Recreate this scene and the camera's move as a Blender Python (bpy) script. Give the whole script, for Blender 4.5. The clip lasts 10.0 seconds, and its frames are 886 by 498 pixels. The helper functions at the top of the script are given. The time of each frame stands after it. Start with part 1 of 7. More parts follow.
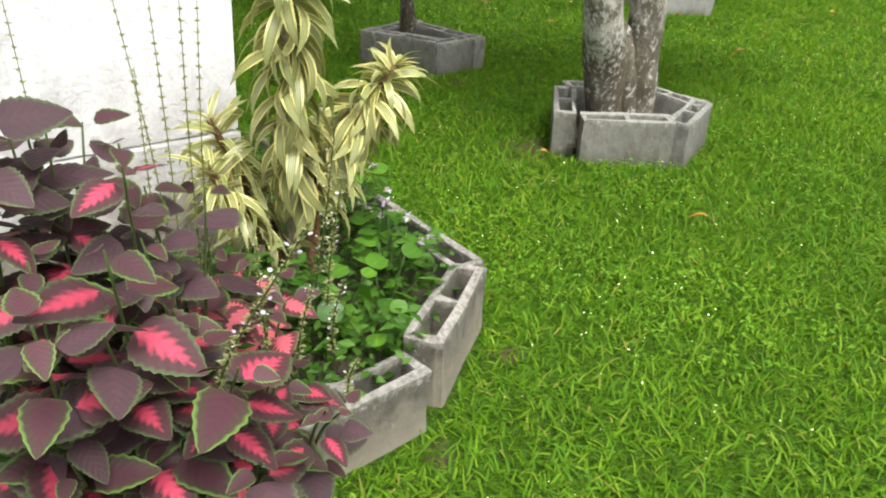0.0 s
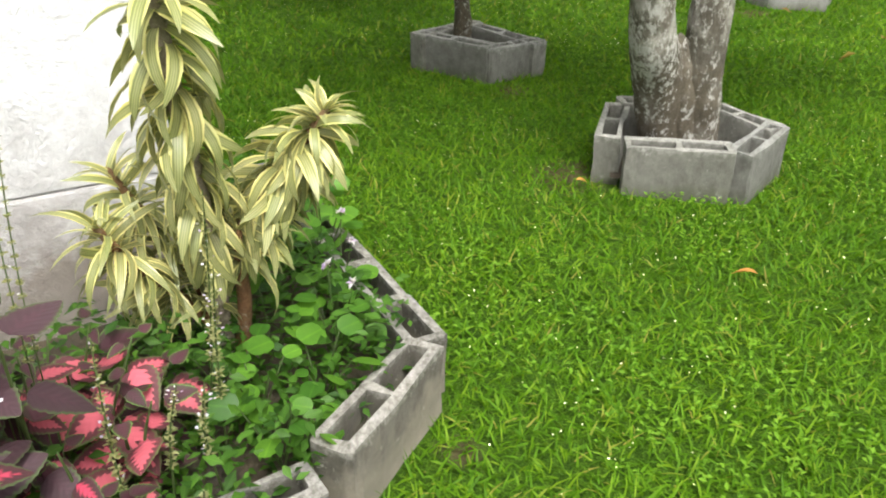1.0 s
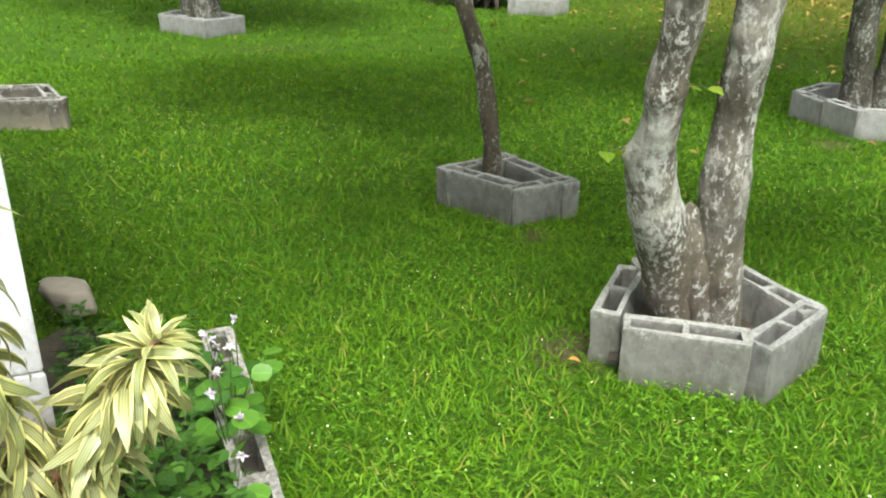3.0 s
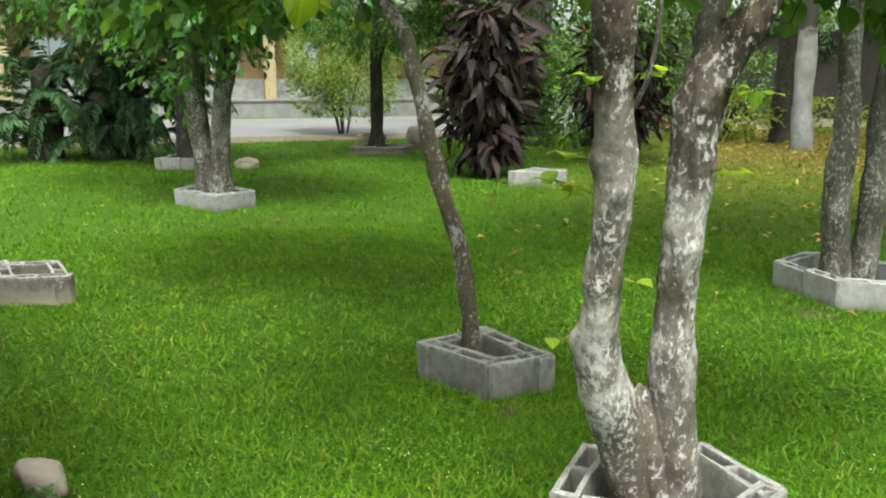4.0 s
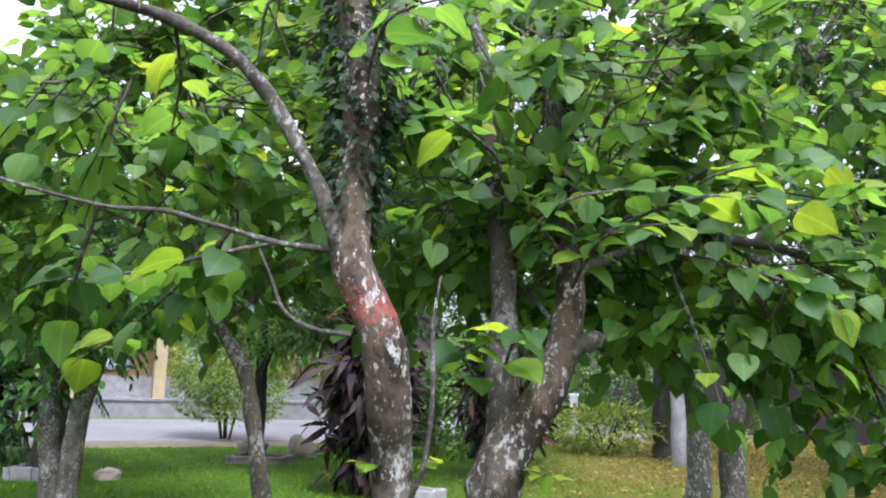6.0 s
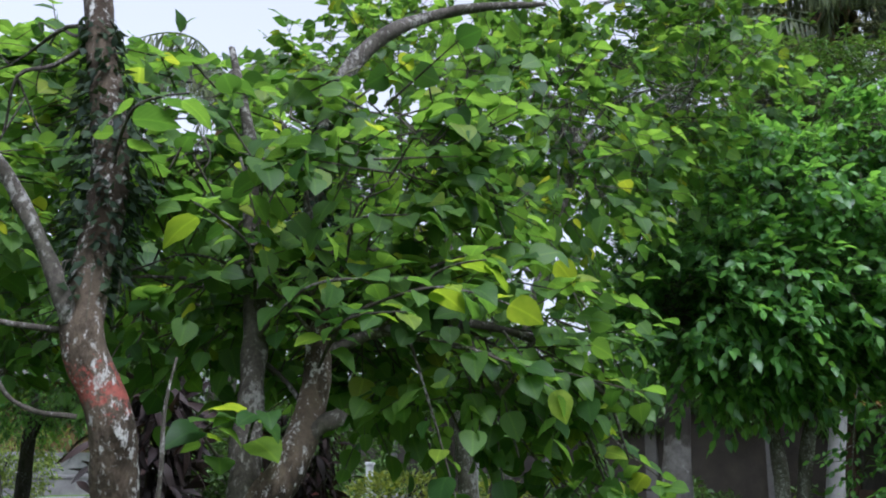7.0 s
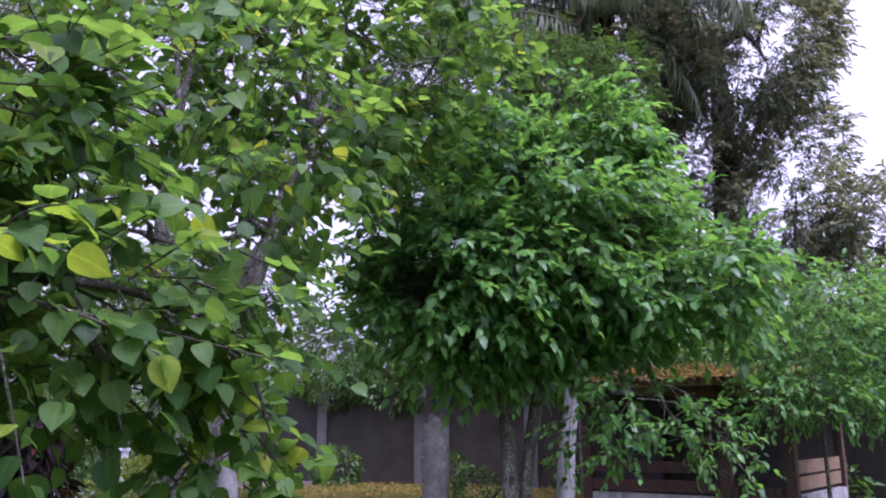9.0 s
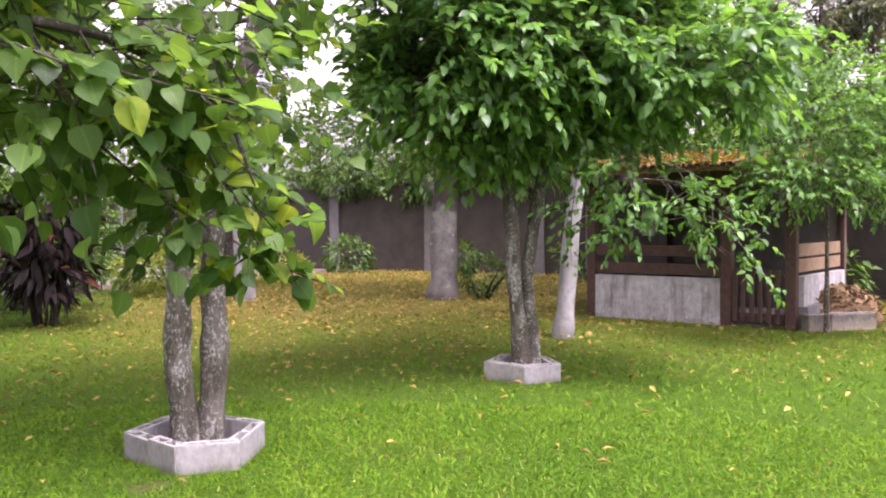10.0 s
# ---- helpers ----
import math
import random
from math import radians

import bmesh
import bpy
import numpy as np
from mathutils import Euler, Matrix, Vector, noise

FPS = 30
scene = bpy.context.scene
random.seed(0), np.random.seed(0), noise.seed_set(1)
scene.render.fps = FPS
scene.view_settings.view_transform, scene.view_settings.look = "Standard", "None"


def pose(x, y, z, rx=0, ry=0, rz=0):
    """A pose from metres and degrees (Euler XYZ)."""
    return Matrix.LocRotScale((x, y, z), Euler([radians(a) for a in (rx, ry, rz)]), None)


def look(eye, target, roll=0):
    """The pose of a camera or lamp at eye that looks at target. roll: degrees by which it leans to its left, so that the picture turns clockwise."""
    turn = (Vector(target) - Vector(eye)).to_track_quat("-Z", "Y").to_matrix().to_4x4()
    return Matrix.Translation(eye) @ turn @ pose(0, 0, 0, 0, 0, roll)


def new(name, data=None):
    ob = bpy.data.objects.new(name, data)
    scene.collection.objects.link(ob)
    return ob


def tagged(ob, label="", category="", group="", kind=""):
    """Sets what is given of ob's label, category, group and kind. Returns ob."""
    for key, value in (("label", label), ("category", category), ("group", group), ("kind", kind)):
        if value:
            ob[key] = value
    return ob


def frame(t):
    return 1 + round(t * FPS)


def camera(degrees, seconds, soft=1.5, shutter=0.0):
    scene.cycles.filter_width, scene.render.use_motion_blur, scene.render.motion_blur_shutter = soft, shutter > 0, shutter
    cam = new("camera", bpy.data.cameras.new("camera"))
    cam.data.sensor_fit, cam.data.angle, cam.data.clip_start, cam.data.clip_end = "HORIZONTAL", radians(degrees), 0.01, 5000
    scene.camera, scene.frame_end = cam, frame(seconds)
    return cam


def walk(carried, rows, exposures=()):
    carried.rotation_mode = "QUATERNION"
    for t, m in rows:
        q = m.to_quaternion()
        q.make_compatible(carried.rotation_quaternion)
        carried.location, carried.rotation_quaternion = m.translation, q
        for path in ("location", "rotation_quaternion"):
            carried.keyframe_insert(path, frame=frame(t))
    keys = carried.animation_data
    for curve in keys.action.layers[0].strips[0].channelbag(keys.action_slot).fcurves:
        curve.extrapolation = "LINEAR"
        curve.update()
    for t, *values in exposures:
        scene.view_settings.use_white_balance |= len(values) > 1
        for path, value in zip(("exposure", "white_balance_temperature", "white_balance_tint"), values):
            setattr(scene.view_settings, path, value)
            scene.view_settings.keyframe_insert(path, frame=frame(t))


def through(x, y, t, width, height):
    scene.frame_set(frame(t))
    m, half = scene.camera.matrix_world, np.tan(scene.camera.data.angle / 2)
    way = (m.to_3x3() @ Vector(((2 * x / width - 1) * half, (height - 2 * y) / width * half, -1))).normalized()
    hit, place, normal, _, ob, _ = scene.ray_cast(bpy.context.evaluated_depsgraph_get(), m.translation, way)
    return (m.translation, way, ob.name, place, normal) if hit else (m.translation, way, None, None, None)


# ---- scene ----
cam = camera(56.6, 10.0, soft=2.0)
PATH = [
    (0, (0.152, -0.096, 1.225), (0.113, 1.685, 0.314), 3.9),
    (0.5, (0.316, 0.163, 1.262), (0.19, 1.927, 0.327), 3.9),
    (1, (0.5, 0.356, 1.264), (0.177, 2.08, 0.303), 1.9),
    (1.5, (0.685, 0.509, 1.297), (0.281, 2.189, 0.29), 1.3),
    (2, (0.757, 0.712, 1.327), (0.294, 2.441, 0.436), 1.2),
    (3.3, (0.898, 0.868, 1.45), (0.245, 2.615, 0.727), 0.7),
    (3.5, (0.947, 0.86, 1.477), (0.268, 2.626, 0.826), 0.5),
    (4, (1.058, 0.843, 1.532), (0.362, 2.671, 1.114), 0.2),
    (4.5, (1.143, 0.856, 1.587), (0.517, 2.737, 1.329), 0.6),
    (5, (1.182, 0.933, 1.635), (0.595, 2.843, 1.571), 1.1),
    (5.2, (1.193, 0.974, 1.658), (0.594, 2.881, 1.689), 1.1),
    (6.3, (1.377, 1.04, 1.759), (0.972, 2.964, 2.127), 2.1),
    (6.5, (1.41, 1.004, 1.762), (1.085, 2.935, 2.168), 2.2),
    (7, (1.513, 0.928, 1.778), (1.475, 2.872, 2.247), 1.2),
    (7.5, (1.633, 0.918, 1.761), (1.891, 2.841, 2.244), 0.1),
    (8, (1.753, 0.939, 1.745), (2.239, 2.825, 2.203), -1.4),
    (8.5, (1.895, 1.049, 1.769), (2.36, 2.932, 2.256), -0.2),
    (9, (2.047, 1.112, 1.751), (2.507, 3.01, 2.183), -0.2),
    (9.5, (2.128, 1.177, 1.689), (2.574, 3.118, 1.877), -0.1),
    (10, (2.155, 1.211, 1.614), (2.596, 3.161, 1.556), -0.3),
]
BASE = 1.5
EXPOSURES = [(t, BASE + e, k, g) for t, e, k, g in (
    (0, 0.2, 6600, 8), (1, 0.22, 6600, 8), (2, 0.43, 6500, 6), (3.5, 0.48, 6400, 3), (4, 0.53, 6450, 2), (4.5, 1.65, 6100, 22), (5, 2.0, 5850, 30), (5.2, 1.95, 5850, 30),
    (6.3, 0.26, 5500, 20), (6.5, 0.16, 5500, 20), (7, -0.22, 5450, 16), (7.5, -0.05, 5250, 30), (8, -0.02, 5050, 42), (8.5, -0.04, 5050, 46), (9, -0.02, 5250, 48), (9.5, 0.13, 6000, 32), (10, 0.93, 6300, 42))]
walk(cam, [(t, look(eye, target, roll)) for t, eye, target, roll in PATH], EXPOSURES)

# ---- light: bright overcast sky ----
SUN_EL, SUN_AZ = 62.0, 150.0
world = bpy.data.worlds.new("sky")
scene.world = world
world.use_nodes = True
wn, wl = world.node_tree.nodes, world.node_tree.links
sky = wn.new("ShaderNodeTexSky")
sky.sky_type = "NISHITA"
sky.sun_disc = False
sky.sun_elevation, sky.sun_rotation = radians(SUN_EL), radians(SUN_AZ)
sky.air_density, sky.dust_density, sky.ozone_density = 1.0, 6.0, 1.0
grey = wn.new("ShaderNodeHueSaturation")
grey.inputs["Saturation"].default_value = 0.07
wl.new(sky.outputs["Color"], grey.inputs["Color"])
wl.new(grey.outputs["Color"], wn["Background"].inputs["Color"])
wn["Background"].inputs["Strength"].default_value = 0.14
sun = new("sun", bpy.data.lights.new("sun", "SUN"))
sun.data.energy, sun.data.angle, sun.data.color = 0.95, radians(16), (1.0, 0.97, 0.92)
sun.matrix_world = pose(0, 0, 30, 90 - SUN_EL, 0, 180 - SUN_AZ)

# ---- materials ----


def material(name, rough=0.8, metal=0.0):
    m = bpy.data.materials.new(name)
    m.use_nodes = True
    b = m.node_tree.nodes["Principled BSDF"]
    b.inputs["Roughness"].default_value, b.inputs["Metallic"].default_value = rough, metal
    return m, m.node_tree.nodes, m.node_tree.links, b


def noise_node(n, l, scale, detail=6.0, rough=0.6, coord="Object", stretch=None):
    co = n.new("ShaderNodeTexCoord")
    tex = n.new("ShaderNodeTexNoise")
    tex.inputs["Scale"].default_value, tex.inputs["Detail"].default_value, tex.inputs["Roughness"].default_value = scale, detail, rough
    if stretch:
        mp = n.new("ShaderNodeMapping")
        mp.inputs["Scale"].default_value = stretch
        l.new(co.outputs[coord], mp.inputs["Vector"])
        l.new(mp.outputs["Vector"], tex.inputs["Vector"])
    else:
        l.new(co.outputs[coord], tex.inputs["Vector"])
    return tex.outputs["Fac"]


def ramp(n, l, fac, stops):
    r = n.new("ShaderNodeValToRGB")
    el = r.color_ramp.elements
    while len(el) < len(stops):
        el.new(0.5)
    for e, (p, c) in zip(el, stops):
        e.position, e.color = p, (*c, 1) if len(c) == 3 else c
    l.new(fac, r.inputs["Fac"])
    return r.outputs["Color"]


def mix(n, l, fac, a, b, mode="MIX"):
    x = n.new("ShaderNodeMix")
    x.data_type, x.blend_type = "RGBA", mode
    for sock, v in ((x.inputs[0], fac), (x.inputs[6], a), (x.inputs[7], b)):
        if isinstance(v, (int, float)):
            sock.default_value = v
        elif isinstance(v, tuple):
            sock.default_value = (*v, 1)
        else:
            l.new(v, sock)
    return x.outputs[2]


def bump(n, l, b, height, strength=0.4, dist=0.01):
    bp = n.new("ShaderNodeBump")
    bp.inputs["Strength"].default_value, bp.inputs["Distance"].default_value = strength, dist
    l.new(height, bp.inputs["Height"])
    l.new(bp.outputs["Normal"], b.inputs["Normal"])


def maths(n, l, op, a, b=0.0, clamp=False):
    x = n.new("ShaderNodeMath")
    x.operation, x.use_clamp = op, clamp
    for sock, v in zip(x.inputs, (a, b)):
        if isinstance(v, (int, float)):
            sock.default_value = v
        else:
            l.new(v, sock)
    return x.outputs[0]


def random_island(n):
    return n.new("ShaderNodeNewGeometry").outputs["Random Per Island"]


def random_object(n):
    return n.new("ShaderNodeObjectInfo").outputs["Random"]


def leafy(m, n, l, b, col, through=0.35, lift=1.7, tint=(1.1, 1.0, 0.5)):
    """Adds light that passes through the blade of a leaf."""
    l.new(col, b.inputs["Base Color"])
    tr = n.new("ShaderNodeBsdfTranslucent")
    warm = mix(n, l, 1.0, col, tuple(lift * c for c in tint), "MULTIPLY")
    l.new(warm, tr.inputs["Color"])
    ms = n.new("ShaderNodeMixShader")
    ms.inputs[0].default_value = through
    l.new(b.outputs[0], ms.inputs[1])
    l.new(tr.outputs[0], ms.inputs[2])
    l.new(ms.outputs[0], n["Material Output"].inputs["Surface"])
    return m


LEAF = 0.66


def side_veins(n, l, off, v, count, slant):
    """Ridges that run out from the midrib, 0 to 1."""
    x = maths(n, l, "MULTIPLY", maths(n, l, "SUBTRACT", v, maths(n, l, "MULTIPLY", off, slant)), count)
    return maths(n, l, "ADD", maths(n, l, "MULTIPLY", maths(n, l, "SINE", x), 0.5), 0.5)


def leaf_material(name, dark, light, rough=0.45, through=0.35, odd=None, parts=False, gloss=0.35, veins=False):
    m, n, l, b = material(name, rough)
    b.inputs["Specular IOR Level"].default_value = gloss
    dark, light, odd = [tuple(LEAF * c for c in v) if v else v for v in (dark, light, odd)]
    rnd = random_object(n) if parts else random_island(n)
    stops = [(0.0, dark), (0.75, light)] + ([(0.94, light), (1.0, odd)] if odd else [])
    col = ramp(n, l, rnd, stops)
    big = noise_node(n, l, 1.3, 3)
    col = mix(n, l, 1.0, col, ramp(n, l, big, [(0.3, (0.72, 0.78, 0.7)), (0.7, (1.15, 1.1, 1.0))]), "MULTIPLY")
    uv = n.new("ShaderNodeTexCoord")
    sep = n.new("ShaderNodeSeparateXYZ")
    l.new(uv.outputs["UV"], sep.inputs[0])
    rib = maths(n, l, "ABSOLUTE", maths(n, l, "SUBTRACT", sep.outputs["X"], 0.5))
    vein = ramp(n, l, rib, [(0.0, (1.35, 1.3, 1.1)), (0.06, (1, 1, 1))])
    col = mix(n, l, 1.0, col, vein, "MULTIPLY")
    if veins:
        wave = side_veins(n, l, rib, sep.outputs["Y"], 40.0, 1.1)
        col = mix(n, l, 1.0, col, ramp(n, l, wave, [(0.0, (0.97, 0.97, 0.97)), (0.9, (1, 1, 1)), (1.0, (1.1, 1.08, 1.05))]), "MULTIPLY")
        bump(n, l, b, wave, 0.1, 0.004)
    return leafy(m, n, l, b, col, through)


def bark_material(name, dark, light, lichen, amount=0.5, moss=(0.09, 0.1, 0.05), red=0.0, pale_to=None, blotch=None):
    """Mottled bark with small lichen spots; pale_to: the height above which the spots grow few; the bark also darkens
    upwards.
    """
    m, n, l, b = material(name, 0.95)
    b.inputs["Specular IOR Level"].default_value = 0.2
    base = ramp(n, l, noise_node(n, l, 16, 8, 0.72, stretch=(1, 1, 0.25)), [(0.3, dark), (0.7, light)])
    green = noise_node(n, l, 4.0, 4)
    base = mix(n, l, ramp(n, l, green, [(0.5, (0, 0, 0)), (0.7, (0.6, 0.6, 0.6))]), base, moss)
    if blotch:
        wide = noise_node(n, l, 5.5, 7, 0.62, stretch=(1, 1, 0.55))
        base = mix(n, l, ramp(n, l, wide, [(0.47, (0, 0, 0)), (0.56, (0.85, 0.85, 0.85))]), base, blotch)
        dark_moss = noise_node(n, l, 6.5, 8, 0.7, stretch=(1, 0.8, 0.6))
        base = mix(n, l, ramp(n, l, dark_moss, [(0.51, (0, 0, 0)), (0.6, (0.75, 0.75, 0.75))]), base, (0.05, 0.046, 0.027))
    at = n.new("ShaderNodeTexCoord")
    sep = n.new("ShaderNodeSeparateXYZ")
    l.new(at.outputs["Object"], sep.inputs[0])
    spots = maths(n, l, "ADD", noise_node(n, l, 52.0, 9, 0.72, stretch=(1, 1, 0.65)), maths(n, l, "MULTIPLY", maths(n, l, "SUBTRACT", noise_node(n, l, 7.5, 6, 0.7, stretch=(1, 1, 0.4)), 0.5), 0.65))
    if pale_to:
        high = maths(n, l, "MULTIPLY", maths(n, l, "SUBTRACT", sep.outputs["Z"], pale_to), 0.032)
        spots = maths(n, l, "SUBTRACT", spots, high)
        mossy_foot = maths(n, l, "MULTIPLY", maths(n, l, "SUBTRACT", 0.55, sep.outputs["Z"]), 0.16, clamp=True)
        spots = maths(n, l, "SUBTRACT", spots, mossy_foot)
    edge = 0.63 - 0.2 * amount
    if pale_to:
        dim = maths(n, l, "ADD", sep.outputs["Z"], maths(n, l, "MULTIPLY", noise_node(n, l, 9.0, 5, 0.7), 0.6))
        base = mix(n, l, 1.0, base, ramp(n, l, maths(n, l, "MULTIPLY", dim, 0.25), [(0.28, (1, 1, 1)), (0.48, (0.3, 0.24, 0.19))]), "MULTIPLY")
    if pale_to:
        foot = maths(n, l, "SUBTRACT", maths(n, l, "MULTIPLY", noise_node(n, l, 5.0, 6, 0.7), 0.9), sep.outputs["Z"])
        base = mix(n, l, ramp(n, l, foot, [(-0.25, (0, 0, 0)), (0.05, (0.72, 0.72, 0.72))]), base, (0.085, 0.07, 0.048))
    if red:
        spot = maths(n, l, "ADD", noise_node(n, l, 34.0, 8, 0.8), maths(n, l, "MULTIPLY", noise_node(n, l, 6.0, 3), 0.25))
        band = maths(n, l, "ABSOLUTE", maths(n, l, "SUBTRACT", sep.outputs["Z"], 1.9))
        patch_red = maths(n, l, "SUBTRACT", spot, maths(n, l, "MULTIPLY", band, 1.9))
        base = mix(n, l, ramp(n, l, patch_red, [(0.66 - red, (0, 0, 0)), (0.73 - red, (0.75, 0.75, 0.75))]), base, (0.28, 0.068, 0.05))
    patch = ramp(n, l, spots, [(edge - 0.03, (0, 0, 0)), (edge + 0.045, (0.88, 0.88, 0.88))])
    base = mix(n, l, patch, base, lichen)
    low = 0.68 if blotch else 0.45
    fine = ramp(n, l, noise_node(n, l, 80, 8, 0.75), [(0.3, (low, low, low)), (0.65, (1.12, 1.12, 1.12))])
    base = mix(n, l, 1.0, base, fine, "MULTIPLY")
    l.new(base, b.inputs["Base Color"])
    bump(n, l, b, noise_node(n, l, 30, 8, 0.7, stretch=(1, 1, 0.5)), 1.0, 0.02)
    return m


def stone_material(name, dark, light, scale=12, white=None, rough=0.95, stain=(0.25, 0.25, 0.2), top=None, rim=None, streak=0.55, foot=None):
    """top: a ragged upper edge (height, colour) at which the coat ends; rim: pale crust on a block's upper edges, with drips below."""
    m, n, l, b = material(name, rough)
    col = ramp(n, l, noise_node(n, l, scale, 8, 0.7), [(0.3, dark), (0.7, light)])
    st = noise_node(n, l, scale * 0.25, 5, 0.65)
    col = mix(n, l, ramp(n, l, st, [(0.48, (0, 0, 0)), (0.68, (0.75, 0.75, 0.75))]), col, stain)
    if white:
        sp = noise_node(n, l, scale * 1.6, 9, 0.75)
        col = mix(n, l, ramp(n, l, sp, [(0.6, (0, 0, 0)), (0.64, (0.8, 0.8, 0.8))]), col, white)
    if rim:
        at = n.new("ShaderNodeTexCoord")
        sep = n.new("ShaderNodeSeparateXYZ")
        l.new(at.outputs["Object"], sep.inputs[0])
        drips = noise_node(n, l, 11 if streak > 0.5 else 5, 8, 0.75, stretch=(1, 1, streak))
        col = mix(n, l, ramp(n, l, drips, [(0.47, (0, 0, 0)), (0.66, (0.7, 0.7, 0.7))]), col, tuple(0.8 * c for c in stain))
        if foot:
            splash = maths(n, l, "SUBTRACT", maths(n, l, "MULTIPLY", noise_node(n, l, 7, 7, 0.7), 0.3), sep.outputs["Z"])
            col = mix(n, l, ramp(n, l, splash, [(-0.03, (0, 0, 0)), (0.06, (0.45, 0.45, 0.45))]), col, foot)
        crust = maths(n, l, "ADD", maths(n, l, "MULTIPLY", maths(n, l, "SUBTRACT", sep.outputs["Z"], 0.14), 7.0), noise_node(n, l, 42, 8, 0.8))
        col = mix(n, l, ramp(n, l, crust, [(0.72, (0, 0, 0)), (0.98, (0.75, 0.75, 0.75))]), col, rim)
        # ragged band along the bottom: dark, unless foot gives another colour
        low_band = maths(n, l, "SUBTRACT", maths(n, l, "MULTIPLY", noise_node(n, l, 9, 6, 0.7), 0.12), sep.outputs["Z"])
        col = mix(n, l, ramp(n, l, low_band, [(0.0, (0, 0, 0)), (0.06, (0.6, 0.6, 0.6))]), col, foot or (0.05, 0.06, 0.025))
    if top:
        at = n.new("ShaderNodeTexCoord")
        sep = n.new("ShaderNodeSeparateXYZ")
        l.new(at.outputs["Object"], sep.inputs[0])
        edge = maths(n, l, "SUBTRACT", maths(n, l, "ADD", sep.outputs["Z"], noise_node(n, l, 6, 6, 0.7)), top[0])
        col = mix(n, l, ramp(n, l, edge, [(0.45, (0, 0, 0)), (0.65, (1, 1, 1))]), col, top[1])
    var = ramp(n, l, random_object(n), [(0.0, (0.85, 0.85, 0.86)), (1.0, (1.12, 1.1, 1.07))])
    col = mix(n, l, 1.0, col, var, "MULTIPLY")
    l.new(col, b.inputs["Base Color"])
    bump(n, l, b, noise_node(n, l, scale * 5, 9, 0.78), 0.8, 0.012)
    return m


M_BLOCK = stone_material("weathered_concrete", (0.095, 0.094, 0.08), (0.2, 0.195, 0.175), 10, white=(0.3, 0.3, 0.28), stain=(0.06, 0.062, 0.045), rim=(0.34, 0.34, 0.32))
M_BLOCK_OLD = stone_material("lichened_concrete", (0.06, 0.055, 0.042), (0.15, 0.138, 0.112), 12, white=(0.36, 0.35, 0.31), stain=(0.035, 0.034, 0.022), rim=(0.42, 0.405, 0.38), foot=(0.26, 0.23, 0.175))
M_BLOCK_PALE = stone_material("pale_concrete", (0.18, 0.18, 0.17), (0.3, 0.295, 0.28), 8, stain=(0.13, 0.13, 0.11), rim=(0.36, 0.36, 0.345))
M_ROCK = stone_material("tan_rock", (0.22, 0.19, 0.15), (0.36, 0.31, 0.25), 7, stain=(0.16, 0.13, 0.1))
M_BARK_GREY = bark_material("grey_lichened_bark", (0.03, 0.028, 0.02), (0.11, 0.1, 0.078), (0.3, 0.3, 0.27), 0.34, (0.04, 0.046, 0.022), blotch=(0.12, 0.112, 0.09))
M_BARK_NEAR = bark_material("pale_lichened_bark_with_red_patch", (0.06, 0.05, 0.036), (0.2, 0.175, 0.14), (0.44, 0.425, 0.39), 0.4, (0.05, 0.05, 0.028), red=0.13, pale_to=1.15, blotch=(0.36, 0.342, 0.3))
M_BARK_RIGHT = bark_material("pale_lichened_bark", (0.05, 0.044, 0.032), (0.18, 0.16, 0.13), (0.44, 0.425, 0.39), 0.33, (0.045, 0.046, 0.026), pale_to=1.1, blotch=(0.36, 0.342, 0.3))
M_BARK_LIMB = bark_material("grey_brown_limb_bark", (0.04, 0.034, 0.026), (0.11, 0.097, 0.077), (0.26, 0.25, 0.22), 0.28, (0.05, 0.052, 0.03))
M_BARK_THIN = bark_material("brown_mottled_bark", (0.035, 0.03, 0.02), (0.11, 0.09, 0.06), (0.26, 0.26, 0.23), 0.4, (0.04, 0.05, 0.02))
M_BARK_DARK = bark_material("dark_bark", (0.018, 0.016, 0.012), (0.06, 0.052, 0.04), (0.17, 0.17, 0.15), 0.12, (0.025, 0.028, 0.014))
M_LIME = stone_material("limewashed_bark", (0.16, 0.158, 0.15), (0.32, 0.318, 0.31), 9, stain=(0.08, 0.075, 0.06), top=(2.3, (0.04, 0.035, 0.028)))
M_PATCHED = stone_material("worn_limewash", (0.045, 0.038, 0.03), (0.25, 0.24, 0.22), 3.2, white=(0.42, 0.42, 0.4), stain=(0.055, 0.048, 0.036), top=(1.95, (0.045, 0.038, 0.03)))
M_STEM = bark_material("orange_brown_stem", (0.14, 0.07, 0.035), (0.3, 0.16, 0.08), (0.4, 0.36, 0.28), 0.0)
M_STEM_PALE = bark_material("pale_tan_stem", (0.22, 0.17, 0.12), (0.4, 0.34, 0.26), (0.45, 0.42, 0.36), 0.1)
M_TWIG = bark_material("thin_twig", (0.04, 0.036, 0.025), (0.11, 0.1, 0.07), (0.2, 0.2, 0.18), 0.1)
M_GREENSTEM = leaf_material("green_stem", (0.07, 0.12, 0.04), (0.14, 0.19, 0.07))
M_HEART = leaf_material("heart_leaf", (0.048, 0.125, 0.03), (0.14, 0.275, 0.058), 0.5, 0.6, odd=(0.32, 0.4, 0.04), gloss=0.3, veins=True)
M_HEART_PART = leaf_material("heart_leaf_near", (0.048, 0.125, 0.03), (0.14, 0.275, 0.058), 0.48, 0.6, odd=(0.34, 0.42, 0.04), parts=True, gloss=0.32, veins=True)
M_YOUNG = leaf_material("young_light_leaf", (0.17, 0.3, 0.03), (0.3, 0.42, 0.045), 0.6, 0.55, parts=True, gloss=0.2)
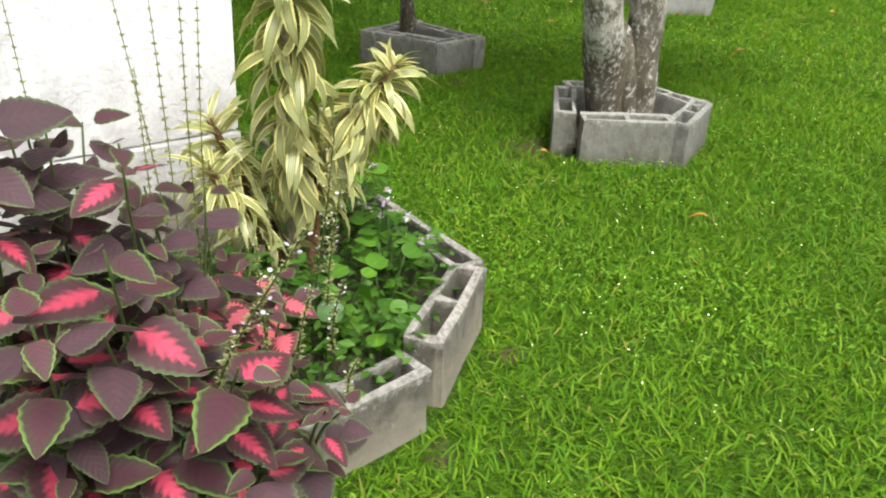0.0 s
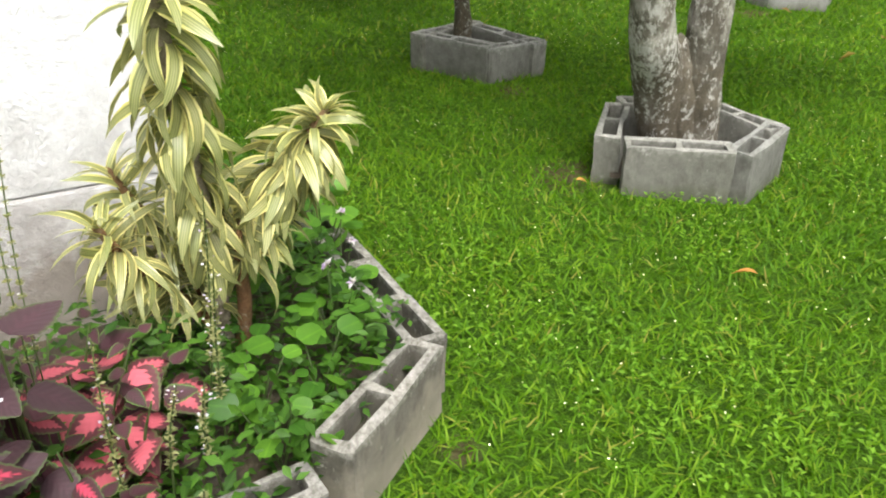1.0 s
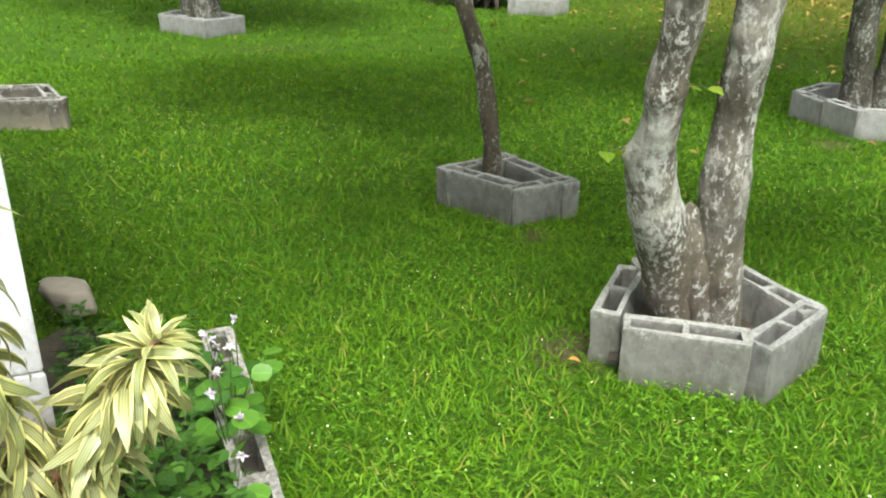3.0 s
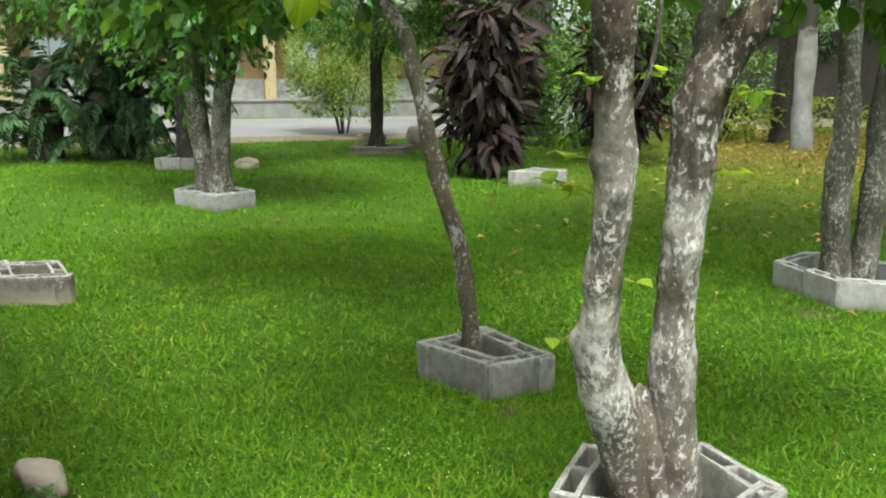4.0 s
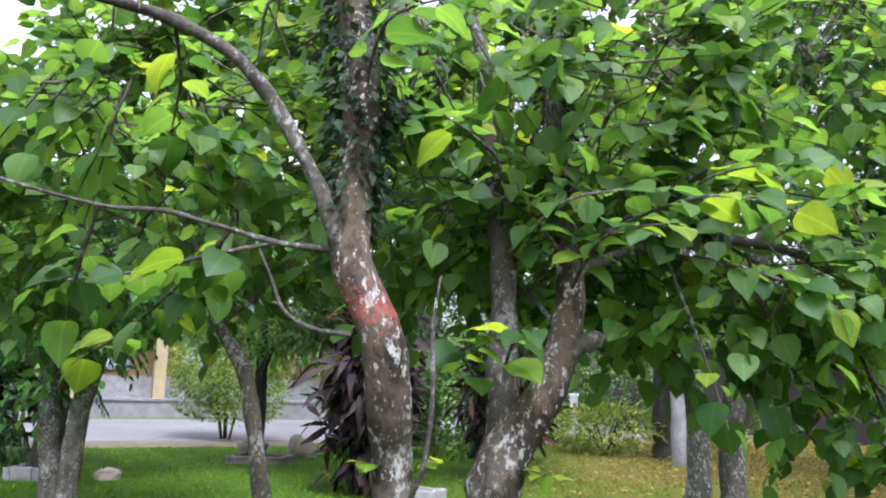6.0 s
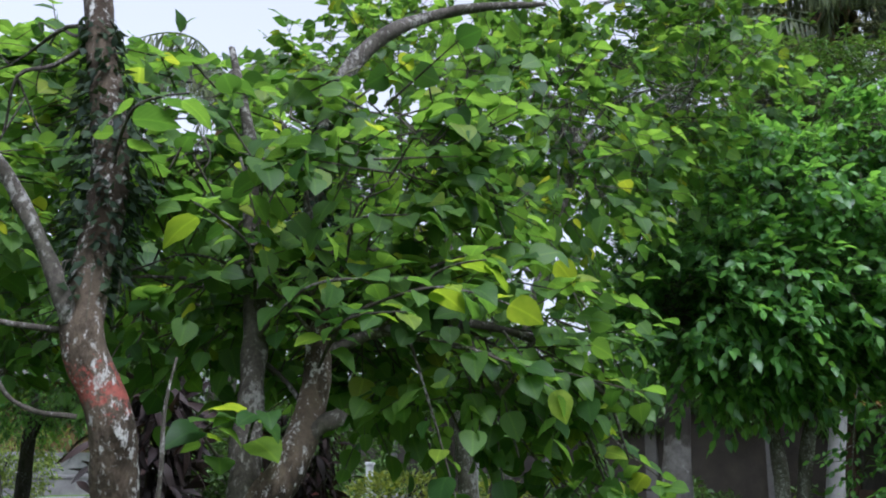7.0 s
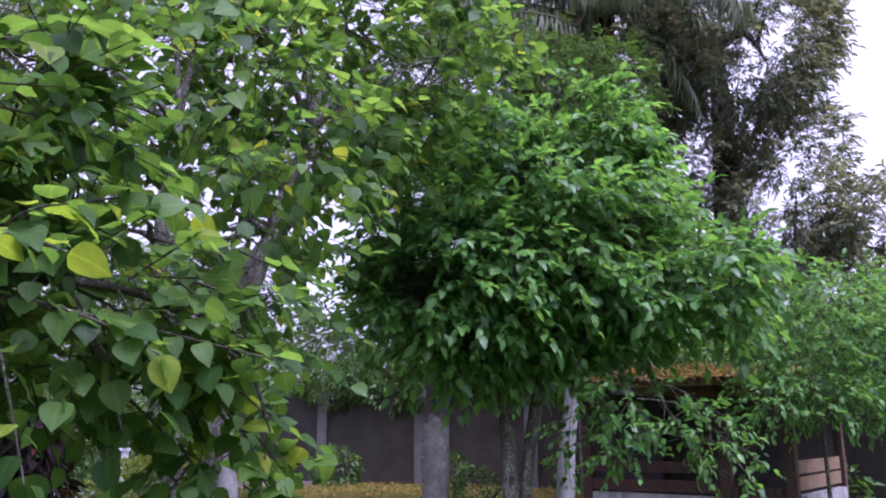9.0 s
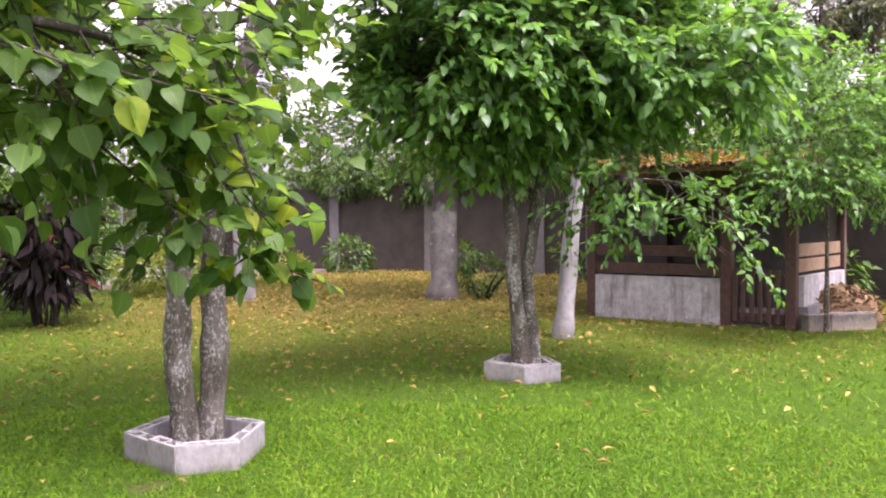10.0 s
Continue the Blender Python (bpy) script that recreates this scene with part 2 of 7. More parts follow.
M_CROWN = leaf_material("glossy_tree_leaf", (0.05, 0.15, 0.04), (0.165, 0.375, 0.085), 0.42, 0.5, gloss=0.4)
M_CROWN_PART = leaf_material("glossy_tree_leaf_near", (0.05, 0.15, 0.04), (0.165, 0.375, 0.085), 0.42, 0.5, parts=True, gloss=0.4)
M_FERN = leaf_material("blue_green_fern_leaf", (0.045, 0.1, 0.06), (0.1, 0.19, 0.1), 0.7, 0.35, gloss=0.1)
M_FARLEAF = leaf_material("far_tree_leaf", (0.045, 0.1, 0.022), (0.11, 0.22, 0.045), 0.5, 0.3)
# dark leaves raised towards grey: part of the distant haze is in the colour
M_HAZED_DARKLEAF = leaf_material("dark_tree_leaf_with_haze", (0.08, 0.11, 0.085), (0.2, 0.24, 0.19), 0.4, 0.5, odd=(0.3, 0.18, 0.14), gloss=0.6)
M_VINE = leaf_material("dark_climber_leaf", (0.012, 0.026, 0.016), (0.034, 0.06, 0.028), 0.6, 0.2, gloss=0.15)
M_YELLOWLEAF = leaf_material("yellow_green_leaf", (0.13, 0.2, 0.03), (0.32, 0.4, 0.08), 0.5, 0.4)
M_ROADBUSH = leaf_material("road_bush_leaf", (0.09, 0.16, 0.03), (0.24, 0.34, 0.07), 0.5, 0.4)
M_BRONZE = leaf_material("bronze_cordyline_leaf", (0.014, 0.011, 0.012), (0.04, 0.028, 0.028), 0.55, 0.12, gloss=0.15)
M_WEED = leaf_material("weed_leaf", (0.03, 0.088, 0.013), (0.09, 0.21, 0.028), 0.5, 0.35, gloss=0.2)
M_ROUND = leaf_material("round_leaf", (0.05, 0.15, 0.02), (0.14, 0.32, 0.036), 0.4, 0.38, parts=True)
M_PALM = leaf_material("palm_leaf", (0.05, 0.08, 0.03), (0.12, 0.15, 0.06), 0.5, 0.25)
M_SPECK = leaf_material("pale_speck_flower", (0.9, 0.95, 0.5), (1.4, 1.4, 1.1), 0.6, 0.3)
M_LITTER = leaf_material("fallen_leaf", (0.2, 0.125, 0.035), (0.44, 0.32, 0.08), 0.7, 0.15)
M_ORANGE = leaf_material("orange_dry_leaf", (0.5, 0.2, 0.06), (0.75, 0.36, 0.1), 0.7, 0.15)
M_DRYLEAF = leaf_material("dry_brown_leaf", (0.1, 0.06, 0.03), (0.26, 0.17, 0.09), 0.8, 0.1)
M_CALYX = leaf_material("olive_calyx", (0.2, 0.24, 0.09), (0.42, 0.42, 0.22), 0.6, 0.35)
M_CLOVER = leaf_material("lawn_weed_leaf", (0.1, 0.24, 0.016), (0.19, 0.38, 0.035), 0.6, 0.35, gloss=0.12)
M_PETAL = leaf_material("lilac_petal", (0.6, 0.45, 0.8), (0.85, 0.82, 1.0), 0.6, 0.3)


def litter_mask(n, l):
    """Where the lawn under the far trees turns yellow and leaf-strewn."""
    at = n.new("ShaderNodeTexCoord")
    sep = n.new("ShaderNodeSeparateXYZ")
    l.new(at.outputs["Object"], sep.inputs[0])
    far = maths(n, l, "MULTIPLY", maths(n, l, "SUBTRACT", sep.outputs["Y"], 8.5), 0.12, True)
    side = maths(n, l, "MULTIPLY", maths(n, l, "ADD", sep.outputs["X"], 2.5), 0.3, True)
    return maths(n, l, "MULTIPLY", maths(n, l, "MULTIPLY", far, side), maths(n, l, "MULTIPLY", noise_node(n, l, 1.1, 5, 0.65), 1.5), True)


def grass_material():
    m, n, l, b = material("broad_lawn_grass", 0.6)
    b.inputs["Specular IOR Level"].default_value = 0.15
    col = ramp(n, l, random_island(n), [(0.0, (0.05, 0.13, 0.005)), (0.6, (0.078, 0.185, 0.006)), (0.93, (0.125, 0.23, 0.012)), (1.0, (0.2, 0.2, 0.05))])
    big = noise_node(n, l, 0.55, 4)
    col = mix(n, l, 1.0, col, ramp(n, l, big, [(0.3, (0.78, 0.84, 0.75)), (0.7, (1.25, 1.12, 1.0))]), "MULTIPLY")
    patchy = noise_node(n, l, 3.2, 5, 0.7)
    col = mix(n, l, 1.0, col, ramp(n, l, patchy, [(0.35, (0.82, 0.86, 0.8)), (0.65, (1.2, 1.14, 1.1))]), "MULTIPLY")
    col = mix(n, l, maths(n, l, "MULTIPLY", litter_mask(n, l), 0.7), col, (0.125, 0.11, 0.02))
    return leafy(m, n, l, b, col, 0.4, 1.2, (1.0, 1.0, 0.5))


M_GRASS = grass_material()


BARE = [(0.43, 3.34, 0.2), (0.3, 1.72, 0.07), (0.15, 1.3, 0.06), (0.08, 4.3, 0.13), (1.5, 6.55, 0.2)]


def ground_material():
    m, n, l, b = material("lawn_ground", 0.95)
    b.inputs["Specular IOR Level"].default_value = 0.1
    col = ramp(n, l, noise_node(n, l, 40, 8, 0.75), [(0.3, (0.02, 0.05, 0.004)), (0.5, (0.055, 0.125, 0.008)), (0.7, (0.11, 0.2, 0.016))])
    fine = ramp(n, l, noise_node(n, l, 160, 4, 0.75), [(0.35, (0.5, 0.55, 0.5)), (0.65, (1.4, 1.35, 1.2))])
    col = mix(n, l, 1.0, col, fine, "MULTIPLY")
    col = mix(n, l, litter_mask(n, l), col, (0.15, 0.105, 0.025))
    worn = noise_node(n, l, 0.45, 6, 0.6)
    col = mix(n, l, ramp(n, l, worn, [(0.58, (0, 0, 0)), (0.75, (0.5, 0.5, 0.5))]), col, (0.09, 0.066, 0.032))
    co = n.new("ShaderNodeTexCoord")
    for x, y, r in BARE:
        v = n.new("ShaderNodeVectorMath")
        v.operation = "DISTANCE"
        l.new(co.outputs["Object"], v.inputs[0])
        v.inputs[1].default_value = (x, y, 0)
        near = maths(n, l, "ADD", maths(n, l, "MULTIPLY", v.outputs["Value"], 0.5 / r), noise_node(n, l, 9, 6, 0.7))
        col = mix(n, l, ramp(n, l, near, [(0.65, (0.85, 0.85, 0.85)), (1.0, (0, 0, 0))]), col, (0.12, 0.09, 0.05))
    l.new(col, b.inputs["Base Color"])
    bump(n, l, b, noise_node(n, l, 90, 6, 0.7), 1.0, 0.04)
    return m


M_GROUND = ground_material()


def plain_rough(name, a, c, scale, bumpy=0.4, rough=0.9, dist=0.01):
    m, n, l, b = material(name, rough)
    col = ramp(n, l, noise_node(n, l, scale, 7, 0.65), [(0.3, a), (0.7, c)])
    big = ramp(n, l, noise_node(n, l, scale * 0.12, 4), [(0.3, (0.82, 0.82, 0.82)), (0.7, (1.1, 1.1, 1.1))])
    col = mix(n, l, 1.0, col, big, "MULTIPLY")
    l.new(col, b.inputs["Base Color"])
    bump(n, l, b, noise_node(n, l, scale * 5, 6, 0.7), bumpy, dist)
    return m


M_SOIL = plain_rough("dark_soil", (0.035, 0.026, 0.017), (0.1, 0.075, 0.045), 14, 0.9, dist=0.03)
M_DIRT = plain_rough("bare_earth", (0.06, 0.05, 0.026), (0.13, 0.1, 0.055), 5, 0.7, dist=0.02)
M_ROAD = plain_rough("dusty_concrete_road", (0.08, 0.076, 0.073), (0.12, 0.115, 0.111), 3)
M_OCHRE = plain_rough("ochre_wall", (0.15, 0.097, 0.038), (0.2, 0.135, 0.06), 2)
M_CREAM = plain_rough("cream_paint", (0.2, 0.155, 0.08), (0.27, 0.215, 0.12), 3)
M_WHITE = plain_rough("old_white_paint", (0.13, 0.126, 0.122), (0.27, 0.262, 0.254), 4)
M_GREYWALL = plain_rough("grey_render", (0.1, 0.096, 0.092), (0.17, 0.163, 0.156), 3)
# boundary wall: the shade of the trees over it is put into this dark colour
M_PERIM = plain_rough("old_grey_wall_in_shade", (0.028, 0.024, 0.018), (0.06, 0.051, 0.04), 1.6)
M_DARKWOOD = plain_rough("dark_red_wood", (0.035, 0.018, 0.012), (0.08, 0.042, 0.028), 12)
M_PALEWOOD = plain_rough("pale_raw_wood", (0.15, 0.095, 0.055), (0.25, 0.165, 0.095), 9)
M_TILE = plain_rough("leaf_strewn_tile", (0.09, 0.055, 0.03), (0.24, 0.15, 0.065), 9)
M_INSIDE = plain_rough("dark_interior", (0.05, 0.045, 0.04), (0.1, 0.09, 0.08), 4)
M_GLASS, _n, _l, _b = material("window_glass", 0.08)
_b.inputs["Base Color"].default_value = (0.35, 0.4, 0.45, 1)


def streaked_wash():
    """Old whitewash with dark runs of rain dirt and scuffed patches."""
    m, n, l, b = material("rain_streaked_whitewash", 0.9)
    col = ramp(n, l, noise_node(n, l, 6, 8, 0.7), [(0.3, (0.2, 0.19, 0.18)), (0.65, (0.42, 0.41, 0.4))])
    runs = noise_node(n, l, 6, 8, 0.7, stretch=(1, 1, 0.14))
    col = mix(n, l, ramp(n, l, runs, [(0.46, (0, 0, 0)), (0.68, (0.75, 0.75, 0.75))]), col, (0.085, 0.075, 0.062))
    scuff = noise_node(n, l, 3, 7, 0.7)
    col = mix(n, l, ramp(n, l, scuff, [(0.55, (0, 0, 0)), (0.66, (0.6, 0.6, 0.6))]), col, (0.13, 0.115, 0.095))
    chalk = noise_node(n, l, 14, 6, 0.7, stretch=(1, 1, 0.3))
    col = mix(n, l, ramp(n, l, chalk, [(0.58, (0, 0, 0)), (0.64, (0.7, 0.7, 0.7))]), col, (0.5, 0.49, 0.47))
    l.new(col, b.inputs["Base Color"])
    bump(n, l, b, noise_node(n, l, 40, 8, 0.75), 0.5, 0.006)
    return m


M_DADO = streaked_wash()


def wall_white_material():
    m, n, l, b = material("stained_white_wall", 0.85)
    col = ramp(n, l, noise_node(n, l, 5, 9, 0.75), [(0.3, (0.6, 0.595, 0.6)), (0.6, (0.78, 0.78, 0.785))])
    worn = noise_node(n, l, 2.2, 8, 0.75, stretch=(1, 1, 0.5))
    col = mix(n, l, ramp(n, l, worn, [(0.52, (0, 0, 0)), (0.68, (0.7, 0.7, 0.7))]), col, (0.5, 0.485, 0.48))
    co = n.new("ShaderNodeTexCoord")
    sep = n.new("ShaderNodeSeparateXYZ")
    l.new(co.outputs["Object"], sep.inputs[0])
    low = maths(n, l, "ADD", sep.outputs["Z"], maths(n, l, "MULTIPLY", noise_node(n, l, 5, 6, 0.7), 0.55))
    dirt = ramp(n, l, low, [(0.52, (0.9, 0.9, 0.9)), (0.72, (0.35, 0.35, 0.35)), (1.0, (0.0, 0.0, 0.0))])
    col = mix(n, l, dirt, col, (0.22, 0.18, 0.15))
    l.new(col, b.inputs["Base Color"])
    bump(n, l, b, noise_node(n, l, 22, 9, 0.75), 0.9, 0.03)
    return m


M_WALL = wall_white_material()


def variegated_material():
    m, n, l, b = material("cream_edged_strap_leaf", 0.4)
    uv = n.new("ShaderNodeTexCoord")
    sep = n.new("ShaderNodeSeparateXYZ")
    l.new(uv.outputs["UV"], sep.inputs[0])
    off = maths(n, l, "ABSOLUTE", maths(n, l, "SUBTRACT", sep.outputs["X"], 0.5))
    col = ramp(n, l, off, [(0.0, (0.34, 0.335, 0.17)), (0.07, (0.16, 0.185, 0.068)), (0.14, (0.34, 0.335, 0.155)), (0.2, (0.15, 0.175, 0.064)), (0.27, (0.19, 0.205, 0.08)), (0.33, (0.53, 0.49, 0.19)), (0.5, (0.61, 0.57, 0.27))])
    var = ramp(n, l, random_object(n), [(0.0, (0.82, 0.86, 0.72)), (1.0, (1.1, 1.05, 1.0))])
    col = mix(n, l, 1.0, col, var, "MULTIPLY")
    return leafy(m, n, l, b, col, 0.3, 1.1, (1.0, 1.0, 0.75))


def coleus_material(name, heart, body, edge=(0.16, 0.24, 0.06), reach=0.32, rag=0.7, soft=0.12, jag=0.16):
    m, n, l, b = material(name, 0.6)
    b.inputs["Specular IOR Level"].default_value = 0.22
    uv = n.new("ShaderNodeTexCoord")
    sep = n.new("ShaderNodeSeparateXYZ")
    l.new(uv.outputs["UV"], sep.inputs[0])
    off = maths(n, l, "MULTIPLY", maths(n, l, "ABSOLUTE", maths(n, l, "SUBTRACT", sep.outputs["X"], 0.5)), 2.0)
    v = sep.outputs["Y"]
    veins = side_veins(n, l, off, v, 42.0, 0.3)
    mid = maths(n, l, "ABSOLUTE", maths(n, l, "SUBTRACT", v, 0.34))
    core = maths(n, l, "ADD", off, maths(n, l, "MULTIPLY", maths(n, l, "MULTIPLY", mid, mid), 1.6))
    core = maths(n, l, "SUBTRACT", core, maths(n, l, "MULTIPLY", maths(n, l, "MULTIPLY", veins, maths(n, l, "ADD", maths(n, l, "MULTIPLY", random_object(n), 0.6), 0.4)), jag))
    core = maths(n, l, "ADD", core, maths(n, l, "MULTIPLY", maths(n, l, "SUBTRACT", noise_node(n, l, 9, 5, 0.7, "Generated"), 0.5), rag))
    col = mix(n, l, ramp(n, l, core, [(reach, (1, 1, 1)), (reach + soft, (0, 0, 0))]), body, heart)
    col = mix(n, l, 1.0, col, ramp(n, l, veins, [(0.0, (0.96, 0.96, 0.96)), (1.0, (1.04, 1.04, 1.04))]), "MULTIPLY")
    rim = maths(n, l, "ADD", off, maths(n, l, "MULTIPLY", maths(n, l, "SUBTRACT", v, 0.6), 0.25))
    col = mix(n, l, ramp(n, l, rim, [(0.74, (0, 0, 0)), (0.9, (1, 1, 1))]), col, edge)
    var = ramp(n, l, random_object(n), [(0.0, (0.7, 0.7, 0.7)), (1.0, (1.2, 1.2, 1.2))])
    col = mix(n, l, 1.0, col, var, "MULTIPLY")
    bump(n, l, b, veins, 0.15, 0.003)
    return leafy(m, n, l, b, col, 0.22, 1.2, (1, 0.9, 0.8))


M_DRACAENA = variegated_material()
M_COLEUS_PINK = coleus_material("pink_hearted_coleus_leaf", (0.46, 0.095, 0.125), (0.1, 0.03, 0.036), (0.085, 0.1, 0.038), reach=0.36, rag=0.45, soft=0.1, jag=0.28)
M_COLEUS_RED = coleus_material("dark_coleus_leaf_with_pink_rib", (0.4, 0.045, 0.085), (0.055, 0.022, 0.026), (0.055, 0.078, 0.031), reach=0.1, rag=0.45, soft=0.3, jag=0.22)
M_COLEUS_DARK = coleus_material("plum_coleus_leaf", (0.06, 0.03, 0.038), (0.052, 0.028, 0.034), (0.06, 0.083, 0.033), reach=0.1)
M_COLEUS_GREEN = coleus_material("green_young_coleus_leaf", (0.06, 0.022, 0.03), (0.05, 0.03, 0.025), (0.09, 0.16, 0.035), reach=0.4)

# ---- mesh helpers ----


def mesh_of(bm, name, smooth=True):
    me = bpy.data.meshes.new(name)
    bm.to_mesh(me)
    bm.free()
    if smooth:
        me.shade_smooth()
    return me


def part(name, data, mat, parent=None, label="", smooth=True):
    me = mesh_of(data, name, smooth) if isinstance(data, bmesh.types.BMesh) else data
    if mat and not me.materials:
        me.materials.append(mat)
    ob = new(name, me)
    if parent:
        ob.parent = parent
    return tagged(ob, label)


def thing(name, label, category, at=(0, 0, 0), group="", turn=0.0):
    ob = new(name)
    ob.empty_display_size = 0.1
    ob.matrix_basis = pose(*at, 0, 0, turn)
    return tagged(ob, label, category, group)


def fast_mesh(name, verts, faces, uvs=None, smooth=True):
    """verts (n, 3); faces (m, 4) or (m, 3), all alike; uvs (n, 2) by vertex."""
    me = bpy.data.meshes.new(name)
    verts, faces = np.asarray(verts, np.float32), np.asarray(faces, np.int32)
    k = faces.shape[1]
    me.vertices.add(len(verts))
    me.vertices.foreach_set("co", verts.ravel())
    me.loops.add(faces.size)
    me.loops.foreach_set("vertex_index", faces.ravel())
    me.polygons.add(len(faces))
    me.polygons.foreach_set("loop_start", np.arange(0, faces.size, k, dtype=np.int32))
    if uvs is not None:
        layer = me.uv_layers.new(name="UVMap")
        layer.data.foreach_set("uv", np.asarray(uvs, np.float32)[faces.ravel()].ravel())
    me.update(calc_edges=True)
    me.validate()
    if smooth:
        me.shade_smooth()
    return me


def strip(widths, stations=None, fold=0.2, curl=0.25, wave=0.0, bend=0.0):
    """A leaf one unit long along y: half widths by station, folded at its midrib and curling down."""
    n = len(widths)
    vs = stations or [i / (n - 1) for i in range(n)]
    verts, uvs, faces = [], [], []
    top = max(widths)
    for i, (v, w) in enumerate(zip(vs, widths)):
        z, y = -curl * max(v, 0) ** 2, v
        if bend:
            y, z = math.sin(bend * v) / bend, -(1 - math.cos(bend * v)) / bend
        for s in (-1, 0, 1):
            verts.append((s * w, y, z + (fold * w if s else 0) + wave * w * s * math.sin(i * 2.1)))
            uvs.append((0.5 + 0.5 * s * (w / top if top else 0), v))
        if i:
            a = 3 * i
            faces += [(a - 3, a - 2, a + 1, a), (a - 2, a - 1, a + 2, a + 1)]
    return np.array(verts), np.array(faces), np.array(uvs)


def slip(widths, stations, curl=0.25):
    """A lean leaf or blade: two vertices a station, no midrib."""
    verts = [(sgn * w, v, -curl * v * v) for v, w in zip(stations, widths) for sgn in (-1, 1)]
    uvs = [(0.5 + 0.5 * sgn, v) for v in stations for sgn in (-1, 1)]
    faces = [(2 * i, 2 * i + 1, 2 * i + 3, 2 * i + 2) for i in range(len(widths) - 1)]
    return np.array(verts), np.array(faces), np.array(uvs)


def diamond(w, at=0.45, fold=0.12):
    return np.array([(0, 0, 0), (w, at, fold), (0, 1, -0.15), (-w, at, fold)]), np.array([(0, 1, 2), (0, 2, 3)]), np.array([(0.5, 0), (1, 0.5), (0.5, 1), (0, 0.5)])


HEART = strip([0.1, 0.3, 0.43, 0.5, 0.47, 0.33, 0.14, 0.01], [-0.07, 0.0, 0.1, 0.3, 0.52, 0.72, 0.89, 1.0], 0.18, 0.28, 0.05)
HEART_FLAT = strip([0.1, 0.3, 0.43, 0.5, 0.47, 0.33, 0.14, 0.01], [-0.07, 0.0, 0.1, 0.3, 0.52, 0.72, 0.89, 1.0], 0.1, 0.35, -0.07)
HEART_CURLED = strip([0.09, 0.27, 0.39, 0.45, 0.43, 0.3, 0.13, 0.01], [-0.07, 0.0, 0.1, 0.3, 0.52, 0.72, 0.89, 1.0], 0.35, 0.5, 0.08)
HEART_MID = strip([0.14, 0.43, 0.42, 0.02], [-0.03, 0.17, 0.56, 1.0], 0.18, 0.28)
OVAL = strip([0.04, 0.27, 0.01], [0, 0.42, 1.0], 0.25, 0.25)
OVAL_MID = strip([0.05, 0.25, 0.28, 0.16, 0.01], [0, 0.22, 0.5, 0.8, 1.0], 0.22, 0.3)
OVAL_BENT = strip([0.05, 0.24, 0.27, 0.15, 0.01], [0, 0.22, 0.5, 0.8, 1.0], 0.3, 0.55)
SMALL = diamond(0.25)
LANCE = diamond(0.12)
ROUND = strip([0.2, 0.42, 0.5, 0.42, 0.2], [0.0, 0.15, 0.5, 0.85, 1.0], 0.12, 0.1)
BLADE = slip([0.5, 0.42, 0.04], [0, 0.5, 1.0], 0.4)
BLADE_FAR = slip([0.5, 0.12], [0, 1.0], 0.3)


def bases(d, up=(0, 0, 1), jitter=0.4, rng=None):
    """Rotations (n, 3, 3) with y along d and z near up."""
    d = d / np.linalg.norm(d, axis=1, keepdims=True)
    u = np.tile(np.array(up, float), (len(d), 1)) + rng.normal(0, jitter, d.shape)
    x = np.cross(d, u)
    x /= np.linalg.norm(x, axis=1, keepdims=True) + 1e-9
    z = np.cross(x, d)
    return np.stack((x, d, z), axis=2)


def many(name, template, at, rot, size):
    """One mesh of many copies of a leaf; size: a number each, or three."""
    tv, tf, tu = template
    size = np.asarray(size, float)
    if size.ndim == 1:
        size = np.repeat(size[:, None], 3, axis=1)
    v = np.einsum("nij,nkj->nki", rot, tv[None] * size[:, None]) + at[:, None]
    n, k = len(at), len(tv)
    f = (tf[None] + (np.arange(n) * k)[:, None, None]).reshape(-1, tf.shape[1])
    return fast_mesh(name, v.reshape(-1, 3), f, np.tile(tu, (n, 1)))


def smooth_line(pts, steps=4):
    """Catmull-Rom through the points."""
    p = np.array(pts, float)
    p = np.vstack((2 * p[0] - p[1], p, 2 * p[-1] - p[-2]))
    out = []
    for i in range(1, len(p) - 2):
        for t in np.linspace(0, 1, steps, endpoint=False):
            a, b, c, d = p[i - 1:i + 3]
            out.append(0.5 * (2 * b + (c - a) * t + (2 * a - 5 * b + 4 * c - d) * t * t + (3 * b - a - 3 * c + d) * t ** 3))
    out.append(p[-2])
    return np.array(out)


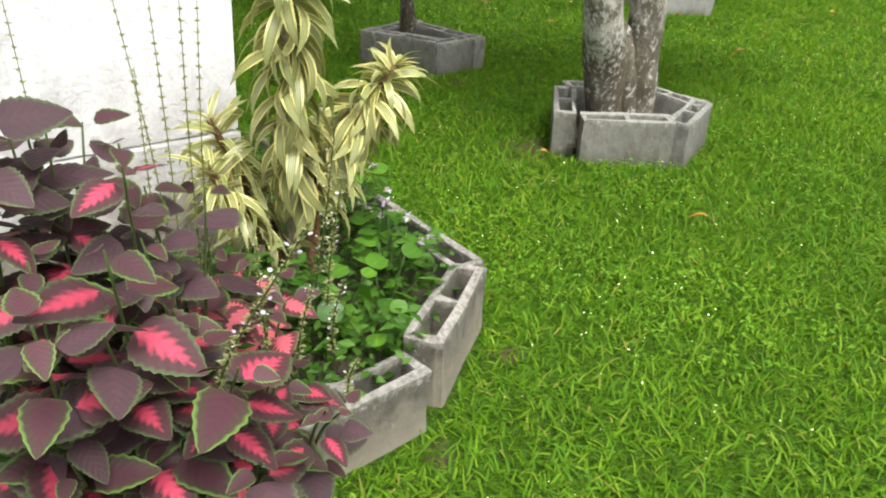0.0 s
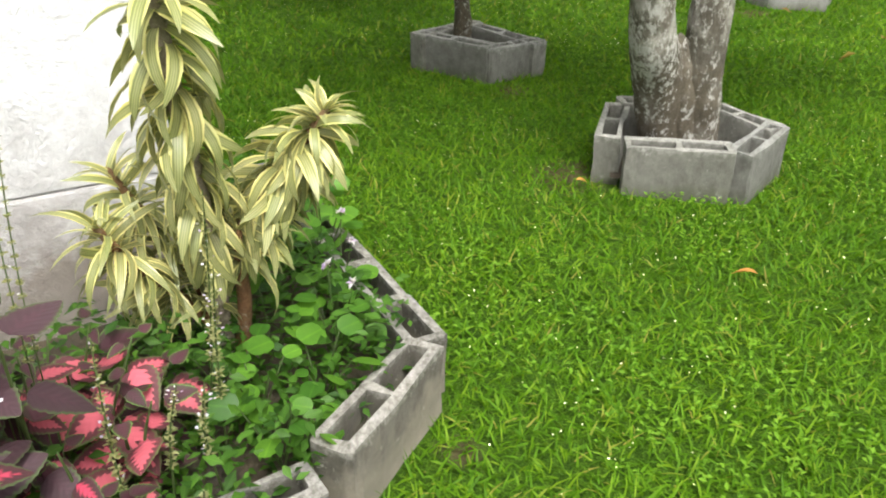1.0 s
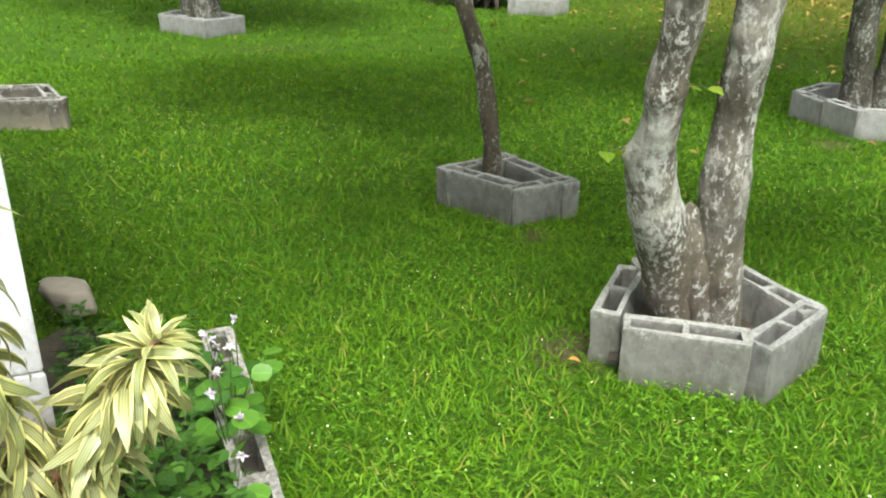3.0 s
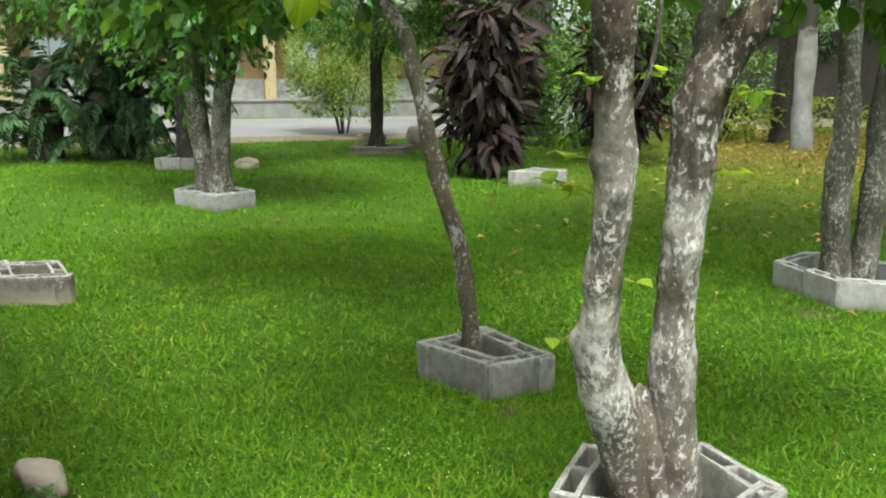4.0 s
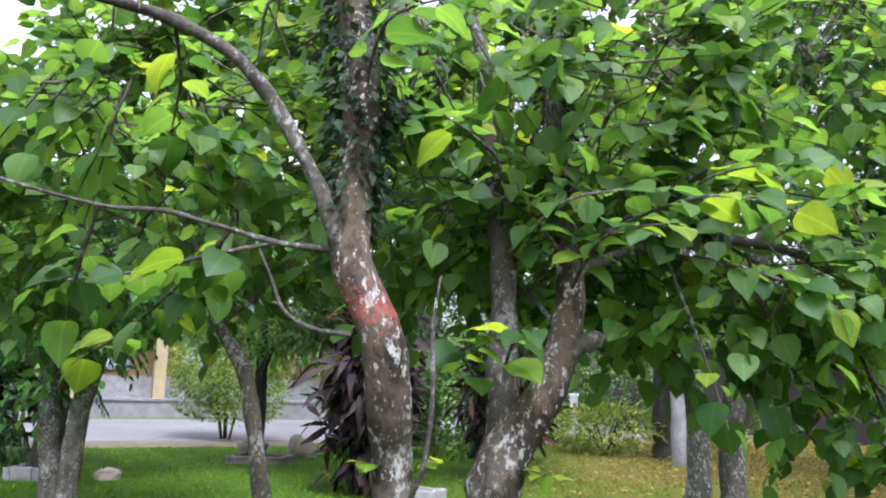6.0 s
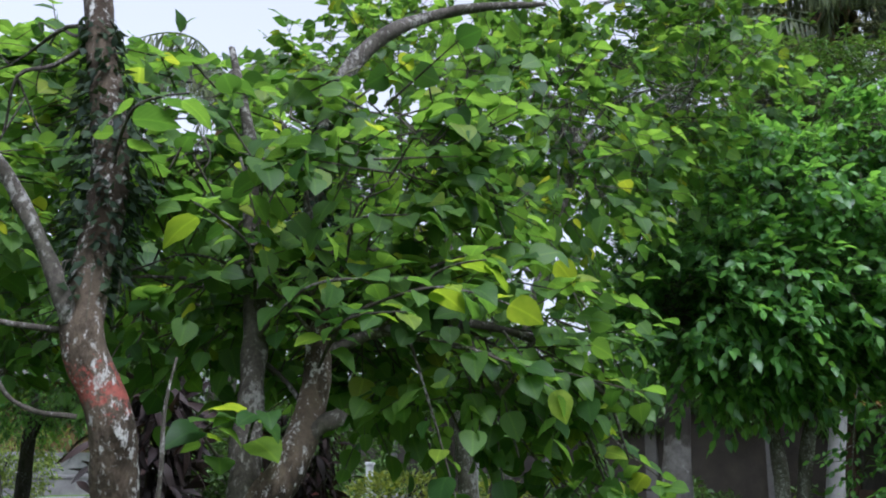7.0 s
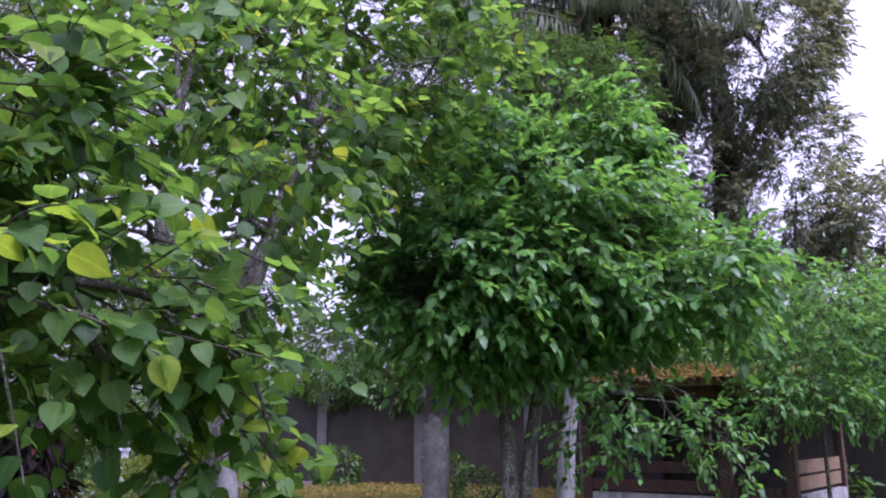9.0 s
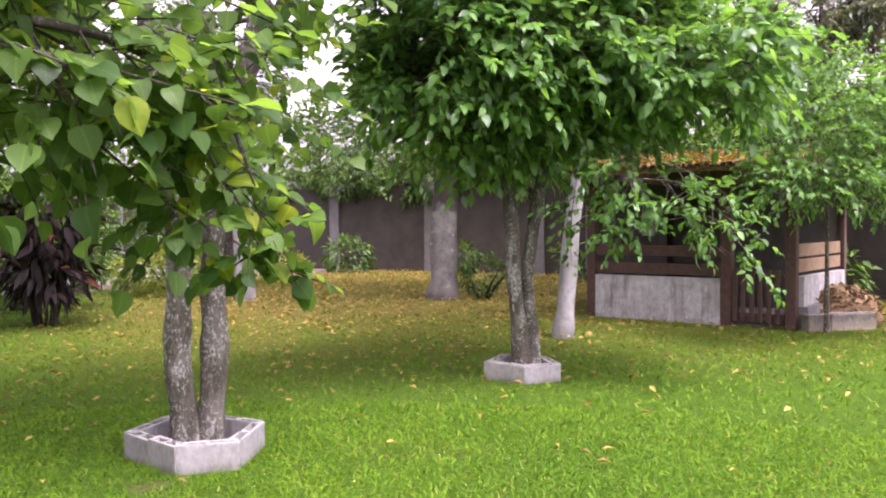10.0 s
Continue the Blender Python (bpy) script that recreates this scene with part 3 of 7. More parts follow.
def tube(pts, radii, seg=10, rough=0.0, steps=4, seed=0, cap=True):
    """Vertices and quads of a tapering limb along a smoothed line; radii are given at the points."""
    rng = np.random.default_rng(seed)
    line = smooth_line(pts, steps)
    r = np.interp(np.linspace(0, 1, len(line)), np.linspace(0, 1, len(radii)), radii)
    tang = np.gradient(line, axis=0)
    tang /= np.linalg.norm(tang, axis=1, keepdims=True) + 1e-9
    ref = np.array((0.31, 0.93, 0.2)) if abs(tang[0] @ np.array((0.31, 0.93, 0.2))) < 0.9 else np.array((1.0, 0, 0))
    verts = []
    ph = rng.uniform(0, 6.28, 4)
    for i, (c, t) in enumerate(zip(line, tang)):
        a = np.cross(t, ref)
        a /= np.linalg.norm(a)
        b = np.cross(t, a)
        for j in range(seg):
            th = 2 * math.pi * j / seg
            k = 1 + rough * (0.5 * math.sin(2 * th + ph[0] + 0.6 * i) + 0.35 * math.sin(3 * th + ph[1] - 0.9 * i) + 0.5 * math.sin(ph[2] + 1.3 * i) + rng.normal(0, 0.25))
            verts.append(c + r[i] * k * (math.cos(th) * a + math.sin(th) * b))
    n = len(line)
    faces = [(i * seg + j, i * seg + (j + 1) % seg, (i + 1) * seg + (j + 1) % seg, (i + 1) * seg + j) for i in range(n - 1) for j in range(seg)]
    if cap:
        verts.append(line[-1] + tang[-1] * r[-1])
        e = len(verts) - 1
        faces += [((n - 1) * seg + j, (n - 1) * seg + (j + 1) % seg, e, e) for j in range(seg)]
    return np.array(verts), faces


def tube_mesh(name, lines):
    """One mesh of several limbs that grow from one another: lines of (points, radii, keywords)."""
    bm = bmesh.new()
    for pts, radii, kw in lines:
        v, f = tube(pts, radii, **kw)
        bv = [bm.verts.new(p) for p in v]
        for q in f:
            bm.faces.new([bv[i] for i in dict.fromkeys(q)])
    bm.normal_update()
    return bm


def box(bm, x0, x1, y0, y1, z0, z1, m=None):
    vs = [bm.verts.new(p) for p in ((x0, y0, z0), (x1, y0, z0), (x1, y1, z0), (x0, y1, z0), (x0, y0, z1), (x1, y0, z1), (x1, y1, z1), (x0, y1, z1))]
    if m:
        for v in vs:
            v.co = m @ v.co
    for q in ((0, 3, 2, 1), (4, 5, 6, 7), (0, 1, 5, 4), (1, 2, 6, 5), (2, 3, 7, 6), (3, 0, 4, 7)):
        bm.faces.new([vs[i] for i in q])
    return vs


def boxes(*dims, bevel=0.0, m=None):
    bm = bmesh.new()
    for d in dims:
        box(bm, *d, m=m)
    if bevel:
        bmesh.ops.bevel(bm, geom=bm.edges[:], offset=bevel, segments=2, affect="EDGES", profile=0.6)
    return bm


# ---- setting: ground, road, walls ----


def ground():
    n = 60
    xs = np.sign(np.linspace(-1, 1, n)) * np.abs(np.linspace(-1, 1, n)) ** 3 * 600
    xx, yy = np.meshgrid(xs, xs + 5)
    zz = np.zeros_like(xx)
    v = np.stack((xx, yy, zz), 2).reshape(-1, 3)
    f = [(i * n + j, i * n + j + 1, (i + 1) * n + j + 1, (i + 1) * n + j) for i in range(n - 1) for j in range(n - 1)]
    ob = part("ground", fast_mesh("ground", v, f), M_GROUND)
    return tagged(ob, "flat green lawn ground with soil between the grass", "ground", kind="structure")


ground()

ROAD_DIR = 41.0
ROAD_AT = (-14.5, 14.2)
road_m = pose(ROAD_AT[0], ROAD_AT[1], 0, 0, 0, ROAD_DIR)
tagged(part("road", boxes((-60, 90, 0, 8.2, -0.1, 0.012), m=road_m), M_ROAD, smooth=False), "pale dusty concrete road beyond the lawn", "road", kind="structure")
tagged(part("verge", boxes((-60, 90, -1.5, -0.003, -0.1, 0.006), m=road_m), M_DIRT, smooth=False), "strip of bare brown earth along the road", "ground", kind="structure")
tagged(part("wall_road", boxes((-60, 90, 9.0, 9.3, -0.1, 0.55), (-60, 90, 8.95, 9.35, 0.553, 0.63), m=road_m), M_GREYWALL, smooth=False), "low grey rendered wall along the road", "wall", kind="structure")

# white building whose corner stands by the flower bed
WALL_TURN = 43.0
CORNER = (-0.47, 2.02)


SIDE_TURN = 152.0


def wall_outline(grow):
    """Plan of the house corner, pushed outwards by grow."""
    c = Vector(CORNER)
    f = Vector((math.cos(radians(WALL_TURN)), math.sin(radians(WALL_TURN))))
    g = Vector((math.cos(radians(SIDE_TURN)), math.sin(radians(SIDE_TURN))))
    tip = c + (f - g) * grow * 0.6 + Vector((f.y, -f.x)) * grow
    return [tip, tip + g * 3.0, tip + g * 3.0 - f * 6.0, tip - f * 6.0]


def white_wall():
    ob = thing("wall_white", "white rendered house wall with stained base", "wall", (*CORNER, 0))
    ob["kind"] = "structure"
    for name, z0, z1, grow in (("upper_wall", 0.461, 3.2, 0.0), ("plinth", -0.1, 0.459, 0.004)):
        bm = bmesh.new()
        plan = wall_outline(grow)
        lo = [bm.verts.new((p.x - CORNER[0], p.y - CORNER[1], z0)) for p in plan]
        hi = [bm.verts.new((p.x - CORNER[0], p.y - CORNER[1], z1)) for p in plan]
        bm.faces.new(hi)
        bm.faces.new(lo[::-1])
        for k in range(4):
            bm.faces.new((lo[k], lo[(k + 1) % 4], hi[(k + 1) % 4], hi[k]))
        bmesh.ops.recalc_face_normals(bm, faces=bm.faces[:])
        bmesh.ops.bevel(bm, geom=bm.edges[:], offset=0.005, segments=2, affect="EDGES")
        part(name, bm, M_WALL, ob, smooth=False)


white_wall()


def perimeter_wall():
    a, b = Vector((-1.0, 37.0, 0)), Vector((12.5, 25.4, 0))
    c = Vector((15.6, 14.0, 0))
    ob = thing("wall_perimeter", "tall old grey boundary wall with concrete pillars", "wall", (0, 0, 0))
    ob["kind"] = "structure"
    for p, q, name in ((a, b, "wall_panel"), (b, c, "wall_panel"), (c, Vector((22, -6, 0)), "wall_panel"), (a, Vector((-9, 46, 0)), "wall_panel")):
        d = q - p
        ang = math.degrees(math.atan2(d.y, d.x))
        m = pose(p.x, p.y, 0, 0, 0, ang)
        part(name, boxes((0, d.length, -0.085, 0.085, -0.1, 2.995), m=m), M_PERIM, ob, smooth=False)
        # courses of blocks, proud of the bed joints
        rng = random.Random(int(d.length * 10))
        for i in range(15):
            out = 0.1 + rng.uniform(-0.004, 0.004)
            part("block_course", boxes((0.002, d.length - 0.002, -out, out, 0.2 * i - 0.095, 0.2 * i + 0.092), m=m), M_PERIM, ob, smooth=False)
        k = int(d.length // 4)
        for i in range(k + 1):
            part("pillar", boxes((i * 4 - 0.2, i * 4 + 0.2, -0.22, 0.22, -0.1, 3.12), m=m), M_GREYWALL, ob, smooth=False)


perimeter_wall()


def ochre_building():
    ob = thing("house", "ochre house with cream pillars across the road", "house", (*ROAD_AT, 0), turn=ROAD_DIR)
    part("wall", boxes((-14, 19, 18.0, 24, -0.1, 4.2)), M_OCHRE, ob, smooth=False)
    part("plinth", boxes((-14, 19, 17.8, 17.99, -0.1, 1.25)), M_WHITE, ob, "white lower wall", smooth=False)
    part("roof", boxes((-15, 20, 16.2, 25, 4.2, 4.6)), M_GREYWALL, ob, "grey roof slab", smooth=False)
    for i in range(7):
        x = -12.6 + i * 3.48
        part("pillar", boxes((x, x + 0.5, 16.8, 17.3, -0.1, 4.2), bevel=0.02), M_CREAM, ob, "cream painted pillar", smooth=False)
        w = part("window", boxes((x + 1.3, x + 2.5, 17.92, 17.98, 1.6, 2.9)), M_GLASS, ob, "grey glass window", smooth=False)
        part("window_frame", boxes((x + 1.2, x + 2.6, 17.86, 17.95, 1.5, 1.59), (x + 1.2, x + 2.6, 17.86, 17.95, 2.91, 3.0), (x + 1.2, x + 1.29, 17.86, 17.95, 1.59, 2.91), (x + 2.51, x + 2.6, 17.86, 17.95, 1.59, 2.91), (x + 1.86, x + 1.94, 17.86, 17.91, 1.59, 2.91)), M_WHITE, w, smooth=False)


ochre_building()

# ---- hollow block planters ----


def block_mesh(seed, length=0.39, thick=0.1, high=0.19, wall=0.022, sunk=0.04, rough=0.003):
    rng = np.random.default_rng(seed)
    h = length / 2
    xs = [-h, -h + wall, -wall / 2, wall / 2, h - wall, h]
    ys = [-thick / 2, -thick / 2 + wall, thick / 2 - wall, thick / 2]
    holes = {(1, 1), (3, 1)}
    solid = {(i, j) for i in range(5) for j in range(3)} - holes
    bm = bmesh.new()
    lv = [[[bm.verts.new((x, y, z)) for y in ys] for x in xs] for z in (-sunk, high * 0.45, high)]
    for i, j in solid:
        bm.faces.new([lv[2][i][j], lv[2][i + 1][j], lv[2][i + 1][j + 1], lv[2][i][j + 1]])
        for (a, b, di, dj) in (((i, j), (i + 1, j), 0, -1), ((i + 1, j), (i + 1, j + 1), 1, 0), ((i + 1, j + 1), (i, j + 1), 0, 1), ((i, j + 1), (i, j), -1, 0)):
            near = (i + di, j + dj)
            if near in solid:
                continue
            for k in (0, 1):
                if near in holes and k == 0:
                    continue
                bm.faces.new([lv[k][a[0]][a[1]], lv[k][b[0]][b[1]], lv[k + 1][b[0]][b[1]], lv[k + 1][a[0]][a[1]]])
    for i, j in holes:
        bm.faces.new([lv[1][i][j], lv[1][i + 1][j], lv[1][i + 1][j + 1], lv[1][i][j + 1]])
    for v in [v for v in bm.verts if not v.link_faces]:
        bm.verts.remove(v)
    sharp = [e for e in bm.edges if len(e.link_faces) == 2 and e.calc_face_angle(0) > 0.5]
    bmesh.ops.bevel(bm, geom=sharp, offset=0.005, segments=2, affect="EDGES")
    for v in bm.verts:
        v.co += Vector(rng.normal(0, rough, 3))
    bm.normal_update()
    return mesh_of(bm, "block", False)


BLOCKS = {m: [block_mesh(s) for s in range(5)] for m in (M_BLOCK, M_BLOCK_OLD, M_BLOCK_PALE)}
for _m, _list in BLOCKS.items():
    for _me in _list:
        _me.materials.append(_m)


def edge_pose(p, q, inset, base, drop=0.0):
    """A block lying along the outer edge p-q (counter-clockwise round the planter)."""
    p, q = Vector((*p, 0)), Vector((*q, 0))
    d = (q - p).normalized()
    inward = Vector((-d.y, d.x, 0))
    c = (p + q) / 2 + inward * inset - Vector(base)
    return Matrix.Translation((c.x, c.y, drop)) @ Matrix.Rotation(math.atan2(d.y, d.x), 4, "Z")


def planter(corners, mat, label, seed, soil=0.05, edges=None, lift=0.0):
    base = (sum(c[0] for c in corners) / len(corners), sum(c[1] for c in corners) / len(corners), 0)
    ob = thing("planter", label, "planter", base, "block planters round the trees")
    rng = random.Random(seed)
    n = len(corners)
    for p, q in edges or [(corners[i], corners[(i + 1) % n]) for i in range(n)]:
        count = max(1, round(math.dist(p, q) / 0.42))
        for k in range(count):
            a = [p[j] + (q[j] - p[j]) * k / count for j in (0, 1)]
            b = [p[j] + (q[j] - p[j]) * (k + 1) / count for j in (0, 1)]
            o = part("block", BLOCKS[mat][rng.randrange(5)], None, ob)
            length = math.dist(a, b)
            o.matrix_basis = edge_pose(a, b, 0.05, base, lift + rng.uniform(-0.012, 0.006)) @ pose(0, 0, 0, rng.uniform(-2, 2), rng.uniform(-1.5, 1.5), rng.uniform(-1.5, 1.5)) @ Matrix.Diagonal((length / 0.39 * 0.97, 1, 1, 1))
    bm = bmesh.new()
    ring_v = [bm.verts.new((0.9 * (c[0] - base[0]), 0.9 * (c[1] - base[1]), soil)) for c in corners]
    mid = bm.verts.new((0, 0, soil + 0.03))
    for i in range(n):
        bm.faces.new((ring_v[i], ring_v[(i + 1) % n], mid))
    part("soil", bm, M_SOIL, ob, "dark soil")
    return ob


PL_A = [(0.55, 3.2), (1.05, 3.2), (1.245, 3.56), (0.93, 3.85), (0.54, 3.72)]
PL_A_EDGES = [((0.62, 3.19), (1.01, 3.21)), ((1.06, 3.205), (1.245, 3.55)), ((1.23, 3.58), (0.945, 3.84)), ((0.925, 3.85), (0.57, 3.745)), ((0.545, 3.7), (0.505, 3.28))]
PL_B = [(-0.055, 4.365), (0.21, 4.63), (-0.235, 4.925), (-0.5, 4.55)]
PL_C = [(1.62, 6.74), (2.03, 6.78), (2.2, 7.37), (1.87, 7.68), (1.45, 7.68), (1.23, 7.27)]
PL_D = [(4.77, 9.08), (5.18, 9.14), (5.22, 9.6), (4.8, 9.95), (4.47, 9.52)]
PL_E = [(-4.55, 8.45), (-4.38, 8.97), (-4.83, 9.26), (-5.42, 9.1), (-5.33, 8.71)]
PL_F = [(-3.58, 4.73), (-3.17, 4.95), (-3.62, 5.3), (-4.05, 5.1)]
PL_G = [(-2.18, 11.91), (-1.6, 11.93), (-1.45, 12.4), (-2.0, 12.6)]
PL_H = [(-7.95, 11.5), (-7.2, 11.8), (-7.3, 12.4), (-8.1, 12.3)]
PL_I = [(-6.3, 15.05), (-5.3, 15.35), (-5.4, 16.15), (-6.4, 16.05)]
planter(PL_A, M_BLOCK, "five-sided ring of grey hollow concrete blocks round a tree", 1, edges=PL_A_EDGES, lift=0.01)
planter(PL_B, M_BLOCK, "four-sided ring of grey hollow concrete blocks round a thin tree", 2)
planter(PL_C, M_BLOCK_PALE, "six-sided ring of pale hollow concrete blocks round a tree", 3)
planter(PL_D, M_BLOCK_PALE, "ring of pale concrete blocks at a bushy tree's foot", 4)
planter(PL_E, M_BLOCK_PALE, "ring of pale hollow concrete blocks round a twin-trunked tree", 5)
planter(PL_F, M_BLOCK_OLD, "ring of grey hollow concrete blocks filled with grass", 6, 0.1)
planter(PL_G, M_BLOCK_PALE, "ring of white-ended concrete blocks beside a bronze shrub", 7)
planter(PL_H, M_BLOCK_PALE, "worn ring of pale concrete blocks near the road", 8)
planter(PL_I, M_BLOCK_OLD, "low ring of weathered concrete blocks near the road", 9, lift=-0.05)

# the bed's kerb
KERB = [((-0.56, 0.72), (-0.17, 1.1)), ((-0.165, 1.105), (0.112, 1.382)), ((0.141, 1.472), (0.232, 1.845)), ((0.222, 1.925), (-0.025, 2.21)), ((-0.03, 2.215), (-0.278, 2.497)), ((-0.283, 2.502), (-0.53, 2.785))]


def kerb():
    ob = thing("bed_kerb", "curved row of mossy hollow concrete blocks edging a flower bed", "kerb", (0, 1.6, 0))
    rng = random.Random(5)
    for p, q in KERB:
        o = part("block", BLOCKS[M_BLOCK_OLD][rng.randrange(5)], None, ob)
        o.matrix_basis = edge_pose(p, q, 0.05, (0, 1.6, 0), -0.015 + rng.uniform(-0.008, 0.008)) @ pose(0, 0, 0, rng.uniform(-2, 2), rng.uniform(-1, 1), 0)


kerb()
BED = [(-0.5, 0.75), (-0.15, 1.15), (0.06, 1.4), (0.15, 1.9), (-0.55, 2.72), (-1.1, 2.7), (-0.6, 2.1), (-0.4, 1.93), (-1.35, 1.05)]


def bed_soil():
    bm = bmesh.new()
    vs = [bm.verts.new((x, y, 0.09)) for x, y in BED]
    bm.faces.new(vs)
    bmesh.ops.triangulate(bm, faces=bm.faces[:])
    bmesh.ops.subdivide_edges(bm, edges=bm.edges[:], cuts=3)
    for v in bm.verts:
        v.co.z += 0.03 * noise.noise(v.co * 6)
    tagged(part("bed_soil", bm, M_SOIL), "dark soil of the flower bed", "soil", kind="structure")


bed_soil()

# ---- trees ----


def in_ellipsoids(rng, ells, n, shell=0.6, gap=0.0, scale=0.9, tier=1.0):
    """Points in ellipsoids (x, y, z, rx, ry, rz), thinned where a noise field is low. Also the way out at each."""
    vol = np.array([e[3] * e[4] * e[5] for e in ells])
    which = rng.choice(len(ells), n, p=vol / vol.sum())
    d = rng.normal(size=(n, 3))
    d /= np.linalg.norm(d, axis=1, keepdims=True)
    r = rng.uniform(0, 1, n) ** (1 / 3) * (1 - shell) + shell * rng.uniform(0.75, 1.05, n)
    e = np.array(ells)[which]
    p = e[:, :3] + d * r[:, None] * e[:, 3:]
    if gap > 0:
        keep = np.array([noise.noise(Vector((q[0], q[1], q[2] * tier)) * scale) > gap - 0.5 for q in p])
        p, d = p[keep], d[keep]
    return p, d


def crown(parent, base, ells, sprays, k, leaf, template, mat, seed, droop=0.35, gap=0.3, shell=0.55, reach=0.35, twigs=True, name="crown", tier=1.0, scale=0.9):
    """Leaves on many short twigs, joined."""
    rng = np.random.default_rng(seed)
    p, out = in_ellipsoids(rng, ells, sprays, shell, gap, scale, tier)
    p = p - np.array(base)
    n = len(p)
    way = out * np.array((1, 1, 0.5)) + rng.normal(0, 0.5, (n, 3))
    way /= np.linalg.norm(way, axis=1, keepdims=True)
    length = rng.uniform(0.6, 1.2, n) * reach
    ts = np.linspace(0.15, 1.0, k)
    side = np.cross(way, (0, 0, 1.0)) + 1e-6
    side /= np.linalg.norm(side, axis=1, keepdims=True)
    at, dirs = [], []
    for i, t in enumerate(ts):
        s = 1 if i % 2 else -1
        at.append(p + way * (length * t)[:, None] - np.array((0, 0, 1.0)) * (0.25 * length * t * t)[:, None])
        dd = way * (0.35 + 0.8 * t) + side * s * (1.0 - 0.6 * t) + rng.normal(0, 0.3, (n, 3)) - np.array((0, 0, droop))
        dirs.append(dd)
    at, dirs = np.concatenate(at), np.concatenate(dirs)
    size = leaf * rng.uniform(0.55, 1.15, len(at))
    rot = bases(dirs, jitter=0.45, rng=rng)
    ob = part(name, many(name, template, at, rot, size), mat, parent)
    ob["kind"] = "stuff"
    if twigs:
        a, b = p - way * (length * 0.5)[:, None], p + way * length[:, None] - np.array((0, 0, 0.25)) * length[:, None]
        w = 0.0024 + 0.0014 * rng.uniform(size=n)
        u = np.cross(way, rng.normal(size=(n, 3)))
        u /= np.linalg.norm(u, axis=1, keepdims=True)
        v = np.cross(way, u)
        ring = [a + (u * math.cos(t) + v * math.sin(t)) * (1.6 * w)[:, None] for t in (0, 2.1, 4.2)] + [b + (u * math.cos(t) + v * math.sin(t)) * (0.6 * w)[:, None] for t in (0, 2.1, 4.2)]
        verts = np.stack(ring, 1).reshape(-1, 3)
        idx = np.arange(n)[:, None, None] * 6
        f = (np.array([(0, 1, 4, 3), (1, 2, 5, 4), (2, 0, 3, 5)])[None] + idx).reshape(-1, 4)
        tw = part("twig_mass", fast_mesh("twig_mass", verts, f), M_TWIG, parent)
        tw["kind"] = "stuff"
    return p


def limbs(parent, base, tips, ells, count, r0, mat, seed, name="limb"):
    """Limbs from the tops of the stems into the crown."""
    rng = np.random.default_rng(seed)
    tips = np.array(tips, float)
    ends, _ = in_ellipsoids(rng, ells, count, 0.3)
    for i, e in enumerate(ends):
        s = tips[np.argmin(np.linalg.norm(tips - e, axis=1) + rng.uniform(0, 0.6, len(tips)))]
        mid = s + (e - s) * 0.5 + rng.normal(0, 0.08, 3) * np.linalg.norm(e - s) + np.array((0, 0, 0.1)) * np.linalg.norm(e - s)
        q1 = s + (mid - s) * 0.45 + rng.normal(0, 0.04, 3)
        pts = [s, q1, mid, (mid + e) / 2 + rng.normal(0, 0.06, 3), e]
        r = r0 * rng.uniform(0.5, 1.0)
        lines = [([np.array(p) - base for p in pts], [r, r * 0.8, r * 0.55, r * 0.35, r * 0.12], dict(seg=7, rough=0.12, steps=4, seed=seed + i))]
        for j in range(2):
            a = pts[2 + j]
            b = a + rng.normal(0, 0.35, 3) * np.linalg.norm(e - s) * 0.6
            lines.append(([a - base, (a + b) / 2 - base + rng.normal(0, 0.05, 3), b - base], [r * 0.4, r * 0.25, r * 0.06], dict(seg=5, steps=3, seed=i)))
        part(name, tube_mesh(name, lines), mat, parent)


def tree(label, base, stems, ells, sprays, k, leaf, template, leaf_mat, bark, seed, group="garden trees", n_limbs=8, limb_r=0.035, name="tree", **kw):
    """stems: lists of (points, radii) in the world."""
    ob = thing(name, label, "tree", base, group)
    b = np.array(base, float)
    for i, (pts, radii) in enumerate(stems):
        part("trunk", tube_mesh("trunk", [([np.array(p) - b for p in pts], radii, dict(seg=16, rough=0.13, steps=5, seed=seed + i))]), bark, ob)
    if n_limbs:
        tips = [p for s in stems for p in s[0][-3:]]
        limbs(ob, b, tips, ells, n_limbs, limb_r, bark, seed + 50)
    crown(ob, b, ells, sprays, k, leaf, template, leaf_mat, seed + 99, **kw)
    return ob


# near tree with two lichened stems
def gnarled(pts, radii, knobs, seed, seg=36, steps=14):
    """A stem with an uneven girth: ridges, hollows and knobs (height, angle, size, spread)."""
    v, f = tube(pts, radii, seg=seg, rough=0.0, steps=steps)
    rings = (len(v) - 1) // seg
    line = smooth_line(pts, steps)
    for i in range(rings):
        for j in range(seg):
            k = i * seg + j
            out = v[k] - line[i]
            r = np.linalg.norm(out)
            out = out / r
            p = Vector(v[k]) + Vector((seed * 3.1, 0, 0))
            swell = 0.13 * noise.noise(Vector((p.x * 7, p.y * 7, p.z * 5.5))) + 0.07 * noise.noise(Vector((p.x * 20, p.y * 20, p.z * 14))) + 0.035 * noise.noise(p * 55)
            bulge = 0.0
            for z, ang, size, spread in knobs:
                away = math.acos(max(-1.0, min(1.0, out[0] * math.cos(radians(ang)) + out[1] * math.sin(radians(ang)))))
                bulge += size * math.exp(-((v[k][2] - z) / spread) ** 2 - (away * r / spread) ** 2)
            v[k] = line[i] + out * (r * (1 + swell) + bulge)
    bm = bmesh.new()
    bv = [bm.verts.new(p) for p in v]
    for q in f:
        bm.faces.new([bv[i] for i in dict.fromkeys(q)])
    bm.normal_update()
    return bm


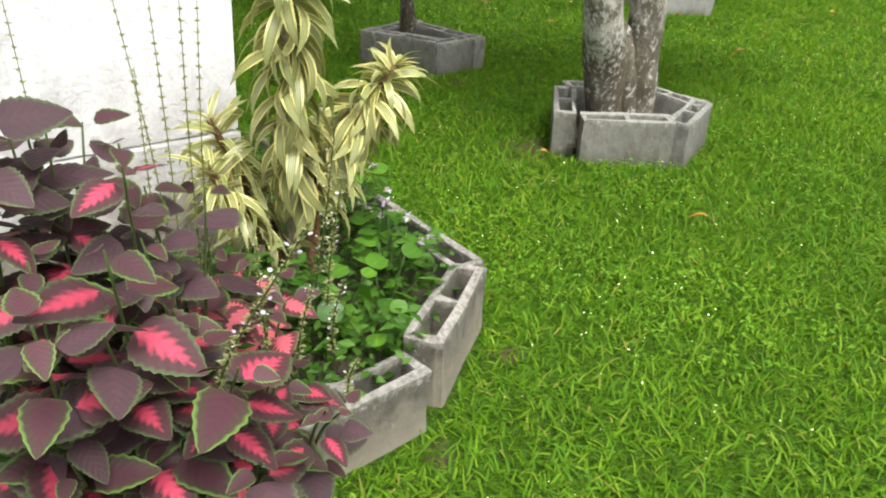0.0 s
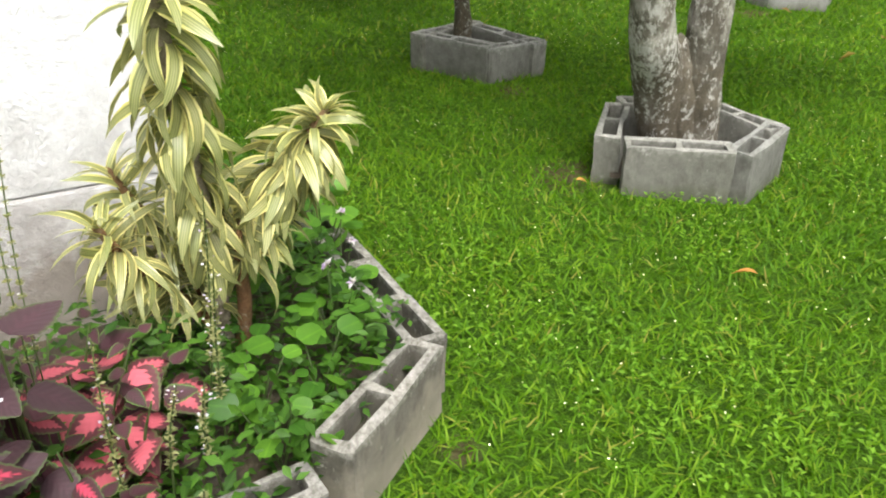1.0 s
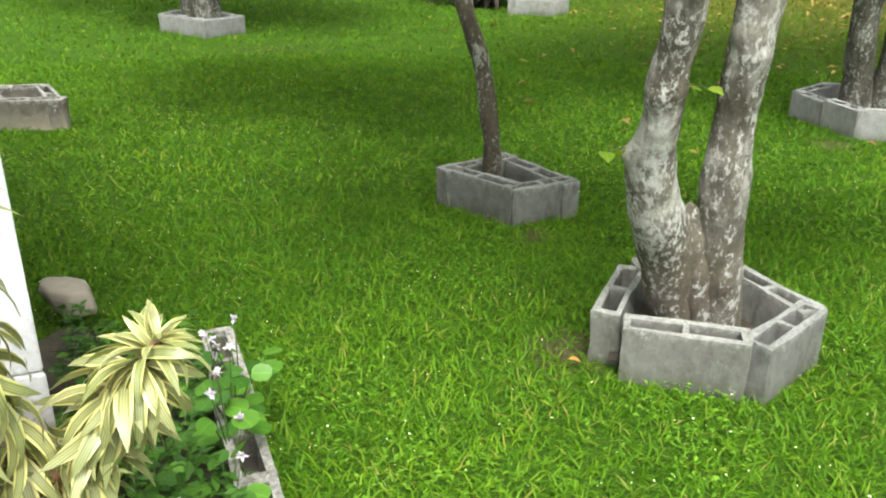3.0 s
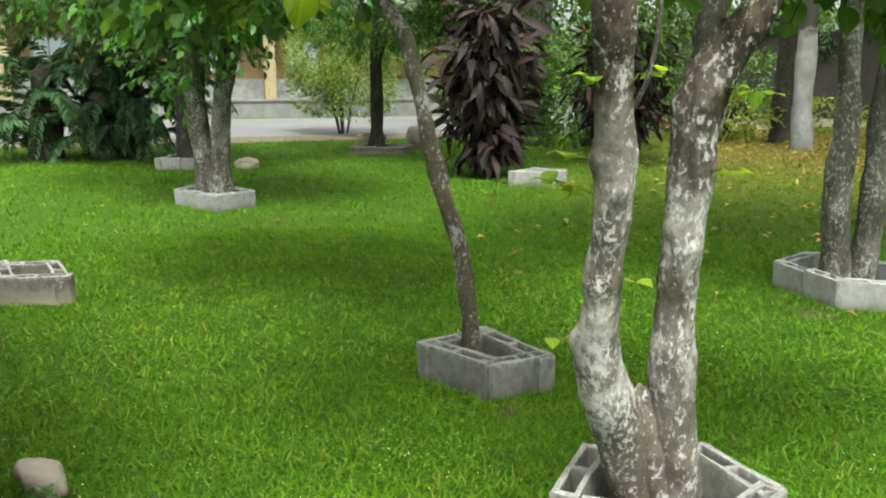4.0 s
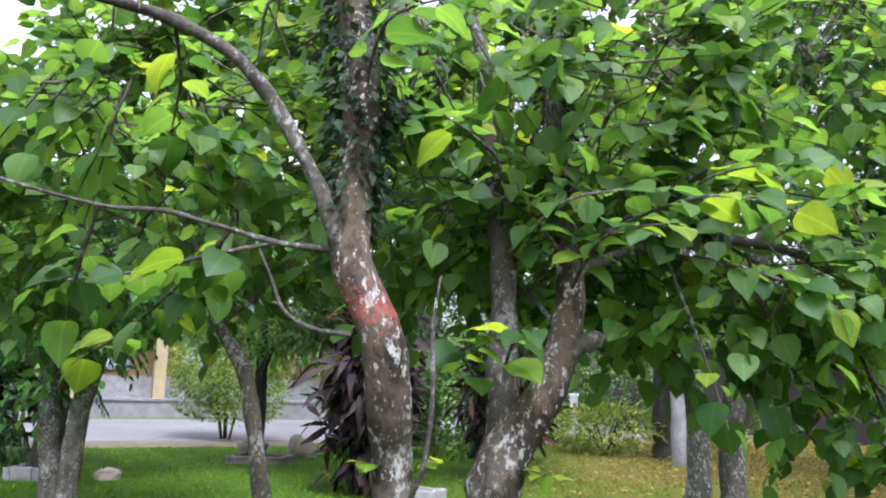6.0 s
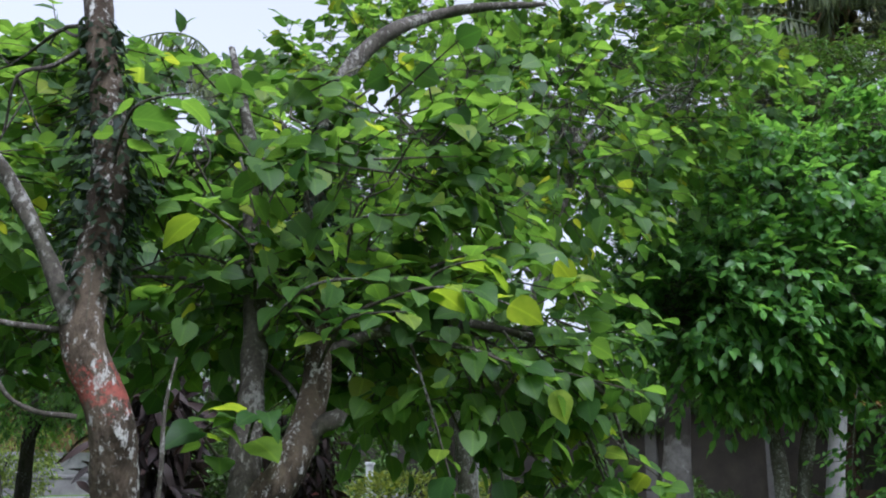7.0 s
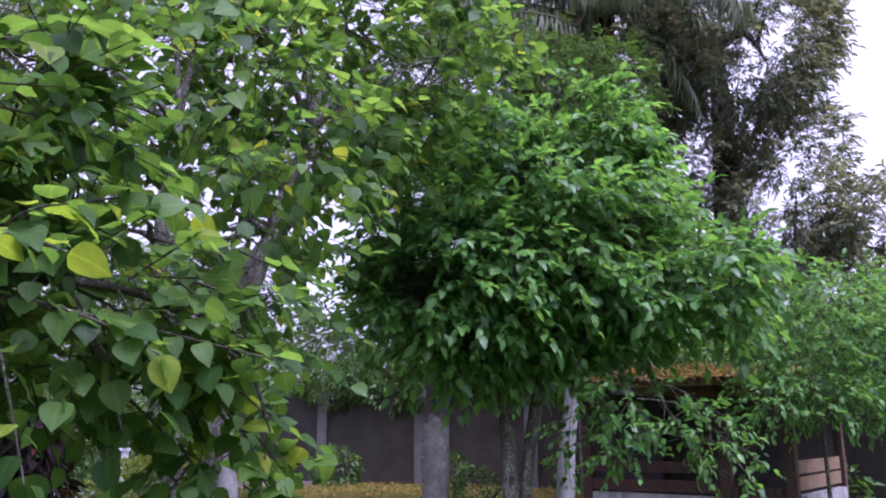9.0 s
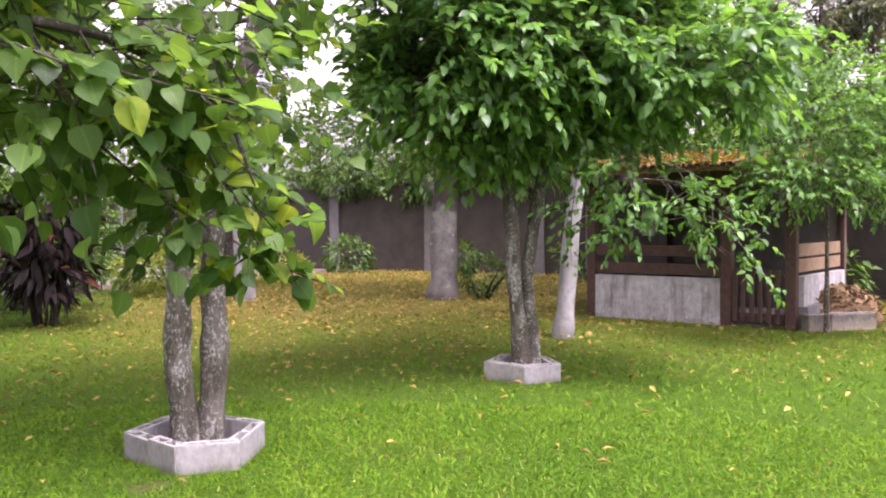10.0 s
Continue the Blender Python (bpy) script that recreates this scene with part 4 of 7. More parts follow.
NEAR_AT = (0.83, 3.5, 0.0)
NEAR_LEFT = ([(0.785, 3.52, -0.02), (0.778, 3.5, 0.1), (0.725, 3.44, 0.33), (0.672, 3.34, 0.53), (0.642, 3.26, 0.71), (0.662, 3.2, 0.86), (0.667, 3.17, 0.97), (0.685, 3.14, 1.08), (0.695, 3.11, 1.2), (0.7, 3.08, 1.32), (0.697, 3.04, 1.43), (0.7, 3.0, 1.56), (0.703, 2.95, 1.7), (0.695, 2.92, 1.8), (0.665, 2.9, 1.89), (0.615, 2.88, 2.02), (0.6, 2.92, 2.2), (0.58, 3.0, 2.5), (0.46, 3.1, 2.92), (0.36, 3.2, 3.3), (0.3, 3.3, 3.8)],
             [0.105, 0.092, 0.094, 0.086, 0.072, 0.054, 0.056, 0.05, 0.054, 0.06, 0.05, 0.051, 0.058, 0.056, 0.05, 0.052, 0.05, 0.048, 0.042, 0.035, 0.02],
             [(0.74, 195, 0.022, 0.03), (0.93, 240, 0.016, 0.03), (0.95, 330, 0.012, 0.025), (1.22, 300, 0.018, 0.03), (1.3, 200, 0.012, 0.03), (1.62, 320, 0.014, 0.03), (0.45, 260, 0.012, 0.05), (1.08, 270, 0.01, 0.025)])
NEAR_RIGHT = ([(0.89, 3.54, -0.02), (0.884, 3.52, 0.1), (0.867, 3.48, 0.35), (0.856, 3.44, 0.55), (0.856, 3.42, 0.78), (0.864, 3.39, 1.0), (0.878, 3.37, 1.2), (0.89, 3.36, 1.38), (0.912, 3.36, 1.51), (0.96, 3.37, 1.6), (1.02, 3.39, 1.69), (1.055, 3.43, 1.8), (1.08, 3.49, 1.95), (1.07, 3.55, 2.1), (1.03, 3.64, 2.35)],
              [0.1, 0.092, 0.085, 0.077, 0.066, 0.06, 0.066, 0.07, 0.074, 0.064, 0.054, 0.048, 0.044, 0.042, 0.04],
              [(1.02, 300, 0.016, 0.03), (1.08, 230, 0.014, 0.03), (0.7, 280, 0.01, 0.03), (1.45, 200, 0.018, 0.04), (0.3, 300, 0.012, 0.05)])
NEAR_LIMBS = [
    ([(0.61, 2.88, 2.0), (0.58, 2.83, 2.1), (0.53, 2.82, 2.21), (0.43, 2.8, 2.38), (0.34, 2.75, 2.49), (0.2, 2.7, 2.57), (0.05, 2.6, 2.6), (-0.4, 2.5, 2.7)], [0.024, 0.021, 0.019, 0.018, 0.017, 0.016, 0.013, 0.007]),
    ([(0.58, 2.87, 2.03), (0.46, 2.8, 2.04), (0.34, 2.75, 2.07), (0.22, 2.7, 2.1), (0.1, 2.62, 2.1), (-0.15, 2.5, 2.16)], [0.009, 0.007, 0.006, 0.006, 0.005, 0.003]),
    ([(0.63, 2.87, 1.83), (0.55, 2.83, 1.84), (0.48, 2.82, 1.88), (0.43, 2.83, 1.97), (0.38, 2.85, 2.05)], [0.007, 0.006, 0.005, 0.004, 0.003]),
    ([(0.76, 2.98, 1.45), (0.8, 2.95, 1.55), (0.815, 2.94, 1.7), (0.81, 2.94, 1.85), (0.82, 2.96, 1.98)], [0.007, 0.006, 0.006, 0.005, 0.003]),
    ([(0.92, 3.37, 1.53), (0.905, 3.39, 1.65), (0.895, 3.42, 1.8), (0.885, 3.48, 1.97), (0.85, 3.58, 2.2), (0.78, 3.72, 2.55), (0.72, 3.82, 2.9), (0.6, 3.9, 3.3)], [0.056, 0.05, 0.044, 0.04, 0.036, 0.03, 0.026, 0.012]),
    ([(1.05, 3.42, 1.79), (1.1, 3.43, 1.83), (1.165, 3.44, 1.86)], [0.034, 0.03, 0.027]),
    ([(1.06, 3.58, 2.2), (1.0, 3.7, 2.46), (0.99, 3.8, 2.78), (1.04, 3.9, 3.15), (1.2, 4.0, 3.42), (1.5, 4.2, 3.65), (1.9, 4.4, 3.8)], [0.04, 0.038, 0.036, 0.034, 0.03, 0.024, 0.01]),
    ([(1.07, 3.52, 2.05), (1.25, 3.62, 2.14), (1.5, 3.75, 2.2), (1.8, 3.85, 2.15), (2.05, 3.98, 1.98), (2.15, 4.05, 1.75)], [0.022, 0.019, 0.016, 0.013, 0.009, 0.004]),
    ([(1.5, 3.75, 2.2), (1.58, 3.7, 2.08), (1.66, 3.68, 1.95), (1.72, 3.68, 1.75)], [0.011, 0.009, 0.007, 0.003])]
NEAR_CROWN = [(1.5, 4.0, 2.2, 0.55, 0.4, 0.38), (1.0, 3.9, 2.4, 0.5, 0.4, 0.45), (1.15, 3.5, 2.8, 0.4, 0.35, 0.25), (-0.15, 3.1, 2.6, 0.42, 0.35, 0.22), (0.4, 3.9, 2.95, 0.6, 0.4, 0.25), (0.75, 3.5, 2.75, 0.35, 0.35, 0.22), (0.5, 3.8, 2.4, 0.45, 0.4, 0.35), (1.3, 3.9, 2.75, 0.4, 0.35, 0.3), (-0.3, 3.5, 2.3, 0.4, 0.4, 0.25), (1.9, 4.1, 2.2, 0.3, 0.3, 0.25)]
# leafy boughs, from the limb outwards
NEAR_BOUGHS = [
    [(1.25, 3.62, 2.14), (1.6, 3.6, 2.08), (1.85, 3.65, 2.03), (2.14, 3.76, 1.97)], [(1.5, 3.75, 2.2), (1.9, 4.0, 2.0), (2.15, 4.22, 1.8), (2.36, 4.44, 1.67)],
    [(1.9, 4.0, 2.0), (2.08, 4.2, 1.72), (2.2, 4.32, 1.52)], [(1.07, 3.52, 2.1), (1.4, 3.65, 2.36), (1.7, 3.78, 2.48), (1.86, 3.85, 2.46)],
    [(1.25, 3.62, 2.14), (1.5, 3.55, 2.1), (1.7, 3.54, 2.03), (1.82, 3.53, 1.96)], [(1.5, 3.75, 2.2), (1.6, 3.78, 2.0), (1.66, 3.78, 1.78), (1.68, 3.78, 1.55)],
    [(0.46, 2.8, 2.04), (0.3, 2.75, 2.0), (0.1, 2.75, 1.96), (-0.12, 2.7, 1.93)], [(0.35, 2.78, 2.1), (0.25, 2.85, 1.97), (0.15, 2.9, 1.86)],
    [(0.9, 3.4, 1.75), (0.96, 3.22, 1.84), (1.02, 3.1, 1.86)], [(1.08, 3.49, 2.0), (1.2, 3.22, 2.12), (1.38, 3.05, 2.12)],
    [(1.35, 3.6, 2.14), (1.45, 3.52, 1.85), (1.52, 3.48, 1.62)], [(0.9, 3.45, 2.1), (1.1, 3.22, 2.22), (1.38, 3.2, 2.24)],
    [(0.85, 3.58, 2.2), (0.9, 3.25, 2.34), (0.8, 2.98, 2.4)], [(0.58, 3.0, 2.45), (0.7, 2.82, 2.58), (0.88, 2.72, 2.58)],
    [(-0.1, 2.5, 2.16), (-0.25, 2.5, 2.1), (-0.4, 2.55, 2.02)], [(0.2, 2.7, 2.57), (0.1, 2.9, 2.5), (-0.05, 3.1, 2.42)],
    [(1.08, 3.49, 2.0), (1.2, 3.3, 2.14), (1.45, 3.12, 2.2), (1.65, 3.08, 2.15)], [(1.25, 3.62, 2.14), (1.45, 3.4, 2.3), (1.6, 3.3, 2.32)],
    [(0.35, 2.78, 2.07), (0.15, 2.85, 1.92), (-0.05, 2.95, 1.82), (-0.2, 3.0, 1.76)], [(0.1, 2.62, 2.1), (0.0, 2.7, 1.97), (-0.1, 2.8, 1.86)],
    [(0.85, 3.42, 1.7), (0.8, 3.3, 1.8), (0.88, 3.2, 1.84)], [(1.0, 3.7, 2.46), (1.2, 3.5, 2.5), (1.42, 3.4, 2.48)],
    [(1.9, 4.0, 2.0), (2.0, 4.25, 1.82), (2.13, 4.36, 1.65)], [(1.66, 3.78, 1.9), (1.85, 4.1, 1.7), (2.0, 4.3, 1.5)],
    [(2.0, 4.1, 1.85), (2.13, 4.3, 1.6), (2.24, 4.36, 1.42)], [(1.6, 3.78, 2.1), (1.75, 4.1, 1.95), (1.9, 4.3, 1.8)]]


def bough(parent, base, pts, leaf, seed, shared, bark, gap=0.052, spread=0.03, hang=(0.1, 0.75)):
    """A thin bough with leaves to both sides that hang a little."""
    rng = np.random.default_rng(seed)
    line = smooth_line([np.array(p) - base for p in pts], 10)
    part("bough", tube_mesh("bough", [(line[::5], [0.006, 0.005, 0.004, 0.002], dict(seg=6, rough=0.1, steps=4, seed=seed))]), bark, parent)
    length = np.linalg.norm(np.diff(line, axis=0), axis=1).sum()
    n = max(7, int(length / gap))
    for i in range(n):
        t = 0.22 + 0.78 * i / (n - 1)
        k = min(int(t * (len(line) - 1)), len(line) - 2)
        way = line[k + 1] - line[k]
        way /= np.linalg.norm(way)
        side = np.cross(way, (0, 0, 1.0))
        side /= np.linalg.norm(side) + 1e-9
        d = way * (0.5 + 0.5 * (i == n - 1)) + side * (1 if i % 2 else -1) * (0.85 if i < n - 1 else 0.1) + rng.normal(0, 0.22, 3) - np.array((0, 0, rng.uniform(*hang)))
        reach = spread * rng.uniform(0.6, 1.4)
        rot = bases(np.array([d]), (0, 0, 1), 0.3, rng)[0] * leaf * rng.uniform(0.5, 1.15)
        o = part("leaf", shared[int(rng.integers(len(shared)))], None, parent)
        o.matrix_basis = Matrix([[*rot[r], (line[k] + d / np.linalg.norm(d) * reach)[r]] for r in range(3)] + [[0, 0, 0, 1]])


def near_tree():
    ob = thing("tree", "tree with two grey lichened stems and heart-shaped leaves", "tree", NEAR_AT, "garden trees")
    b = np.array(NEAR_AT)
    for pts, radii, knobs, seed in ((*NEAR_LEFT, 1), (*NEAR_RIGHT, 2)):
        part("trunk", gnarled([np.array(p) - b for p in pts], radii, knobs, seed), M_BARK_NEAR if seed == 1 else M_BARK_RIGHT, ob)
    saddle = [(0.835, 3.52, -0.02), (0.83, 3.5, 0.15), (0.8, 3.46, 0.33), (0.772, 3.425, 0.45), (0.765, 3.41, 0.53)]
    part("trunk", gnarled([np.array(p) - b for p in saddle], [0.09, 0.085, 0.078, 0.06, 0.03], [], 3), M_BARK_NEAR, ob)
    for i, (pts, radii) in enumerate(NEAR_LIMBS):
        part("limb", tube_mesh("limb", [([np.array(p) - b for p in pts], radii, dict(seg=12, rough=0.13, steps=6, seed=60 + i))]), M_BARK_LIMB, ob)
    tips = [p for pts in (NEAR_LEFT[0], NEAR_RIGHT[0]) for p in pts[-3:]] + [q[0][-2] for q in NEAR_LIMBS[4:]]
    limbs(ob, b, tips, NEAR_CROWN, 24, 0.011, M_BARK_LIMB, 61)
    crown(ob, b, NEAR_CROWN, 960, 5, 0.084, HEART, M_HEART, 110, droop=0.3, gap=0.38, reach=0.22, tier=1.6, scale=2.0)
    crown(ob, b, [(1.98, 4.25, 1.75, 0.28, 0.22, 0.26), (1.75, 4.1, 1.95, 0.25, 0.2, 0.2), (2.2, 4.35, 1.55, 0.16, 0.15, 0.16)], 60, 5, 0.08, HEART, M_HEART, 113, droop=0.3, gap=0.0, shell=0.3, reach=0.16, name="hanging_leaves")
    shared = [fast_mesh("leaf", *tpl) for tpl in (HEART, HEART_FLAT, HEART_CURLED)]
    for me in shared:
        me.materials.append(M_HEART_PART)
    light = fast_mesh("leaf", *HEART_FLAT)
    light.materials.append(M_YOUNG)
    shared = shared * 2 + [light]
    for i, pts in enumerate(NEAR_BOUGHS):
        bough(ob, b, pts, 0.098, 400 + i, shared, M_BARK_LIMB, hang=(-0.1, 0.55))
    return ob


NEAR_TREE = near_tree()


def shoot(parent, at, way, n, leaf, seed):
    """A young side shoot with a few light leaves."""
    rng = np.random.default_rng(seed)
    p, w = np.array(at, float), np.array(way, float)
    part("shoot", tube_mesh("shoot", [([p, p + w * 0.5 + (0, 0, 0.01), p + w], [0.003, 0.0025, 0.0012], dict(seg=4, steps=3))]), M_GREENSTEM, parent)
    shared = fast_mesh("leaf", *HEART_FLAT)
    shared.materials.append(M_YOUNG)
    for i in range(n):
        t = 0.3 + 0.7 * i / (n - 1)
        d = w / np.linalg.norm(w) * 0.7 + rng.normal(0, 0.6, 3) * (1, 1, 0.3)
        rot = bases(np.array([d]), (0, 0, 1), 0.35, rng)[0] * leaf * rng.uniform(0.7, 1.15)
        o = part("leaf", shared, None, parent)
        o.matrix_basis = Matrix([[*rot[r], (p + w * t)[r]] for r in range(3)] + [[0, 0, 0, 1]])


for _i, (_x, _y, _z, _w, _n, _s) in enumerate([
        (0.66, 3.1, 1.2, (-0.16, -0.06, 0.05), 7, 0.05), (0.66, 3.08, 1.3, (-0.1, -0.08, 0.03), 5, 0.045), (0.7, 3.05, 1.5, (-0.06, -0.1, 0.03), 5, 0.05), (0.7, 3.03, 1.5, (0.12, -0.05, 0.04), 6, 0.045),
        (0.92, 3.34, 1.25, (0.1, -0.08, 0.02), 4, 0.05), (0.66, 3.15, 0.95, (0.12, -0.03, 0.02), 3, 0.04), (0.62, 3.24, 0.75, (-0.1, -0.06, 0.0), 3, 0.045), (0.93, 3.35, 1.5, (0.14, -0.06, -0.02), 5, 0.055)]):
    shoot(NEAR_TREE, (_x - 0.83, _y - 3.5, _z), _w, _n, _s, 70 + _i)


def climber(pts, r, n, seed):
    """A dark leafy climber wrapped round a stem."""
    base = np.array(pts[0])
    ob = thing("climbing_vine", "dense dark green climber with dry tan strands on a stem", "climber", base, "climbers on the near tree")
    rng = np.random.default_rng(seed)
    line_ = smooth_line(pts, 8)
    k = rng.integers(0, len(line_), n)
    a = rng.uniform(0, 6.28, n)
    out = np.stack((np.cos(a), np.sin(a), np.zeros(n)), 1)
    t = k / (len(line_) - 1)
    fat = r * (0.55 + 0.75 * np.sin(np.clip(t * 1.15, 0, 1) * math.pi) ** 0.7)
    at = np.array(line_)[k] - base + out * (fat * rng.uniform(0.55, 1.1, n))[:, None] + rng.normal(0, 0.012, (n, 3))
    d = out + rng.normal(0, 0.5, (n, 3)) - np.array((0, 0, 0.7))
    o = part("leaf_mass", many("leaf_mass", OVAL, at, bases(d, jitter=0.5, rng=rng), rng.uniform(0.02, 0.048, n)), M_VINE, ob)
    o["kind"] = "stuff"
    for i in range(4):
        a = rng.uniform(0, 6.28)
        p = np.array((math.cos(a), math.sin(a), 0)) * r * 0.9 + np.array((0, 0, 0.1))
        part("dry_strand", tube_mesh("dry_strand", [([p, p * 1.25 + np.array((0, 0, -0.05)), p * 1.1 + np.array((0, 0, -0.13 - 0.08 * rng.uniform()))], [0.0018, 0.0015, 0.0008], dict(seg=4, steps=3))]), M_TWIG, ob, "dry tan strand")


climber([(0.605, 2.9, 2.1), (0.6, 2.95, 2.3), (0.58, 3.0, 2.5), (0.52, 3.05, 2.72), (0.46, 3.1, 2.95)], 0.068, 1200, 5)
climber([(1.05, 3.62, 2.35), (1.0, 3.7, 2.5), (0.99, 3.78, 2.75), (1.02, 3.88, 3.05)], 0.06, 600, 6)

# thin tree
tree("thin tree with one crooked mottled stem in a block ring", (-0.25, 4.66, 0.0),
     [([(-0.24, 4.66, -0.02), (-0.24, 4.65, 0.15), (-0.25, 4.65, 0.35), (-0.32, 4.7, 0.66), (-0.43, 4.75, 0.93), (-0.52, 4.8, 1.17), (-0.6, 4.85, 1.42), (-0.71, 4.92, 1.72), (-0.92, 5.0, 1.97), (-1.15, 5.1, 2.4)],
       [0.055, 0.05, 0.043, 0.042, 0.045, 0.045, 0.04, 0.04, 0.035, 0.02])],
     [(-1.3, 5.2, 2.9, 1.2, 1.0, 0.8), (-2.2, 5.6, 2.7, 1.0, 0.9, 0.8), (-0.5, 5.5, 3.3, 0.9, 0.9, 0.7), (-1.4, 5.4, 3.7, 1.0, 0.9, 0.4), (-1.6, 5.4, 2.1, 0.5, 0.4, 0.28), (-1.15, 5.3, 2.25, 0.4, 0.35, 0.25), (-2.3, 5.8, 2.15, 0.5, 0.4, 0.25)],
     1150, 6, 0.115, HEART_MID, M_HEART, M_BARK_THIN, 21, n_limbs=12, limb_r=0.022, gap=0.4, reach=0.3)

# tree in the six-sided ring
tree("tree with two grey stems and broad green leaves", (1.72, 7.25, 0.0),
     [([(1.66, 7.25, -0.02), (1.64, 7.24, 0.3), (1.6, 7.22, 0.7), (1.62, 7.2, 1.1), (1.6, 7.2, 1.6), (1.55, 7.15, 2.3), (1.45, 7.0, 3.0), (1.5, 7.2, 4.0)], [0.12, 0.1, 0.095, 0.085, 0.075, 0.065, 0.055, 0.03]),
      ([(1.8, 7.27, -0.02), (1.82, 7.27, 0.3), (1.86, 7.28, 0.8), (1.84, 7.28, 1.3), (1.9, 7.25, 1.8), (2.0, 7.2, 2.4), (2.2, 7.3, 3.2), (2.5, 7.6, 4.2)], [0.12, 0.1, 0.09, 0.085, 0.075, 0.065, 0.055, 0.03])],
     [(2.05, 6.8, 2.5, 0.55, 0.5, 0.4), (1.5, 7.0, 3.2, 1.2, 1.0, 0.7), (2.5, 8.0, 4.7, 1.2, 1.0, 0.9), (1.0, 7.6, 4.6, 1.4, 1.1, 0.9), (2.2, 8.2, 5.9, 1.9, 1.4, 0.8), (0.3, 7.4, 3.6, 0.9, 0.8, 0.7), (0.6, 7.3, 2.6, 0.8, 0.7, 0.5), (1.9, 6.0, 3.7, 0.9, 0.7, 0.6), (3.6, 8.1, 5.3, 0.9, 0.8, 0.65), (3.0, 7.8, 4.5, 0.7, 0.7, 0.55), (3.9, 8.1, 5.0, 0.6, 0.6, 0.5)],
     2550, 6, 0.12, HEART_MID, M_HEART, M_BARK_GREY, 31, n_limbs=18, limb_r=0.035, gap=0.42, reach=0.42, droop=0.4, tier=2.2, scale=1.2)

# bushy tree behind
BUSHY = tree("bushy round-crowned tree with dense small green leaves", (4.95, 9.5, 0.0),
     [([(4.9, 9.5, -0.02), (4.86, 9.5, 0.4), (4.8, 9.5, 1.0), (4.78, 9.55, 1.7), (4.7, 9.55, 2.4), (4.6, 9.55, 3.2)], [0.12, 0.09, 0.08, 0.07, 0.06, 0.03]),
      ([(5.0, 9.51, -0.02), (5.0, 9.53, 0.4), (4.96, 9.55, 1.0), (5.05, 9.55, 1.7), (5.2, 9.55, 2.4), (5.4, 9.45, 3.2)], [0.11, 0.08, 0.07, 0.065, 0.06, 0.03])],
     [(5.15, 9.6, 3.75, 2.0, 1.5, 1.4), (4.3, 9.3, 3.2, 1.1, 1.1, 0.9), (6.3, 8.9, 3.4, 1.1, 1.0, 0.7), (5.3, 9.4, 4.7, 1.2, 1.0, 0.8), (6.9, 8.5, 3.2, 0.6, 0.6, 0.45), (5.4, 9.4, 5.1, 0.9, 0.8, 0.6), (4.6, 9.3, 4.7, 0.6, 0.7, 0.5)],
     5000, 7, 0.135, OVAL_MID, M_CROWN, M_BARK_GREY, 41, n_limbs=20, limb_r=0.035, gap=0.48, reach=0.42, droop=0.35, tier=2.6, scale=1.1)

crown(BUSHY, np.array((4.95, 9.5, 0.0)), [(5.15, 9.6, 3.5, 1.5, 1.0, 1.0), (4.4, 9.4, 3.0, 0.8, 0.7, 0.6), (6.2, 9.0, 3.2, 0.8, 0.7, 0.5), (5.3, 9.5, 4.5, 0.8, 0.7, 0.6)], 1500, 7, 0.13, OVAL_MID, M_CROWN, 43, droop=0.5, gap=0.0, shell=0.1, reach=0.4, name="inner_crown")

# its low hanging boughs before the hut
HANGING = [
    [(5.2, 9.3, 3.0), (5.5, 8.75, 2.45), (5.75, 8.5, 1.95), (5.95, 8.35, 1.6)], [(5.75, 8.5, 2.05), (6.2, 8.25, 1.95), (6.5, 8.1, 1.5), (6.75, 7.95, 1.1), (6.83, 7.9, 0.95)],
    [(5.6, 8.7, 2.3), (6.1, 8.4, 2.15), (6.45, 8.2, 1.9), (6.55, 8.15, 1.75)], [(5.95, 8.35, 2.0), (6.15, 8.25, 1.65), (6.3, 8.2, 1.25)], [(6.35, 8.2, 1.75), (6.6, 8.05, 1.55), (6.8, 7.98, 1.4)],
    [(5.2, 9.2, 2.8), (5.35, 8.75, 2.3), (5.55, 8.6, 1.9), (5.72, 8.55, 1.45)], [(5.3, 8.85, 2.4), (5.2, 8.8, 1.95), (5.15, 8.8, 1.5), (5.17, 8.8, 1.2)], [(5.35, 8.75, 2.3), (5.5, 8.62, 1.75), (5.58, 8.6, 1.45)]]


def hanging_boughs():
    shared = [fast_mesh("leaf", *tpl) for tpl in (OVAL_MID, OVAL_BENT)]
    for me in shared:
        me.materials.append(M_CROWN_PART)
    for i, pts in enumerate(HANGING):
        bough(BUSHY, np.array((4.95, 9.5, 0.0)), pts, 0.09, 500 + i, shared, M_BARK_GREY, 0.033, 0.1, (-0.35, 0.45))
    low = [(5.75, 8.5, 2.1, 0.45, 0.35, 0.3), (6.2, 8.2, 1.75, 0.4, 0.3, 0.28), (6.55, 8.1, 1.4, 0.25, 0.2, 0.25), (5.35, 8.75, 1.85, 0.3, 0.2, 0.35), (5.6, 8.6, 1.6, 0.25, 0.2, 0.2)]
    crown(BUSHY, np.array((4.95, 9.5, 0.0)), low, 115, 6, 0.095, OVAL_MID, M_CROWN, 47, droop=0.3, gap=0.2, shell=0.2, reach=0.25, name="hanging_leaves", scale=2.5)


hanging_boughs()

